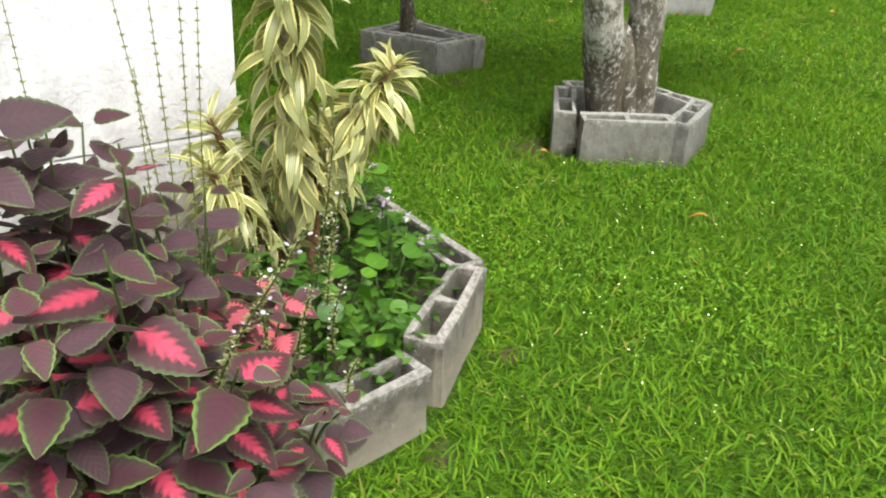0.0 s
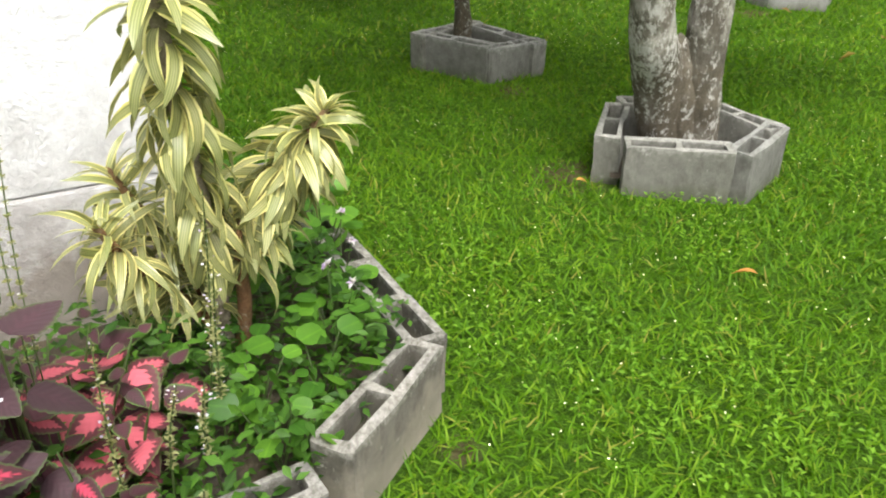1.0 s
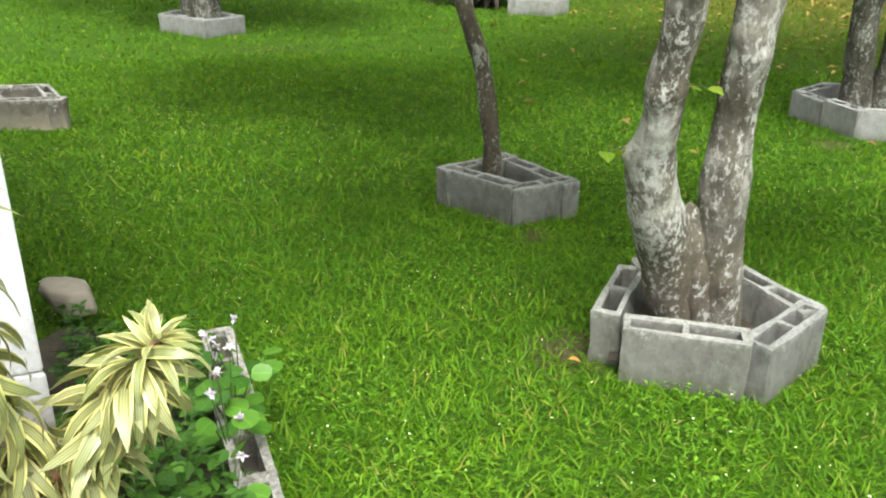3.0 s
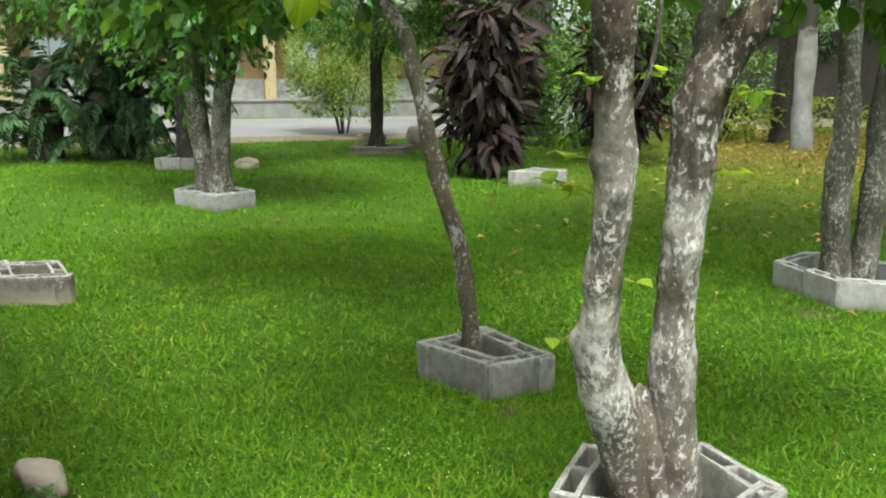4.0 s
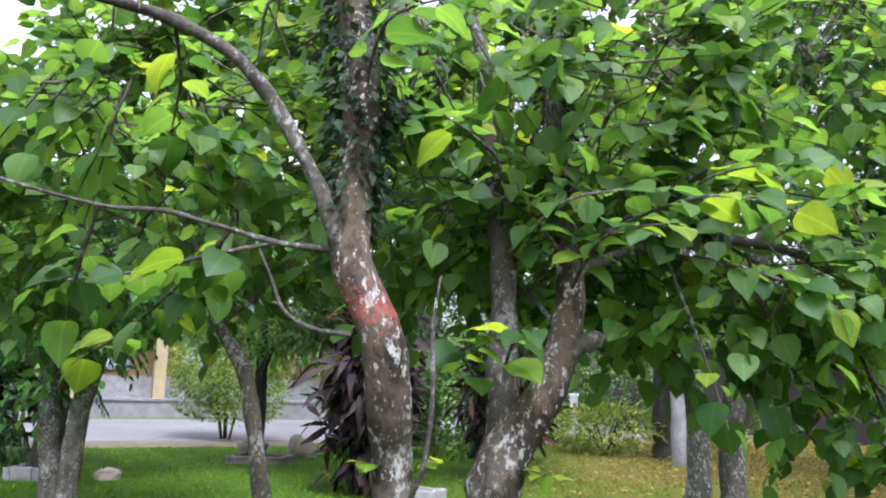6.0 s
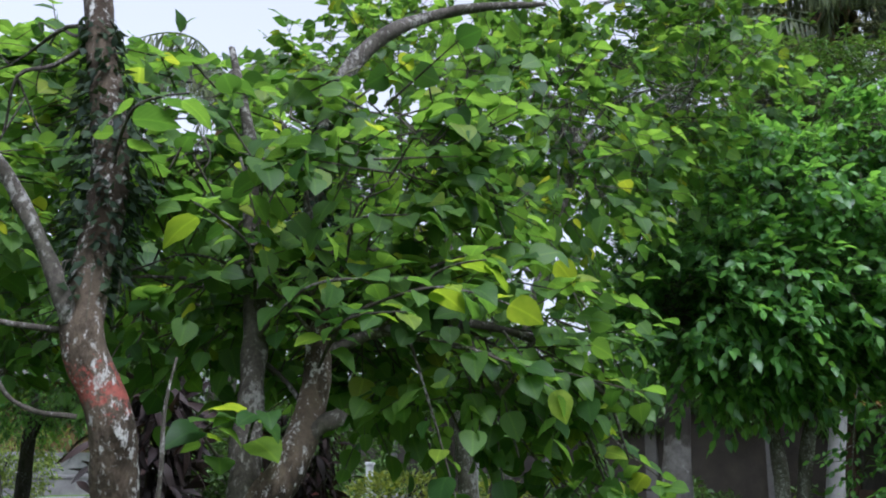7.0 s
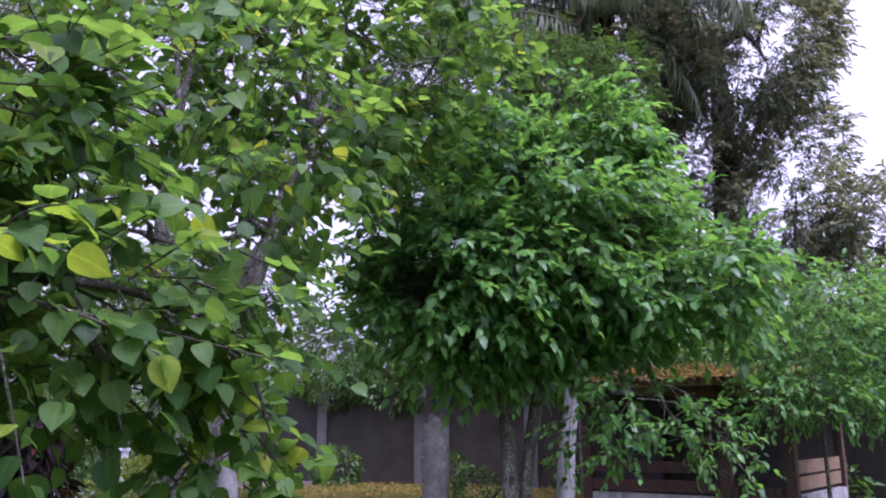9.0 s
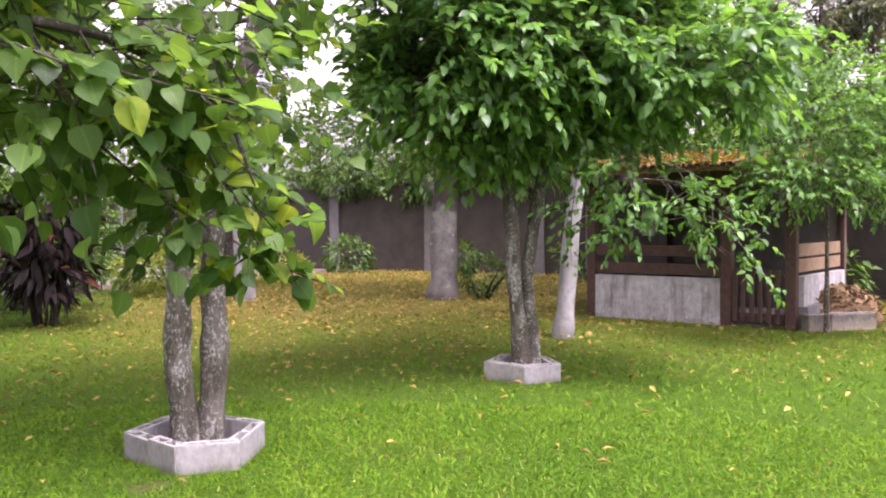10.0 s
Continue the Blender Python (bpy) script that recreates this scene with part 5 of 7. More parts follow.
# twin-trunked tree near the road
tree("twin-trunked tree in a pale block ring near the road", (-4.9, 8.9, 0.0),
     [([(-4.98, 8.9, -0.02), (-5.0, 8.9, 0.4), (-5.1, 8.9, 1.1), (-5.15, 8.95, 1.9), (-5.4, 8.95, 2.8)], [0.16, 0.13, 0.12, 0.11, 0.05]),
      ([(-4.82, 8.9, -0.02), (-4.8, 8.9, 0.4), (-4.75, 8.9, 1.1), (-4.6, 8.95, 1.9), (-4.4, 8.95, 2.8)], [0.15, 0.12, 0.11, 0.1, 0.05])],
     [(-5.1, 8.9, 2.8, 1.5, 1.2, 1.0), (-3.9, 9.1, 3.2, 1.3, 1.1, 1.0), (-5.2, 8.8, 1.9, 0.7, 0.5, 0.6), (-5.3, 8.65, 1.75, 0.45, 0.35, 0.5), (-5.0, 8.6, 2.3, 0.5, 0.35, 0.4), (-4.7, 9.2, 4.0, 1.7, 1.3, 0.8), (-6.6, 9.4, 3.3, 1.3, 1.1, 1.2)],
     2000, 6, 0.13, OVAL_MID, M_CROWN, M_BARK_GREY, 51, n_limbs=14, limb_r=0.05, gap=0.22, reach=0.35)

# background trees: trunk, crown
def simple_tree(label, x, y, trunk_r, height, ells, sprays, leaf, mat, bark, seed, lean=(0, 0), template=SMALL, k=7, gap=0.3, **kw):
    top = (x + lean[0], y + lean[1], height)
    mid = (x + lean[0] * 0.4, y + lean[1] * 0.4, height * 0.5)
    ob = tree(label, (x, y, 0), [([(x, y, -0.05), (x + lean[0] * 0.1, y, height * 0.15), mid, top], [trunk_r * 1.25, trunk_r, trunk_r * 0.85, trunk_r * 0.4])],
              ells, sprays, k, leaf, template, mat, bark, seed, group="background trees", n_limbs=8, limb_r=trunk_r * 0.4, gap=gap, **kw)
    return ob


tree("tall leaning tree with a white limewashed lower trunk", (1.9, 19.6, 0),
              [([(1.9, 19.6, -0.05), (1.85, 19.6, 1.0), (1.83, 19.6, 2.4), (1.82, 19.6, 3.7), (1.95, 19.6, 4.9), (2.7, 19.6, 6.2), (3.6, 19.6, 7.5), (4.6, 19.6, 8.8)], [0.24, 0.19, 0.18, 0.19, 0.24, 0.23, 0.18, 0.1])],
              [(4.4, 19.5, 8.6, 2.4, 2.0, 1.4), (0.0, 19.4, 5.2, 1.7, 1.6, 1.2), (1.3, 19.6, 7.6, 1.4, 1.2, 0.9)], 2200, 7, 0.15, LANCE, M_FARLEAF, M_LIME, 61, group="background trees", n_limbs=8, limb_r=0.08, gap=0.36)
simple_tree("leaning tree with a white limewashed trunk", 6.4, 12.24, 0.13, 3.6, [(6.6, 12.6, 5.0, 2.0, 1.8, 1.4)], 1100, 0.13, M_FARLEAF, M_LIME, 71, lean=(0.42, 0))
# the last ellipsoid is an added high canopy, there to shade wall and hut
simple_tree("thick old tree with a pale patched trunk", 6.1, 18.7, 0.3, 5.0, [(6.9, 18.5, 5.2, 2.3, 2.2, 1.7), (8.8, 18.4, 4.4, 2.2, 2.2, 1.7), (4.2, 18.5, 3.3, 1.7, 1.6, 0.7), (6.7, 16.6, 8.3, 3.6, 3.6, 1.1)], 6000, 0.17, M_FARLEAF, M_PATCHED, 81, lean=(0.2, 0), template=LANCE)
simple_tree("dark tree trunk beside the road", -10.2, 12.9, 0.27, 4.0, [(-10.0, 12.8, 3.5, 2.5, 2.0, 1.5)], 1700, 0.14, M_FARLEAF, M_BARK_GREY, 91)
simple_tree("small tree at the road edge", -6.1, 15.9, 0.14, 3.0, [(-6.1, 15.9, 3.4, 2.2, 1.8, 1.5)], 1600, 0.12, M_CROWN, M_BARK_DARK, 101)
simple_tree("dark tree behind the twin-trunked tree", -7.6, 12.0, 0.22, 3.5, [(-7.6, 12.0, 3.3, 2.0, 1.8, 1.5)], 1700, 0.13, M_FARLEAF, M_BARK_DARK, 111)
simple_tree("very tall dark mango tree", 13.6, 18.6, 0.5, 11.5, [(13.4, 17.4, 11.2, 2.5, 2.2, 2.6), (11.0, 18.5, 10.6, 2.2, 2.0, 2.0), (12.2, 18.6, 8.0, 1.8, 1.8, 1.2), (7.6, 19.0, 10.6, 2.0, 1.6, 2.2), (9.4, 19.2, 8.8, 1.6, 1.5, 1.6), (14.7, 17.5, 8.5, 1.3, 1.2, 1.3), (8.2, 18.9, 10.2, 1.6, 1.3, 1.7), (9.0, 18.8, 9.3, 1.2, 1.1, 1.3)], 12600, 0.2, M_HAZED_DARKLEAF, M_BARK_DARK, 121, template=LANCE, gap=0.36)
simple_tree("tall dark tree with reddish young leaves", 13.9, 16.8, 0.3, 5.0, [(13.7, 16.5, 6.4, 1.4, 1.4, 1.7), (15.2, 15.6, 6.0, 1.3, 1.2, 1.2)], 1900, 0.2, M_HAZED_DARKLEAF, M_BARK_DARK, 131, template=LANCE, gap=0.36)
simple_tree("light feathery tree beside the hut", 10.3, 11.72, 0.035, 2.4, [(9.9, 10.9, 3.1, 1.5, 1.2, 1.0), (9.0, 10.4, 2.4, 0.9, 0.8, 0.6), (11.2, 11.0, 2.6, 1.2, 1.0, 0.9), (9.4, 12.9, 3.3, 1.6, 1.0, 0.5), (11.2, 12.4, 3.4, 1.3, 1.0, 0.8)], 2100, 0.1, M_CROWN, M_BARK_THIN, 141, template=OVAL_MID)
simple_tree("tall dark-trunked tree beyond the lawn", 1.5, 21.4, 0.22, 5.0, [(1.2, 21.4, 5.6, 2.0, 1.8, 1.3)], 900, 0.16, M_FARLEAF, M_BARK_DARK, 161, template=LANCE)
simple_tree("thin sapling at the road edge", -11.2, 15.4, 0.025, 1.5, [(-11.2, 15.4, 1.7, 0.35, 0.35, 0.25)], 26, 0.14, M_CROWN, M_BARK_THIN, 171)
simple_tree("tall tree behind the thin tree", -2.9, 14.4, 0.2, 4.5, [(-2.9, 14.0, 4.0, 2.2, 1.8, 1.7), (-4.6, 14.4, 3.6, 1.6, 1.5, 1.5), (-1.0, 15, 3.6, 1.8, 1.6, 1.6)], 2800, 0.14, M_FARLEAF, M_BARK_DARK, 151)


def palm(base, height, seed, low=()):
    ob = thing("palm_tree", "tall palm with drooping fronds and a dark shaggy trunk", "tree", base, "background trees")
    rng = np.random.default_rng(seed)
    part("trunk", tube_mesh("trunk", [([(0, 0, -0.05), (0.05, 0, height * 0.4), (-0.1, 0, height * 0.8), (-0.3, -0.2, height)], [0.34, 0.3, 0.3, 0.34], dict(seg=14, rough=0.1, steps=6))]), M_BARK_DARK, ob)
    hub = np.array((-0.3, -0.2, height))
    n = 34
    a, z = rng.uniform(0, 6.28, n), rng.uniform(height - 1.1, height, n)
    at = np.stack((-0.2 + 0.3 * np.cos(a), -0.1 + 0.3 * np.sin(a), z), 1)
    d = np.stack((0.35 * np.cos(a), 0.35 * np.sin(a), np.full(n, -1.0)), 1)
    o = part("dead_skirt", many("dead_skirt", LANCE, at, bases(d, (1, 0, 0), 0.5, rng), rng.uniform(0.4, 0.9, n)), M_DRYLEAF, ob, "hanging dead fronds")
    o["kind"] = "stuff"
    ways = []
    for i in range(19):
        a = i * 2.4 + rng.normal(0, 0.2)
        rise = (0.9, 0.5, 0.1, -0.3)[i % 4]
        ln = rng.uniform(3.6, 4.6)
        out = np.array((math.cos(a), math.sin(a), 0))
        ways.append([hub + out * 0.1, hub + out * ln * 0.3 + np.array((0, 0, rise * 0.9)), hub + out * ln * 0.62 + np.array((0, 0, rise * 1.0 - 0.6)), hub + out * ln * 0.85 + np.array((0, 0, rise * 0.5 - 1.5))])
    for pts in ways + [[np.array(p) - np.array(base) for p in q] for q in low]:
        line = smooth_line(pts, 9)
        frond = part("frond", tube_mesh("frond", [(pts, [0.045, 0.03, 0.02, 0.008], dict(seg=5, steps=6))]), M_GREENSTEM, ob)
        ts = np.linspace(0.12, 1.0, 56)
        q = np.array([line[min(int(t * (len(line) - 1)), len(line) - 1)] for t in ts])
        tang = np.gradient(line, axis=0)[np.minimum((ts * (len(line) - 1)).astype(int), len(line) - 1)]
        tang /= np.linalg.norm(tang, axis=1, keepdims=True) + 1e-9
        side = np.cross(tang, (0, 0, 1.0))
        side /= np.linalg.norm(side, axis=1, keepdims=True) + 1e-9
        at = np.concatenate((q, q))
        d = np.concatenate((side, -side)) + np.concatenate((tang, tang)) * 0.5 + np.array((0, 0, -1.3)) + rng.normal(0, 0.15, (112, 3))
        o = part("fringe", many("fringe", strip([0.02, 0.035, 0.03, 0.004], None, 0.2, 0.5), at, bases(d, jitter=0.2, rng=rng), np.tile(0.75 * (1 - 0.55 * np.abs(ts - 0.4)), 2)), M_PALM, frond)
        o["kind"] = "stuff"


# the lowest fronds of the palm beside the mango tree
LOW_FRONDS = [[(9.4, 17.3, 10.75), (8.4, 17.2, 10.98), (7.2, 17.1, 10.85), (6.0, 17.0, 10.3)], [(9.4, 17.5, 11.2), (8.2, 17.6, 11.45), (7.0, 17.7, 11.25), (6.2, 17.7, 10.75)],
              [(9.9, 17.2, 11.2), (10.8, 17.0, 11.2), (11.8, 16.9, 10.4), (12.7, 16.8, 9.3)], [(9.9, 17.3, 10.9), (10.6, 16.9, 10.6), (11.3, 16.7, 9.8), (11.7, 16.6, 9.0)], [(9.8, 17.1, 12.0), (9.55, 17.0, 11.75), (9.25, 16.95, 11.1), (9.15, 16.9, 10.8)]]
palm((9.9, 17.6, 0), 11.7, 3, LOW_FRONDS)
palm((-4.2, 21.0, 0), 11.0, 8)

# far woods behind the wall
def woods():
    rng = np.random.default_rng(7)
    ells = []
    for i in range(26):
        a = radians(-20 + 5.2 * i)
        d = rng.uniform(38, 50)
        ells.append((2 + d * math.sin(a - 0.5), 2 + d * math.cos(a - 0.5), rng.uniform(3.5, 5.5), rng.uniform(3.5, 5), rng.uniform(2.5, 4), rng.uniform(3.5, 5)))
    p, out = in_ellipsoids(rng, ells, 42000, 0.7, 0.2, 0.4)
    d = out + rng.normal(0, 0.6, p.shape) - np.array((0, 0, 0.3))
    ob = part("woods", many("woods", SMALL, p, bases(d, rng=rng), rng.uniform(0.3, 0.55, len(p))), M_FARLEAF)
    tagged(ob, "far dark green woods beyond the walls", "trees", kind="stuff")


woods()


def overgrowth():
    """Leafy growth that hangs over the boundary wall and stands before it."""
    rng = np.random.default_rng(17)
    ells = []
    for (ax, ay), (bx, by), k in (((-1.0, 37.0), (12.5, 25.4), 12), ((12.5, 25.4), (15.6, 14.0), 9)):
        for i in range(k):
            t = (i + rng.uniform(0.2, 0.8)) / k
            ells.append((ax + (bx - ax) * t + 0.3, ay + (by - ay) * t + 0.2, rng.uniform(2.9, 4.0), rng.uniform(1.0, 1.7), rng.uniform(0.8, 1.3), rng.uniform(0.7, 1.3)))
            if i % 3 == 0:
                ells.append((ax + (bx - ax) * t - 1.2, ay + (by - ay) * t - 1.2, 0.5, rng.uniform(0.6, 1.1), 0.7, rng.uniform(0.5, 0.9)))
    p, out = in_ellipsoids(rng, ells, 26000, 0.6, 0.2, 0.6)
    p[:, 2] = np.maximum(p[:, 2], 0.05)
    d = out + rng.normal(0, 0.6, p.shape) - np.array((0, 0, 0.5))
    ob = part("overgrowth", many("overgrowth", SMALL, p, bases(d, rng=rng), rng.uniform(0.16, 0.32, len(p))), M_FARLEAF)
    tagged(ob, "dark green creepers and shrubs over the boundary wall", "creepers", kind="stuff")


overgrowth()

# ---- hut ----


def hut():
    a, b = Vector((7.97, 14.66, 0)), Vector((9.99, 12.1, 0))
    ang = math.degrees(math.atan2(b.y - a.y, b.x - a.x))
    ob = thing("hut", "open garden hut with whitewashed dado and dark wood", "hut", a, turn=ang)
    w, d = (b - a).length, 2.9
    part("dado", boxes((-0.04, 2.17, 0.0, 0.14, -0.1, 0.74)), M_DADO, ob, "stained whitewashed low wall", smooth=False)
    part("dado", boxes((w - 0.02, w + 0.12, 0.2, d - 0.2, 0.35, 0.8)), M_DADO, ob, "stained whitewashed low wall", smooth=False)
    part("side_base", boxes((w - 0.05, w + 0.2, 0.15, d, -0.1, 0.347)), M_GREYWALL, ob, "grey concrete base", smooth=False)
    for z in (0.78, 1.08):
        part("board", boxes((-0.04, 2.17, 0.02, 0.06, z, z + 0.18), bevel=0.006), M_DARKWOOD, ob, "dark red board", smooth=False)
    for z in (0.86, 1.1):
        part("board", boxes((w, w + 0.04, 0.2, d - 0.2, z, z + 0.2), bevel=0.006), M_PALEWOOD, ob, "pale raw board", smooth=False)
    for x, y in ((-0.21, 0.0), (2.18, 0.0), (w - 0.1, 0.0), (w - 0.1, d), (0, d)):
        part("post", boxes((x, x + 0.16, y, y + 0.16, -0.1, 2.45), bevel=0.01), M_DARKWOOD, ob, smooth=False)
    gate = part("gate", boxes((2.35, w - 0.12, 0.03, 0.07, 0.12, 0.22)), M_DARKWOOD, ob, "dark slatted gate", smooth=False)
    part("rail", boxes((2.35, w - 0.12, 0.03, 0.07, 0.72, 0.82)), M_DARKWOOD, gate, smooth=False)
    for i in range(6):
        x = 2.37 + i * 0.13
        part("slat", boxes((x, x + 0.07, 0.0, 0.027, 0.08, 0.9), bevel=0.004), M_DARKWOOD, gate, smooth=False)
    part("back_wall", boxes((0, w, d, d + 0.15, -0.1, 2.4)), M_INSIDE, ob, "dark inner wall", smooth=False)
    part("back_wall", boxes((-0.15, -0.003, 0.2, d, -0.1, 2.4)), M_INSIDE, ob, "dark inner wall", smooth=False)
    part("panel", boxes((0.8, 1.02, 0.08, 0.11, 1.42, 2.0)), M_GREYWALL, ob, "pale grey hanging panel", smooth=False)
    part("floor", boxes((0, w, 0.2, d, -0.05, 0.03)), M_GREYWALL, ob, smooth=False)
    bm = bmesh.new()
    v = [bm.verts.new(p) for p in ((-0.5, -0.6, 2.42), (w + 0.5, -0.6, 2.42), (w + 0.5, d / 2, 2.75), (-0.5, d / 2, 2.75), (w + 0.5, d + 0.6, 2.42), (-0.5, d + 0.6, 2.42))]
    top = [bm.faces.new((v[0], v[1], v[2], v[3])), bm.faces.new((v[3], v[2], v[4], v[5]))]
    ext = bmesh.ops.extrude_face_region(bm, geom=top)
    for e in ext["geom"]:
        if isinstance(e, bmesh.types.BMVert):
            e.co.z += 0.08
    bmesh.ops.recalc_face_normals(bm, faces=bm.faces[:])
    part("roof", bm, M_TILE, ob, "tiled roof strewn with fallen leaves", smooth=False)
    roof_slope = math.degrees(math.atan2(0.33, d / 2 + 0.6))
    tile = tube_mesh("roof_tile", [([(0, 0, 0), (0, 1.1, 0), (0, 2.1, 0)], [0.05, 0.048, 0.045], dict(seg=8, rough=0.06, steps=2))])
    tile = mesh_of(tile, "roof_tile")
    tile.materials.append(M_TILE)
    for i in range(34):
        o = part("roof_tile", tile, None, ob)
        o.matrix_basis = pose(-0.42 + i * (w + 0.84) / 33, -0.64, 2.5, roof_slope)
    rng = np.random.default_rng(88)
    n = 2600
    x, y = rng.uniform(-0.5, w + 0.5, n), -0.66 + 2.1 * rng.uniform(0, 1, n) ** 1.3
    at = np.stack((x, y, 2.55 + (y + 0.6) * math.tan(radians(roof_slope)) + rng.uniform(0, 0.03, n)), 1)
    o = part("roof_litter", many("roof_litter", SMALL, at, bases(rng.normal(size=(n, 3)) * (1, 1, 0.25), rng=rng), rng.uniform(0.06, 0.13, n)), M_LITTER, ob, "fallen leaves on the roof")
    o["kind"] = "stuff"


hut()


def block_step():
    ob = thing("block_step", "low grey step of concrete blocks beside the hut", "step", (10.3, 11.95, 0), turn=2)
    for k in range(3):
        o = part("block", BLOCKS[M_BLOCK_OLD][k % 5], None, ob)
        o.matrix_basis = pose(k * 0.4, 0, 0) @ Matrix.Diagonal((1, 1.8, 1.35, 1))


def leaf_heap():
    ob = thing("leaf_heap", "brown heap of raked dry leaves beside the hut", "heap", (11.3, 12.75, 0))
    rng = np.random.default_rng(77)
    bm = bmesh.new()
    bmesh.ops.create_icosphere(bm, subdivisions=4, radius=1.0)
    for v in bm.verts:
        k = 1 + 0.25 * noise.noise(v.co * 2.2) + 0.08 * noise.noise(v.co * 9)
        v.co = Vector((v.co.x * 0.75 * k, v.co.y * 0.5 * k, max(-0.05, v.co.z * 0.55 * k)))
    part("mound", bm, M_TILE, ob)
    a, b = rng.uniform(0, 6.28, 900), rng.uniform(0.05, 1.45, 900)
    out = np.stack((np.cos(a) * np.cos(b), np.sin(a) * np.cos(b), np.sin(b)), 1)
    at = out * np.array((0.77, 0.52, 0.56)) * rng.uniform(0.9, 1.12, (900, 1))
    o = part("leaf_litter", many("leaf_litter", SMALL, at, bases(rng.normal(size=(900, 3)) * (1, 1, 0.4), rng=rng), rng.uniform(0.07, 0.14, 900)), M_DRYLEAF, ob)
    o["kind"] = "stuff"


block_step()
leaf_heap()

# ---- shrubs ----


def cordyline(base, height, radius, seed, n=170, stems=7, leaf=(0.3, 0.5), low=0.12):
    ob = thing("cordyline_shrub", "dark bronze cordyline shrub with hanging broad leaves", "shrub", base, "bronze shrubs")
    rng = np.random.default_rng(seed)
    for i in range(stems):
        a = rng.uniform(0, 6.28)
        top = (radius * 0.5 * math.cos(a), radius * 0.5 * math.sin(a), height * rng.uniform(0.6, 0.95))
        part("stem", tube_mesh("stem", [([(0.15 * math.cos(a), 0.15 * math.sin(a), -0.03), (top[0] * 0.5, top[1] * 0.5, top[2] * 0.5), top], [0.03, 0.025, 0.018], dict(seg=6, seed=i))]), M_BARK_DARK, ob)
    ts = rng.uniform(low, 1.0, n)
    a = rng.uniform(0, 6.28, n)
    rr = radius * np.sin(np.clip(ts, 0.25, 1) * 2.6) * rng.uniform(0.3, 0.8, n)
    at = np.stack((rr * np.cos(a), rr * np.sin(a), ts * height), 1)
    d = np.stack((0.75 * np.cos(a), 0.75 * np.sin(a), rng.uniform(-1.0, 0.7, n)), 1) + rng.normal(0, 0.3, (n, 3))
    rot = bases(d, jitter=0.6, rng=rng)
    m = 2 * n
    ti, ai = rng.uniform(low, 0.97, m), rng.uniform(0, 6.28, m)
    ri = radius * np.sin(np.clip(ti, 0.25, 1) * 2.6) * rng.uniform(0.05, 0.5, m)
    o = part("inner_leaves", many("inner_leaves", strip([0.04, 0.15, 0.13, 0.01], None, 0.25, 0.5), np.stack((ri * np.cos(ai), ri * np.sin(ai), ti * height), 1), bases(np.stack((np.cos(ai), np.sin(ai), rng.uniform(-1.2, 0.2, m)), 1), jitter=0.3, rng=rng), rng.uniform(0.25, 0.42, m)), M_BRONZE, ob, "dark inner leaves")
    o["kind"] = "stuff"
    shared = fast_mesh("leaf", *strip([0.03, 0.08, 0.12, 0.12, 0.08, 0.01], None, 0.25, 0.5))
    shared.materials.append(M_BRONZE_PART)
    for i in range(n):
        s = rng.uniform(*leaf)
        o = part("leaf", shared, None, ob)
        o.matrix_basis = Matrix([[*(rot[i][r] * s), at[i][r]] for r in range(3)] + [[0, 0, 0, 1]])


M_BRONZE_PART = leaf_material("bronze_cordyline_leaf_single", (0.018, 0.012, 0.014), (0.055, 0.034, 0.034), 0.55, 0.12, odd=(0.24, 0.07, 0.05), parts=True, gloss=0.15)
cordyline((-2.8, 12.75, 0), 2.6, 1.0, 3, 300)
cordyline((-1.25, 15.8, 0), 2.4, 1.35, 4, 300, 22, (0.22, 0.36), 0.2)


def bush(label, base, ells, n, leaf, mat, seed, template=SMALL, stems=6, height=1.0, cat="bush"):
    ob = thing("bush", label, cat, base)
    rng = np.random.default_rng(seed)
    for i in range(stems):
        a = rng.uniform(0, 6.28)
        part("stem", tube_mesh("stem", [([(0.1 * math.cos(a), 0.1 * math.sin(a), -0.03), (0.3 * math.cos(a), 0.3 * math.sin(a), height * 0.5), (0.6 * math.cos(a), 0.6 * math.sin(a), height)], [0.03, 0.022, 0.01], dict(seg=6, seed=i))]), M_BARK_DARK, ob)
    p, out = in_ellipsoids(rng, ells, n, 0.5, 0.25, 1.6)
    p = p - np.array(base)
    d = out + rng.normal(0, 0.6, p.shape)
    o = part("foliage", many("foliage", template, p, bases(d, rng=rng), leaf * rng.uniform(0.6, 1.2, len(p))), mat, ob)
    o["kind"] = "stuff"


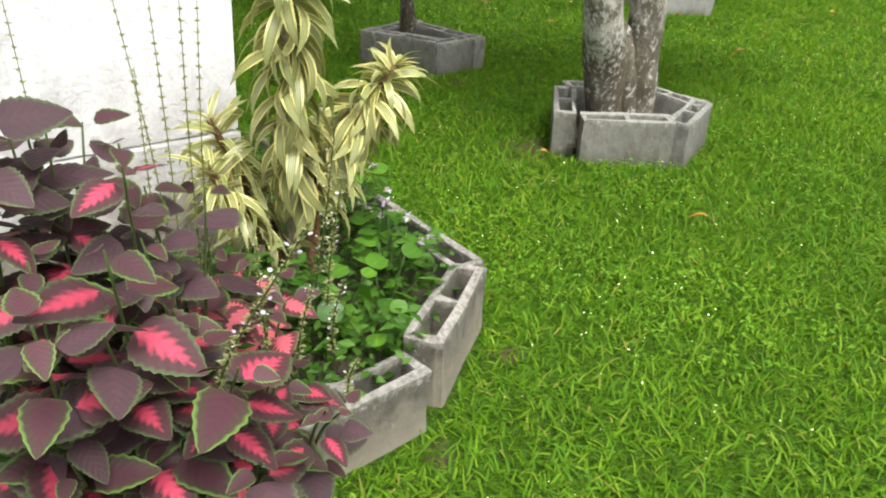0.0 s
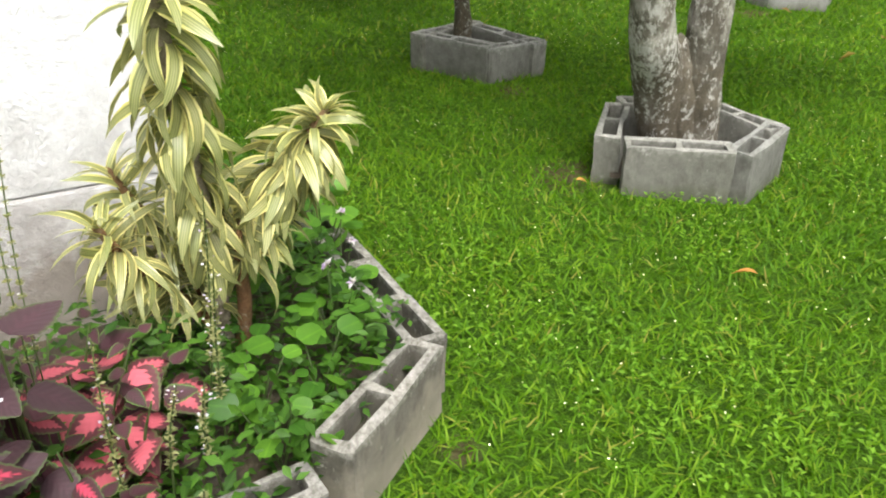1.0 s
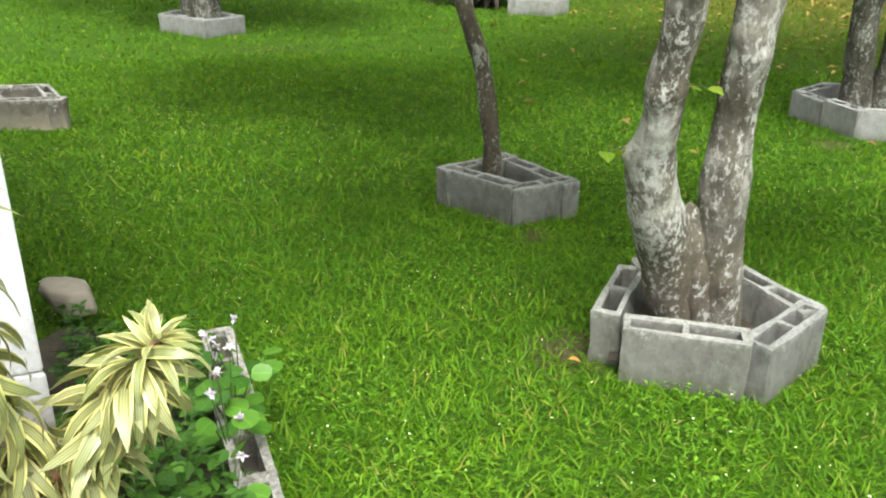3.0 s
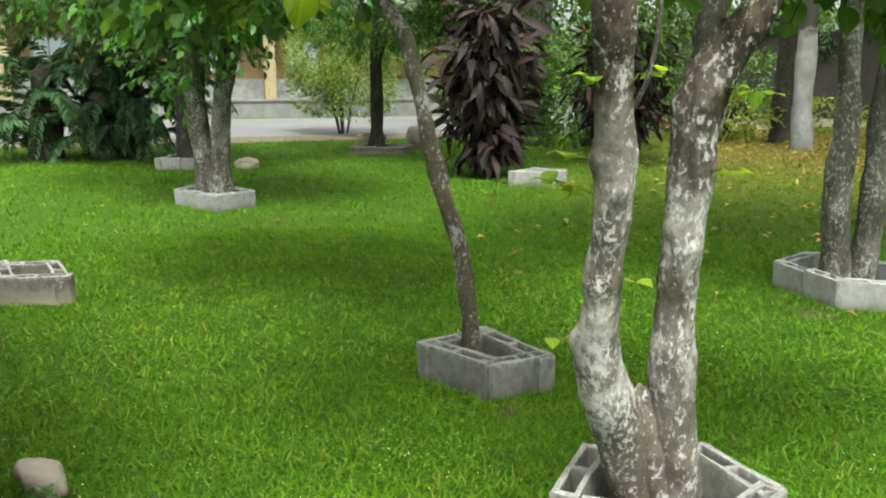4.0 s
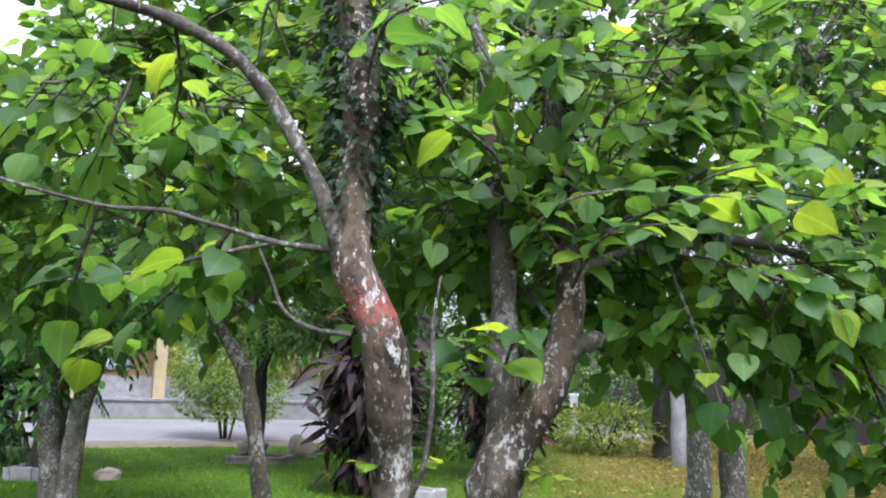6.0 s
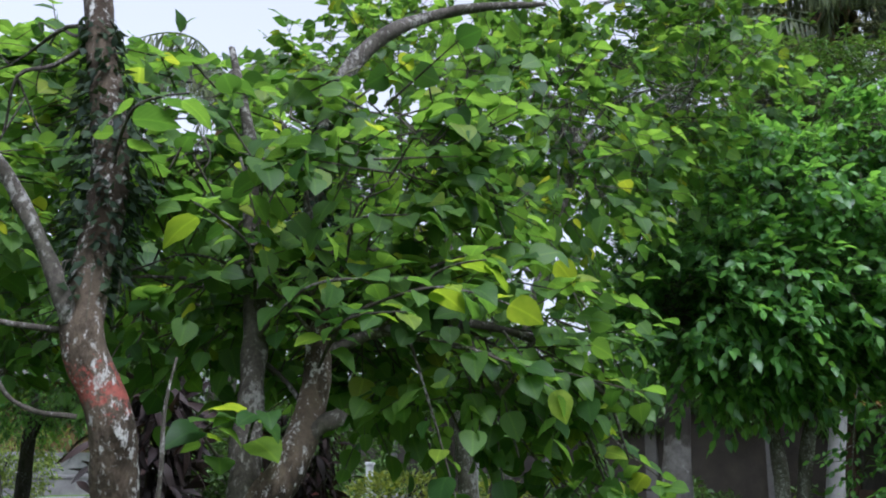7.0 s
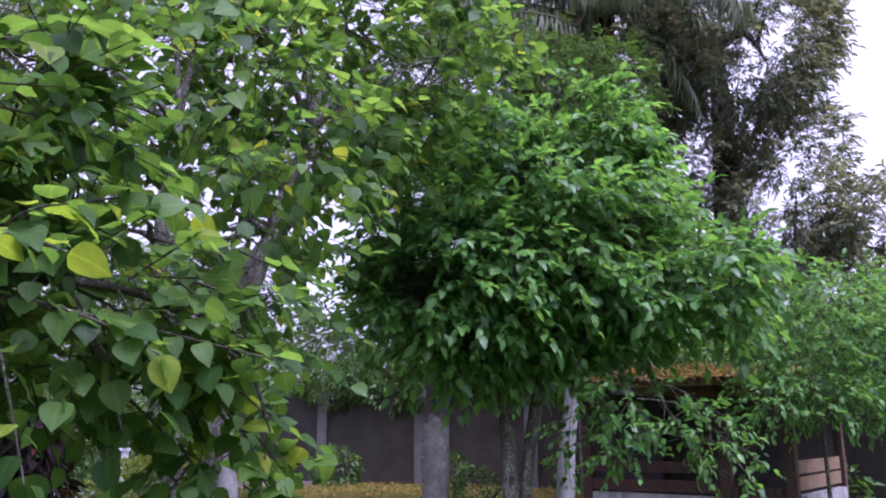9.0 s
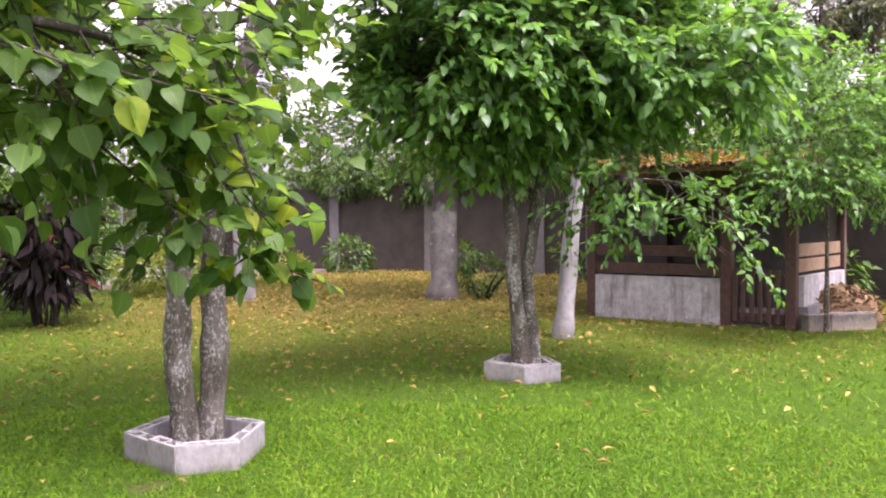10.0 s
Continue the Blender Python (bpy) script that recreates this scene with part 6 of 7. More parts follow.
def fern_clump(base, seed):
    ob = thing("fern_palm", "dark green clump of arching feathery fronds", "shrub", base)
    rng = np.random.default_rng(seed)
    part("stump", tube_mesh("stump", [([(0, 0, -0.05), (0.02, 0, 0.7), (0, 0.05, 1.5)], [0.3, 0.26, 0.2], dict(seg=10, rough=0.15, seed=seed))]), M_BARK_DARK, ob, "dark shaggy stump")
    for i in range(46):
        a = i * 2.4 + rng.normal(0, 0.2)
        hub = np.array((rng.uniform(-0.45, 0.45), rng.uniform(-0.4, 0.4), rng.uniform(0.15, 1.7)))
        ln, rise = rng.uniform(0.9, 1.6), rng.uniform(0.1, 0.9)
        out = np.array((math.cos(a), math.sin(a), 0))
        pts = [hub, hub + out * ln * 0.4 + np.array((0, 0, rise * 0.6)), hub + out * ln * 0.75 + np.array((0, 0, rise * 0.5)), hub + out * ln + np.array((0, 0, rise * 0.1 - 0.25))]
        pts = [np.array((p[0], p[1], max(0.05, p[2]))) for p in pts]
        line = smooth_line(pts, 9)
        frond = part("frond", tube_mesh("frond", [(pts, [0.012, 0.009, 0.006, 0.003], dict(seg=4, steps=4))]), M_GREENSTEM, ob)
        ts = np.linspace(0.1, 1.0, 34)
        k = np.minimum((ts * (len(line) - 1)).astype(int), len(line) - 1)
        tang = np.gradient(line, axis=0)[k]
        side = np.cross(tang, (0, 0, 1.0))
        side /= np.linalg.norm(side, axis=1, keepdims=True) + 1e-9
        tang /= np.linalg.norm(tang, axis=1, keepdims=True) + 1e-9
        d = np.concatenate((side, -side)) + np.concatenate((tang, tang)) * 0.7 + np.array((0, 0, -0.3)) + rng.normal(0, 0.1, (68, 3))
        o = part("fringe", many("fringe", LANCE, np.concatenate((line[k], line[k])), bases(d, jitter=0.2, rng=rng), np.tile(0.26 * (1.05 - 0.6 * np.abs(ts - 0.4)), 2)), M_FERN, frond)
        o["kind"] = "stuff"


fern_clump((-10.9, 12.2, 0), 5)
fern_clump((-9.75, 13.1, 0), 6)
bush("sparse yellow-green bush by the road", (-8.85, 19.7, 0), [(-8.85, 19.7, 1.9, 1.6, 1.3, 1.2), (-8.2, 19.3, 1.2, 1.1, 0.9, 0.9), (-9.6, 19.9, 1.2, 0.9, 0.9, 0.8)], 9500, 0.11, M_ROADBUSH, 6, SMALL, 9, 1.8)
bush("dense green shrubs against the boundary wall", (0.5, 30.0, 0), [(0.5, 30.5, 1.2, 1.8, 1.2, 1.2), (-3, 30, 1.8, 2.4, 1.4, 2.0), (-3.2, 22, 1.0, 2.0, 1.2, 1.1), (-0.9, 24, 0.5, 1.3, 1.0, 0.5)], 6500, 0.22, M_FARLEAF, 7, SMALL, 9, 1.6)
bush("broad dark shrub screening the road", (-2.4, 18.6, 0), [(-2.4, 18.6, 1.3, 1.9, 1.2, 1.4), (-4.6, 18.9, 1.2, 1.4, 1.1, 1.2)], 6000, 0.17, M_FARLEAF, 9, SMALL, 8, 1.6)
bush("broad green shrub beyond the lawn", (0.2, 21.5, 0), [(0.2, 21.5, 0.6, 1.4, 1.1, 0.6), (2.6, 24.5, 0.45, 1.1, 0.8, 0.5)], 2600, 0.17, M_YELLOWLEAF, 10, SMALL, 8, 0.8)
bush("small dark shrub at the wall", (6.9, 18.3, 0), [(6.9, 18.3, 0.55, 0.5, 0.4, 0.5)], 700, 0.12, M_FARLEAF, 8, SMALL, 5, 0.6)

# ---- lawn ----


def inside(poly, x, y):
    c = np.zeros(len(x), bool)
    for (x0, y0), (x1, y1) in zip(poly, poly[1:] + poly[:1]):
        c ^= ((y0 > y) != (y1 > y)) & (x < (x1 - x0) * (y - y0) / (y1 - y0 + 1e-12) + x0)
    return c


WALL_POLY = [tuple(p) for p in wall_outline(0.0)]
KERB_POLY = [(-0.6, 0.7), (-0.17, 1.08), (0.13, 1.37), (0.25, 1.85), (0.22, 1.95), (-0.53, 2.8), (-0.62, 2.72), (-1.1, 2.7), (-1.6, 1.2)]
HUT_POLY = [(7.9, 14.8), (10.0, 12.0), (12.4, 13.8), (10.3, 16.6)]


def grass_patch(name, n, box_, blade, width, seed, keep=None, label="", template=BLADE):
    rng = np.random.default_rng(seed)
    x, y = rng.uniform(box_[0], box_[1], n), rng.uniform(box_[2], box_[3], n)
    ok = np.ones(n, bool)
    for poly in (PL_A, PL_B, PL_C, PL_D, PL_E, PL_G, PL_H, PL_I, KERB_POLY, WALL_POLY, HUT_POLY):
        ok &= ~inside(poly, x, y)
    if keep:
        ok &= keep(x, y)
    for bx, by, br in BARE:
        ok &= np.hypot(x - bx, y - by) / br + rng.uniform(-0.1, 0.75, n) > 0.62
    x, y = x[ok], y[ok]
    n = len(x)
    a = rng.uniform(0, 6.28, n)
    tilt = rng.uniform(0.1, 1.3, n)
    d = np.stack((np.cos(a) * np.cos(tilt), np.sin(a) * np.cos(tilt), np.sin(tilt)), 1)
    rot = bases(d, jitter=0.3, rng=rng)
    ln = blade * rng.uniform(0.5, 1.25, n)
    size = np.stack((width * rng.uniform(0.6, 1.3, n), ln, ln), 1)
    ob = part(name, many(name, template, np.stack((x, y, np.zeros(n)), 1), rot, size), M_GRASS)
    return tagged(ob, label or "broad-bladed green lawn grass", "grass", kind="stuff")


def ring(lo, hi):
    return lambda x, y: (np.hypot(x - 0.8, y - 0.8) >= lo) & (np.hypot(x - 0.8, y - 0.8) < hi) & ((x - ROAD_AT[0]) * -math.sin(radians(ROAD_DIR)) + (y - ROAD_AT[1]) * math.cos(radians(ROAD_DIR)) < -1.3)


grass_patch("lawn_grass", 212000, (-3.2, 4.2, 0.3, 5.0), 0.046, 0.0055, 1, ring(0, 4.0))
grass_patch("lawn_grass", 206000, (-7, 8, 2, 9.0), 0.05, 0.0095, 2, ring(4.0, 8.2))
grass_patch("lawn_grass", 95000, (-14, 14, 3, 17), 0.055, 0.022, 3, ring(8.2, 15), template=BLADE_FAR)
grass_patch("lawn_grass", 55000, (-14, 16, 8, 32), 0.065, 0.03, 4, ring(15, 30), template=BLADE_FAR)
grass_patch("lawn_grass", 75000, (-7, 9, -7, 2.5), 0.05, 0.022, 5, lambda x, y: (y < 0.3) | (x > 4.2) | (x < -3.2), template=BLADE_FAR)


def fallen_leaves():
    rng = np.random.default_rng(9)
    x, y = rng.uniform(-4, 14, 19000), rng.uniform(5, 30, 19000)
    ok = (rng.uniform(size=len(x)) < np.clip((y - 7) / 12, 0.02, 1) * np.clip((x + 2) / 4, 0.05, 1)) & ~inside(HUT_POLY, x, y)
    x, y = x[ok], y[ok]
    d = np.stack((rng.normal(size=len(x)), rng.normal(size=len(x)), rng.normal(0, 0.15, len(x))), 1)
    o = part("fallen_leaves", many("fallen_leaves", SMALL, np.stack((x, y, np.full(len(x), 0.07)), 1), bases(d, jitter=0.3, rng=rng), rng.uniform(0.05, 0.115, len(x))), M_LITTER)
    tagged(o, "yellow and brown fallen leaves on the lawn", "leaves", kind="stuff")


fallen_leaves()


def single_litter():
    for x, y, z, size, turn in ((1.03, 2.62, 0.05, 0.075, 60), (2.35, 3.3, 0.05, 0.06, 20), (0.46, 3.2, 0.04, 0.05, 300)):
        ob = part("fallen_leaf", fast_mesh("fallen_leaf", *strip([0.02, 0.16, 0.22, 0.18, 0.01], None, 0.5, 0.4)), M_ORANGE)
        ob.matrix_basis = pose(x, y, z, 0, 8, turn) @ Matrix.Diagonal((size, size, size, 1))
        tagged(ob, "single dry orange-brown leaf lying on the grass", "leaf", "litter on the lawn")


single_litter()


def lawn_flowers():
    rng = np.random.default_rng(19)
    n = 3600
    x, y = rng.uniform(-3, 4.5, n), rng.uniform(0.6, 7, n)
    ok = ~inside(KERB_POLY, x, y) & ~inside(WALL_POLY, x, y) & ~inside(PL_A, x, y) & ~inside(PL_B, x, y)
    ok &= np.array([noise.noise(Vector((a * 0.8, b * 0.8, 3))) > -0.15 for a, b in zip(x, y)])
    x, y = x[ok], y[ok]
    n = len(x)
    d = rng.normal(size=(n, 3)) * (1, 1, 0.3)
    o = part("lawn_flowers", many("lawn_flowers", SMALL, np.stack((x, y, rng.uniform(0.025, 0.05, n)), 1), bases(d, jitter=0.5, rng=rng), rng.uniform(0.005, 0.01, n)), M_SPECK)
    tagged(o, "tiny pale flowers scattered in the lawn", "flowers", kind="stuff")


lawn_flowers()


def lawn_weeds():
    rng = np.random.default_rng(23)
    n = 26000
    x, y = rng.uniform(-0.6, 4.2, n), rng.uniform(0.6, 5.5, n)
    ok = ~inside(KERB_POLY, x, y) & ~inside(WALL_POLY, x, y) & ~inside(PL_A, x, y) & ~inside(PL_B, x, y)
    ok &= np.array([noise.noise(Vector((a * 1.7, b * 1.7, 8))) + 0.35 * noise.noise(Vector((a * 6, b * 6, 2))) > 0.12 for a, b in zip(x, y)])
    x, y = x[ok], y[ok]
    n = len(x)
    a = rng.uniform(0, 6.28, n)
    d = np.stack((np.cos(a), np.sin(a), rng.uniform(0, 0.5, n)), 1)
    o = part("lawn_weeds", many("lawn_weeds", SMALL, np.stack((x, y, rng.uniform(0.02, 0.042, n)), 1), bases(d, jitter=0.3, rng=rng), rng.uniform(0.012, 0.024, n)), M_CLOVER)
    tagged(o, "patches of low broad-leaved weeds in the lawn", "weeds", kind="stuff")


lawn_weeds()

# ---- flower bed ----


def leaf_part(shared, at, d, size, parent, rng, jitter=0.25, up=(0, 0, 1), name="leaf"):
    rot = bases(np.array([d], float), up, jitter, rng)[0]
    o = part(name, shared, None, parent)
    o.matrix_basis = Matrix([[*(rot[r] * size), at[r]] for r in range(3)] + [[0, 0, 0, 1]])
    return o


def dracaena():
    base = np.array((-0.3, 1.86, 0.06))
    ob = thing("dracaena", "tall dracaena with drooping cream-edged green strap leaves", "plant", base)
    rng = np.random.default_rng(12)
    shared = [fast_mesh("leaf", *strip([0.042, 0.058, 0.066, 0.066, 0.06, 0.046, 0.026, 0.004], None, 0.25, 0, w, c)) for c, w in ((1.3, 0.0), (1.6, 0.1), (2.3, -0.1))]
    broad = [fast_mesh("leaf", *strip([0.045, 0.065, 0.086, 0.095, 0.092, 0.075, 0.045, 0.004], None, 0.3, 0, w, c)) for c, w in ((1.2, 0.06), (1.6, 0.12), (2.0, -0.1))]
    for me in shared + broad:
        me.materials.append(M_DRACAENA)
    stems = [
        ([(-0.3, 1.86, 0.02), (-0.29, 1.82, 0.2), (-0.26, 1.76, 0.42), (-0.25, 1.7, 0.65), (-0.25, 1.66, 0.85), (-0.24, 1.62, 1.1)], 0.022, 0.42, 150, (0, 0, 1)),
        ([(-0.27, 1.8, 0.36), (-0.21, 1.82, 0.45), (-0.14, 1.85, 0.55), (-0.08, 1.87, 0.64), (-0.035, 1.88, 0.7)], 0.015, 0.1, 180, (0.6, 0, 0.75)),
        ([(-0.31, 1.84, 0.15), (-0.36, 1.75, 0.3), (-0.4, 1.68, 0.4), (-0.44, 1.64, 0.5)], 0.014, 0.2, 95, (-0.5, -0.4, 0.7)),
        ([(-0.31, 1.84, 0.2), (-0.4, 1.8, 0.4), (-0.46, 1.74, 0.58)], 0.013, 0.25, 80, (-0.5, -0.2, 0.8)),
        ([(-0.28, 1.86, 0.02), (-0.24, 1.84, 0.2), (-0.22, 1.8, 0.36), (-0.2, 1.76, 0.46)], 0.018, 0.7, 14, (0.2, -0.3, 0.8))]
    for pts, r, start, n, tipdir in stems:
        cane = part("stem", tube_mesh("stem", [([np.array(p) - base for p in pts], [r, r * 0.9, r * 0.8, r * 0.6], dict(seg=8, rough=0.08))]), M_STEM_PALE if r == 0.022 else M_STEM, ob, "pale tan woody stem" if r == 0.022 else "orange-brown woody stem")
        line = smooth_line(pts, 8)
        for i in range(n):
            t = start + (1 - start) * (i / (n - 1))
            q = line[min(int(t * (len(line) - 1)), len(line) - 1)] - base
            a = i * 2.4 + rng.normal(0, 0.3)
            rise = (-0.2 if r == 0.022 else 0.1 if r == 0.015 else 0.3) + 1.4 * max(0, (t - 0.85) / 0.15)
            d = np.array((math.cos(a), math.sin(a), rise + rng.normal(0, 0.35 if r == 0.015 else 0.2))) + np.array(tipdir) * max(0, t - 0.7)
            kind = broad if r in (0.022, 0.015) else shared
            size = rng.uniform(0.1, 0.135) if r == 0.015 and t > 0.8 else rng.uniform(0.125, 0.175)
            leaf_part(kind[1 + rng.integers(2) if t < 0.88 else 0], q, d, size * (0.72 if t > 0.93 else 1), cane, rng, 0.4)


dracaena()


def toothed(width, steps, fold, curl):
    """A pointed oval leaf with a toothed margin."""
    verts, uvs, faces = [], [], []
    for i in range(steps):
        v = i / (steps - 1)
        w = width * math.sin(math.pi * v ** 0.58) ** 0.75 * (1.0 if i % 2 else 0.9) + 0.004
        for sgn in (-1, -0.5, 0, 0.5, 1):
            verts.append((sgn * w, v, -curl * v * v + fold * w * abs(sgn) - 0.12 * w * sgn * sgn + 0.025 * w * math.sin(i * 1.3) * sgn))
            uvs.append((0.5 + 0.5 * sgn, v))
        if i:
            a = 5 * i
            faces += [(a - 5 + k, a - 4 + k, a + 1 + k, a + k) for k in range(4)]
    return np.array(verts), np.array(faces), np.array(uvs)


def coleus(base, height, mats, n, seed, spread=0.17, size=0.1, label="coleus", lean=(0, 0)):
    ob = thing("coleus", label, "plant", base, "coleus plants in the bed")
    rng = np.random.default_rng(seed)
    meshes = []
    for m in mats:
        for c in (0.1, 0.3):
            me = fast_mesh("leaf", *toothed(0.4, 19, 0.14, c))
            me.materials.append(m)
            meshes.append(me)
    green = fast_mesh("leaf", *toothed(0.34, 13, 0.3, 0.1))
    green.materials.append(M_COLEUS_GREEN)
    k = max(2, n // 14)
    for s in range(k):
        a = rng.uniform(0, 6.28)
        top = np.array((spread * math.cos(a) * rng.uniform(0.3, 1), spread * math.sin(a) * rng.uniform(0.3, 1), height * rng.uniform(0.85, 1.05))) + np.array((*lean, 0))
        stalk = part("stem", tube_mesh("stem", [([(0, 0, -0.02), top * 0.5 + np.array((0, 0, 0.03)), top], [0.004, 0.0032, 0.002], dict(seg=5, seed=s))]), M_GREENSTEM, ob)
        levels = max(3, n // k // 2 - 1) + (2 if height > 0.45 else 0)
        for j in range(levels):
            t = 0.35 + 0.65 * j / (levels - 1)
            q = top * t
            for side in (0, math.pi):
                b = j * 1.57 + side + a + rng.normal(0, 0.3)
                sz = size * rng.uniform(0.7, 1.3) * (0.55 if j == levels - 1 else 1.0)
                d = (math.cos(b), math.sin(b), rng.uniform(-0.45, 0.25))
                young = j == levels - 1 or rng.uniform() < 0.22
                leaf_part(green if young else meshes[rng.integers(len(meshes))], q + np.array(d) * 0.02, d, sz, stalk, rng, 0.25, (0.15, -0.3, 1))


PINK = "coleus with pink-hearted maroon leaves and green margins"
PLUM = "tall coleus with dull plum leaves and green margins"
RED3, PLUM3 = (M_COLEUS_RED, M_COLEUS_RED, M_COLEUS_DARK), (M_COLEUS_DARK, M_COLEUS_DARK, M_COLEUS_RED)
for i, (x, y, h, mats, n, lab, sp, sz, lean) in enumerate([
        (-0.35, 1.02, 0.6, PLUM3, 24, PLUM, 0.12, 0.098, (0.1, -0.2)), (-0.28, 1.08, 0.48, RED3, 24, PINK, 0.12, 0.098, (0.06, -0.25)), (-0.45, 0.95, 0.58, RED3, 26, PINK, 0.13, 0.095, (0.05, -0.16)),
        (-0.3, 1.13, 0.54, (M_COLEUS_GREEN, M_COLEUS_DARK), 18, PLUM, 0.09, 0.075, (0.0, -0.12)), (-0.34, 1.24, 0.64, (M_COLEUS_DARK,), 14, PLUM, 0.07, 0.085, (0.01, -0.06)),
        (-0.12, 1.12, 0.36, (M_COLEUS_RED, M_COLEUS_DARK), 20, PINK, 0.1, 0.07, (0.07, -0.14)), (-0.2, 1.06, 0.34, RED3, 22, PINK, 0.12, 0.085, (0.05, -0.16)),
        (-0.5, 1.1, 0.74, PLUM3, 36, PLUM, 0.12, 0.095, (0.0, -0.1)), (-0.62, 1.05, 0.76, PLUM3, 36, PLUM, 0.13, 0.1, (0.0, -0.1)), (-0.4, 1.16, 0.68, (M_COLEUS_DARK, M_COLEUS_RED), 32, PLUM, 0.12, 0.09, (0.0, -0.08)),
        (-0.55, 1.2, 0.7, PLUM3, 28, PLUM, 0.1, 0.095, (0.0, 0.0)), (-0.72, 1.12, 0.68, (M_COLEUS_DARK,), 20, PLUM, 0.1, 0.1, (0.0, 0.0)),
        (-0.42, 0.92, 0.34, RED3, 24, PINK, 0.12, 0.1, (0.05, -0.08)), (-0.3, 1.0, 0.28, RED3, 24, PINK, 0.12, 0.095, (0.04, -0.08)), (-0.38, 1.1, 0.42, RED3, 22, PINK, 0.12, 0.095, (0.03, -0.12)),
        (-0.25, 1.36, 0.25, (M_COLEUS_PINK,), 18, PINK, 0.1, 0.085, (0.0, 0.0)), (-0.34, 1.4, 0.28, (M_COLEUS_PINK,), 24, PINK, 0.12, 0.085, (0.0, 0.0)), (-0.43, 1.46, 0.28, (M_COLEUS_PINK,), 22, PINK, 0.11, 0.085, (0.0, 0.0)),
        (-0.31, 1.5, 0.22, (M_COLEUS_PINK, M_COLEUS_GREEN), 20, PINK, 0.1, 0.075, (0.0, 0.0)), (-0.14, 1.28, 0.2, (M_COLEUS_PINK, M_COLEUS_RED), 18, PINK, 0.1, 0.075, (0.0, -0.02)), (-0.5, 1.34, 0.32, (M_COLEUS_PINK, M_COLEUS_RED), 22, PINK, 0.11, 0.09, (0.0, 0.0)), (-0.24, 1.22, 0.26, (M_COLEUS_PINK, M_COLEUS_RED), 20, PINK, 0.11, 0.08, (0.02, -0.04)),
        (-0.36, 1.28, 0.32, (M_COLEUS_PINK, M_COLEUS_PINK, M_COLEUS_RED), 26, PINK, 0.1, 0.06, (0.0, 0.0)), (-0.44, 1.38, 0.3, (M_COLEUS_PINK,), 22, PINK, 0.09, 0.06, (0.0, 0.0))]):
    coleus((x, y, 0.08), h, mats, n, 200 + i, sp, sz, lab, lean)


def flower_spike(root, mid, top, size, start, bloom, seed):
    """A thin stem with whorls of small calyces and a few open florets."""
    rng = np.random.default_rng(seed)
    ob = thing("flower_spike", "thin pale flower spike with tiny lilac flowers", "flower", root, "flower spikes in the bed")
    line = smooth_line([np.array(p) - np.array(root) for p in (root, mid, top)], 20)
    part("stem", tube_mesh("stem", [(line[::8], [k * size for k in (0.2, 0.17, 0.14, 0.08)], dict(seg=5))]), M_GREENSTEM, ob)
    length = np.linalg.norm(np.diff(line, axis=0), axis=1).sum()
    n = int(length * (1 - start) / (1.15 * size))
    at, way = [], []
    for i in range(n):
        q = line[min(int((start + (1 - start) * i / n) * (len(line) - 1)), len(line) - 1)]
        for k in range(6):
            a = 1.05 * k + 0.5 * (i % 2) + rng.normal(0, 0.15)
            at.append(q + rng.normal(0, 0.0012, 3))
            way.append((math.cos(a), math.sin(a), rng.uniform(0.1, 0.7)))
    at, way = np.array(at), np.array(way)
    o = part("inflorescence", many("inflorescence", SMALL, at, bases(way, rng=rng), size * rng.uniform(0.7, 1.25, len(at)) * np.linspace(1.15, 0.6, len(at))), M_CALYX, ob)
    o["kind"] = "stuff"
    pick = rng.choice(len(at), max(3, int(len(at) * bloom)), replace=False)
    o = part("bloom", many("bloom", ROUND, at[pick] + way[pick] * 0.7 * size, bases(way[pick], rng=rng), size * rng.uniform(0.3, 0.5, len(pick))), M_PETAL, ob)
    o["kind"] = "stuff"


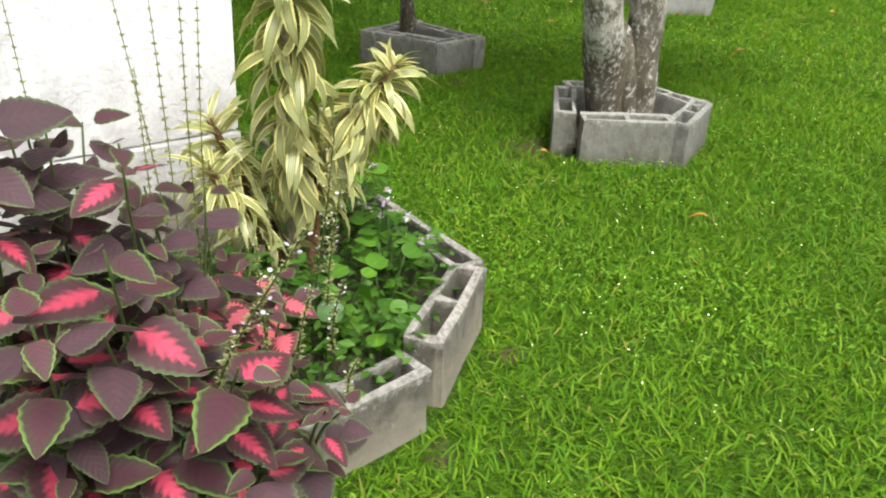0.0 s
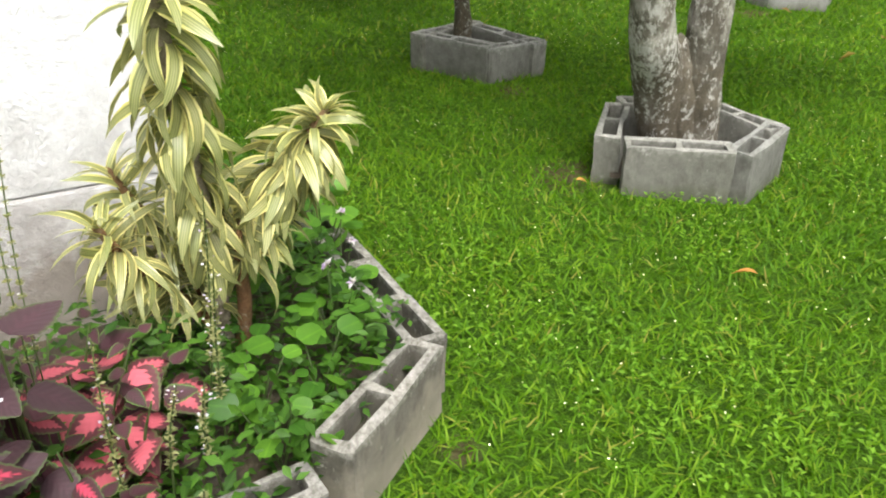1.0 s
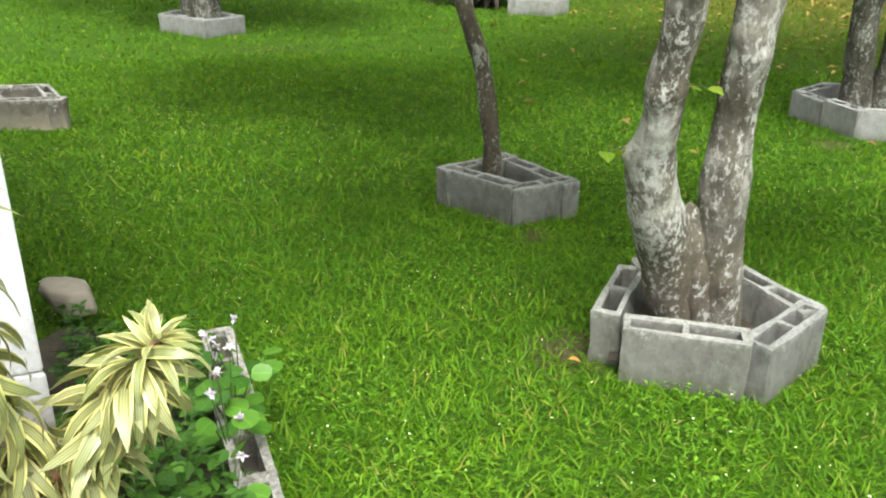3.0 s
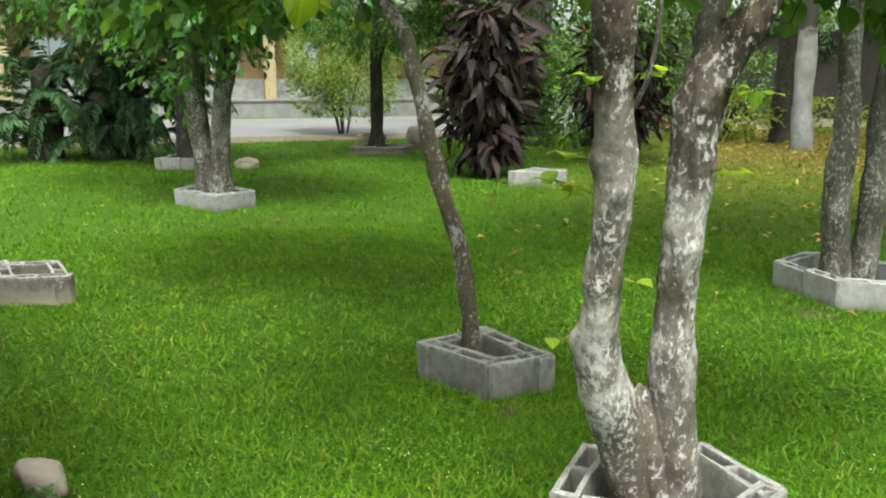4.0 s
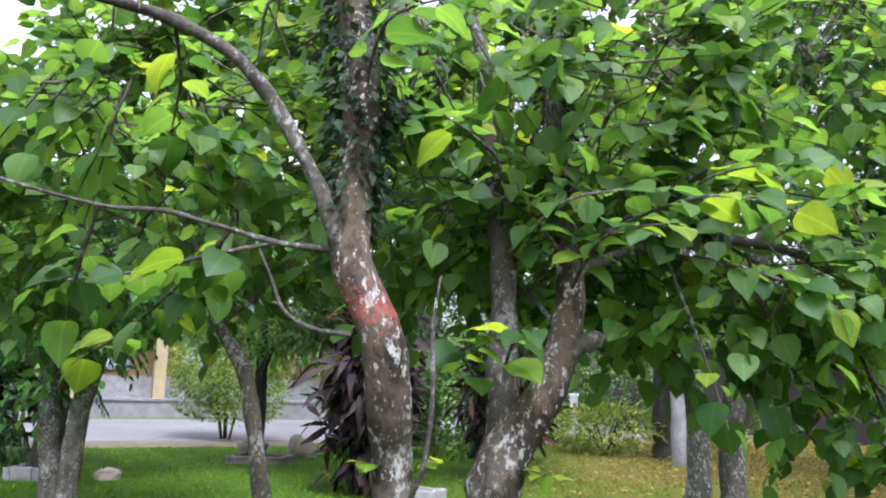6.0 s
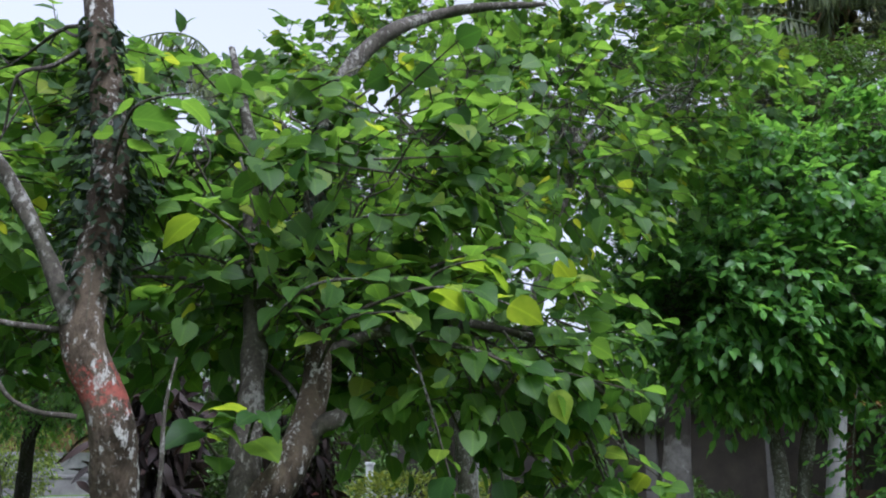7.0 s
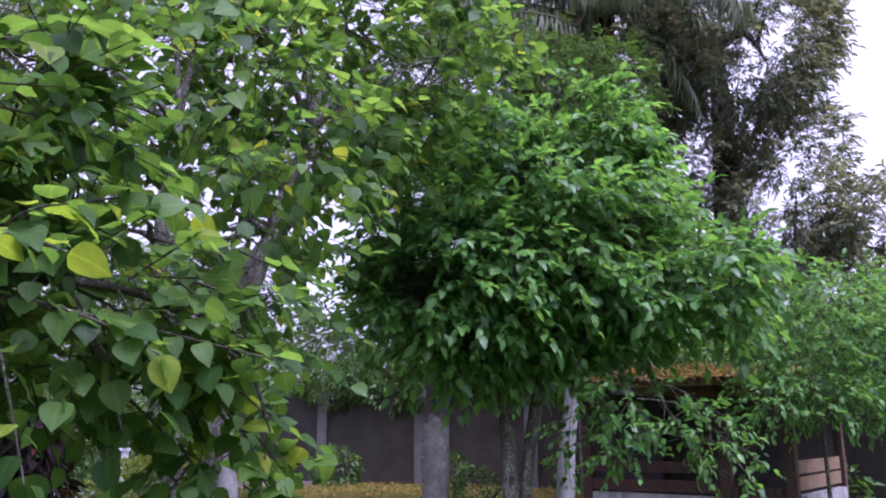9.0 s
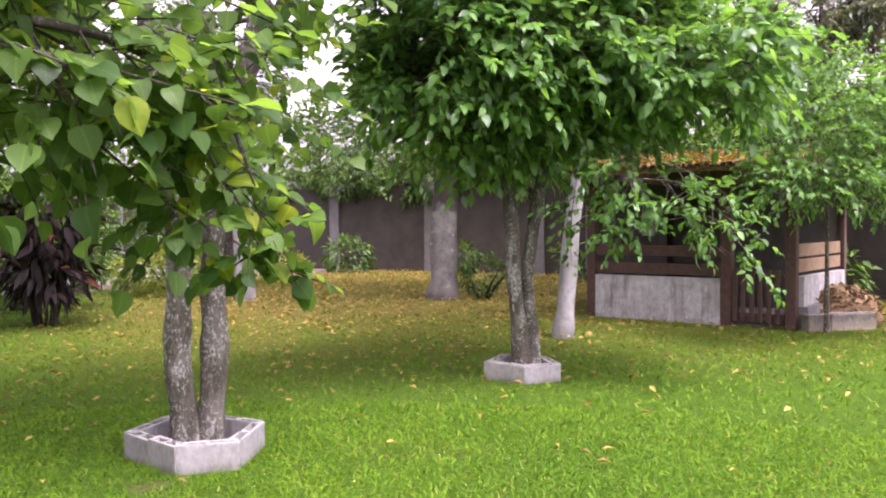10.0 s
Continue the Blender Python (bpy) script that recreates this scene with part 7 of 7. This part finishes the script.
for i, (root, mid, top, size, start, bloom) in enumerate([
        ((-0.36, 1.24, 0.09), (-0.39, 1.24, 0.6), (-0.46, 1.27, 1.0), 0.0075, 0.38, 0.04), ((-0.37, 1.25, 0.09), (-0.37, 1.25, 0.6), (-0.4, 1.29, 0.98), 0.0075, 0.38, 0.04), ((-0.33, 1.27, 0.09), (-0.345, 1.28, 0.6), (-0.36, 1.33, 1.0), 0.008, 0.35, 0.04),
        ((-0.32, 1.28, 0.09), (-0.325, 1.28, 0.6), (-0.33, 1.34, 1.0), 0.0075, 0.38, 0.04), ((-0.52, 1.15, 0.09), (-0.55, 1.16, 0.6), (-0.6, 1.2, 0.98), 0.0075, 0.38, 0.04), ((-0.4, 1.26, 0.09), (-0.42, 1.27, 0.5), (-0.44, 1.3, 0.82), 0.0075, 0.45, 0.04),
        ((-0.3, 1.05, 0.09), (-0.2, 0.94, 0.45), (-0.05, 0.9, 0.74), 0.015, 0.3, 0.14), ((-0.14, 1.5, 0.09), (-0.13, 1.49, 0.35), (-0.1, 1.46, 0.56), 0.014, 0.3, 0.16), ((-0.2, 1.55, 0.09), (-0.15, 1.52, 0.4), (-0.116, 1.485, 0.69), 0.013, 0.35, 0.14),
        ((-0.2, 1.26, 0.09), (-0.22, 1.27, 0.3), (-0.24, 1.3, 0.5), 0.014, 0.3, 0.16), ((-0.1, 1.4, 0.09), (-0.1, 1.36, 0.28), (-0.07, 1.33, 0.42), 0.013, 0.3, 0.16), ((-0.18, 1.36, 0.09), (-0.17, 1.36, 0.25), (-0.14, 1.36, 0.38), 0.013, 0.3, 0.16), ((-0.05, 1.28, 0.09), (-0.05, 1.25, 0.22), (-0.02, 1.2, 0.32), 0.012, 0.3, 0.1)]):
    flower_spike(root, mid, top, size, start, bloom, 900 + i)


def bed_weeds():
    rng = np.random.default_rng(41)
    # low small-leaved cover
    n = 14000
    x, y = rng.uniform(-1.3, 0.2, n), rng.uniform(0.8, 2.75, n)
    ok = inside(BED, x, y)
    x, y = x[ok], y[ok]
    n = len(x)
    z = 0.1 + rng.uniform(0, 1, n) ** 1.4 * 0.24 * np.clip(0.5 + 1.2 * np.array([noise.noise(Vector((a * 4, b * 4, 0))) for a, b in zip(x, y)]), 0.3, 1.2)
    a = rng.uniform(0, 6.28, n)
    d = np.stack((np.cos(a), np.sin(a), rng.uniform(-0.2, 0.6, n)), 1)
    o = part("ground_cover", many("ground_cover", OVAL, np.stack((x, y, z), 1), bases(d, rng=rng), rng.uniform(0.015, 0.042, n)), M_WEED)
    tagged(o, "low green weeds covering the bed's soil", "weeds", kind="stuff")
    shared = fast_mesh("leaf", *ROUND)
    shared.materials.append(M_ROUND)
    for c, (bx, by) in enumerate([(-0.12, 1.62), (-0.02, 1.72), (-0.06, 1.9), (-0.18, 1.85), (0.0, 1.55), (-0.2, 1.65), (-0.1, 2.05), (-0.28, 2.1), (-0.3, 2.35), (-0.02, 1.5)]):
        ob = thing("round_leaved_plant", "low plant with round bright green leaves", "plant", (bx, by, 0.09), "round-leaved plants in the bed")
        for i in range(6):
            a = i * 2.4
            r = rng.uniform(0.02, 0.08)
            h = rng.uniform(0.06, 0.17)
            tip = np.array((r * math.cos(a), r * math.sin(a), h))
            stalk = part("stem", tube_mesh("stem", [([(0, 0, -0.01), tip * 0.5, tip], [0.002, 0.002, 0.0015], dict(seg=4, steps=2))]), M_GREENSTEM, ob)
            leaf_part(shared, tip, (math.cos(a), math.sin(a), 0.1), rng.uniform(0.028, 0.062), stalk, rng, 0.45)


bed_weeds()


def lilac_weed(x, y, h, seed):
    ob = thing("lilac_flower", "small weed with lilac flower heads on the bed's edge", "flower", (x, y, 0.1), "lilac flowers in the bed")
    rng = np.random.default_rng(seed)
    leaf = fast_mesh("leaf", *ROUND)
    leaf.materials.append(M_ROUND)
    for i in range(9):
        a, r, z = i * 2.4, rng.uniform(0.03, 0.08), rng.uniform(0.05, h * 0.8)
        tip = np.array((r * math.cos(a), r * math.sin(a), z))
        part("stem", tube_mesh("stem", [([(0, 0, -0.01), tip * 0.5, tip], [0.002, 0.002, 0.0015], dict(seg=4, steps=2))]), M_GREENSTEM, ob)
        leaf_part(leaf, tip, (math.cos(a), math.sin(a), 0.1), rng.uniform(0.04, 0.065), ob, rng, 0.35)
    for i in range(2):
        top = np.array((rng.normal(0, 0.03), rng.normal(0, 0.03), h + 0.04 * i))
        part("stem", tube_mesh("stem", [([(0, 0, -0.01), top * 0.5, top], [0.002, 0.002, 0.0015], dict(seg=4, steps=2))]), M_GREENSTEM, ob)
        d = rng.normal(size=(14, 3)) + np.array((0, 0, 0.4))
        o = part("flower_head", many("flower_head", SMALL, np.tile(top, (14, 1)), bases(d, rng=rng), rng.uniform(0.012, 0.02, 14)), M_PETAL, ob, "lilac flower head")


for i, (x, y, h) in enumerate([(-0.2, 2.28, 0.24), (-0.28, 2.4, 0.26), (-0.33, 2.52, 0.22), (-0.1, 2.12, 0.16), (-0.42, 2.5, 0.15), (-0.02, 1.85, 0.2)]):
    lilac_weed(x, y, h, 300 + i)


def rock(at, size, mat, label, seed):
    bm = bmesh.new()
    bmesh.ops.create_icosphere(bm, subdivisions=4, radius=1.0)
    for v in bm.verts:
        n0 = v.co.copy()
        k = 1 + 0.35 * noise.noise(n0 * 0.9 + Vector((seed, 1, 2))) + 0.1 * noise.noise(n0 * 3 + Vector((seed, 4, 2))) + 0.03 * noise.noise(n0 * 9)
        flat = max(abs(n0.x * 0.8 + n0.y * 0.6), abs(n0.z), abs(n0.y * 0.8 - n0.x * 0.6)) ** 0.45
        v.co = Vector((n0.x * size[0], n0.y * size[1], n0.z * size[2])) * k / flat
    ob = part("rock", bm, mat)
    ob.location = at
    tagged(ob, label, "rock")


rock((-1.24, 2.87, 0.11), (0.095, 0.065, 0.05), M_ROCK, "rough tan rock at the end of the bed", 3)
rock((-6.75, 12.3, 0.05), (0.2, 0.13, 0.12), M_ROCK, "tan rock lying in the grass near the road", 7)
rock((-6.9, 17.3, 0.1), (0.3, 0.2, 0.16), M_BLOCK_OLD, "grey rock on the verge of the road", 9)
rock((-5.6, 16.9, 0.15), (0.26, 0.2, 0.28), M_ROCK, "upright tan rock on the verge of the road", 12)


def marker_post():
    ob = thing("marker_post", "short white post at the end of the lawn", "post", (-0.9, 25.0, 0))
    part("shaft", boxes((-0.1, 0.1, -0.1, 0.1, -0.1, 1.25), bevel=0.01), M_LIMEPOST, ob, smooth=False)
    part("cap", boxes((-0.13, 0.13, -0.13, 0.13, 1.253, 1.33), bevel=0.01), M_LIMEPOST, ob, smooth=False)


M_LIMEPOST = plain_rough("white_post_paint", (0.5, 0.5, 0.5), (0.65, 0.65, 0.65), 8)
marker_post()
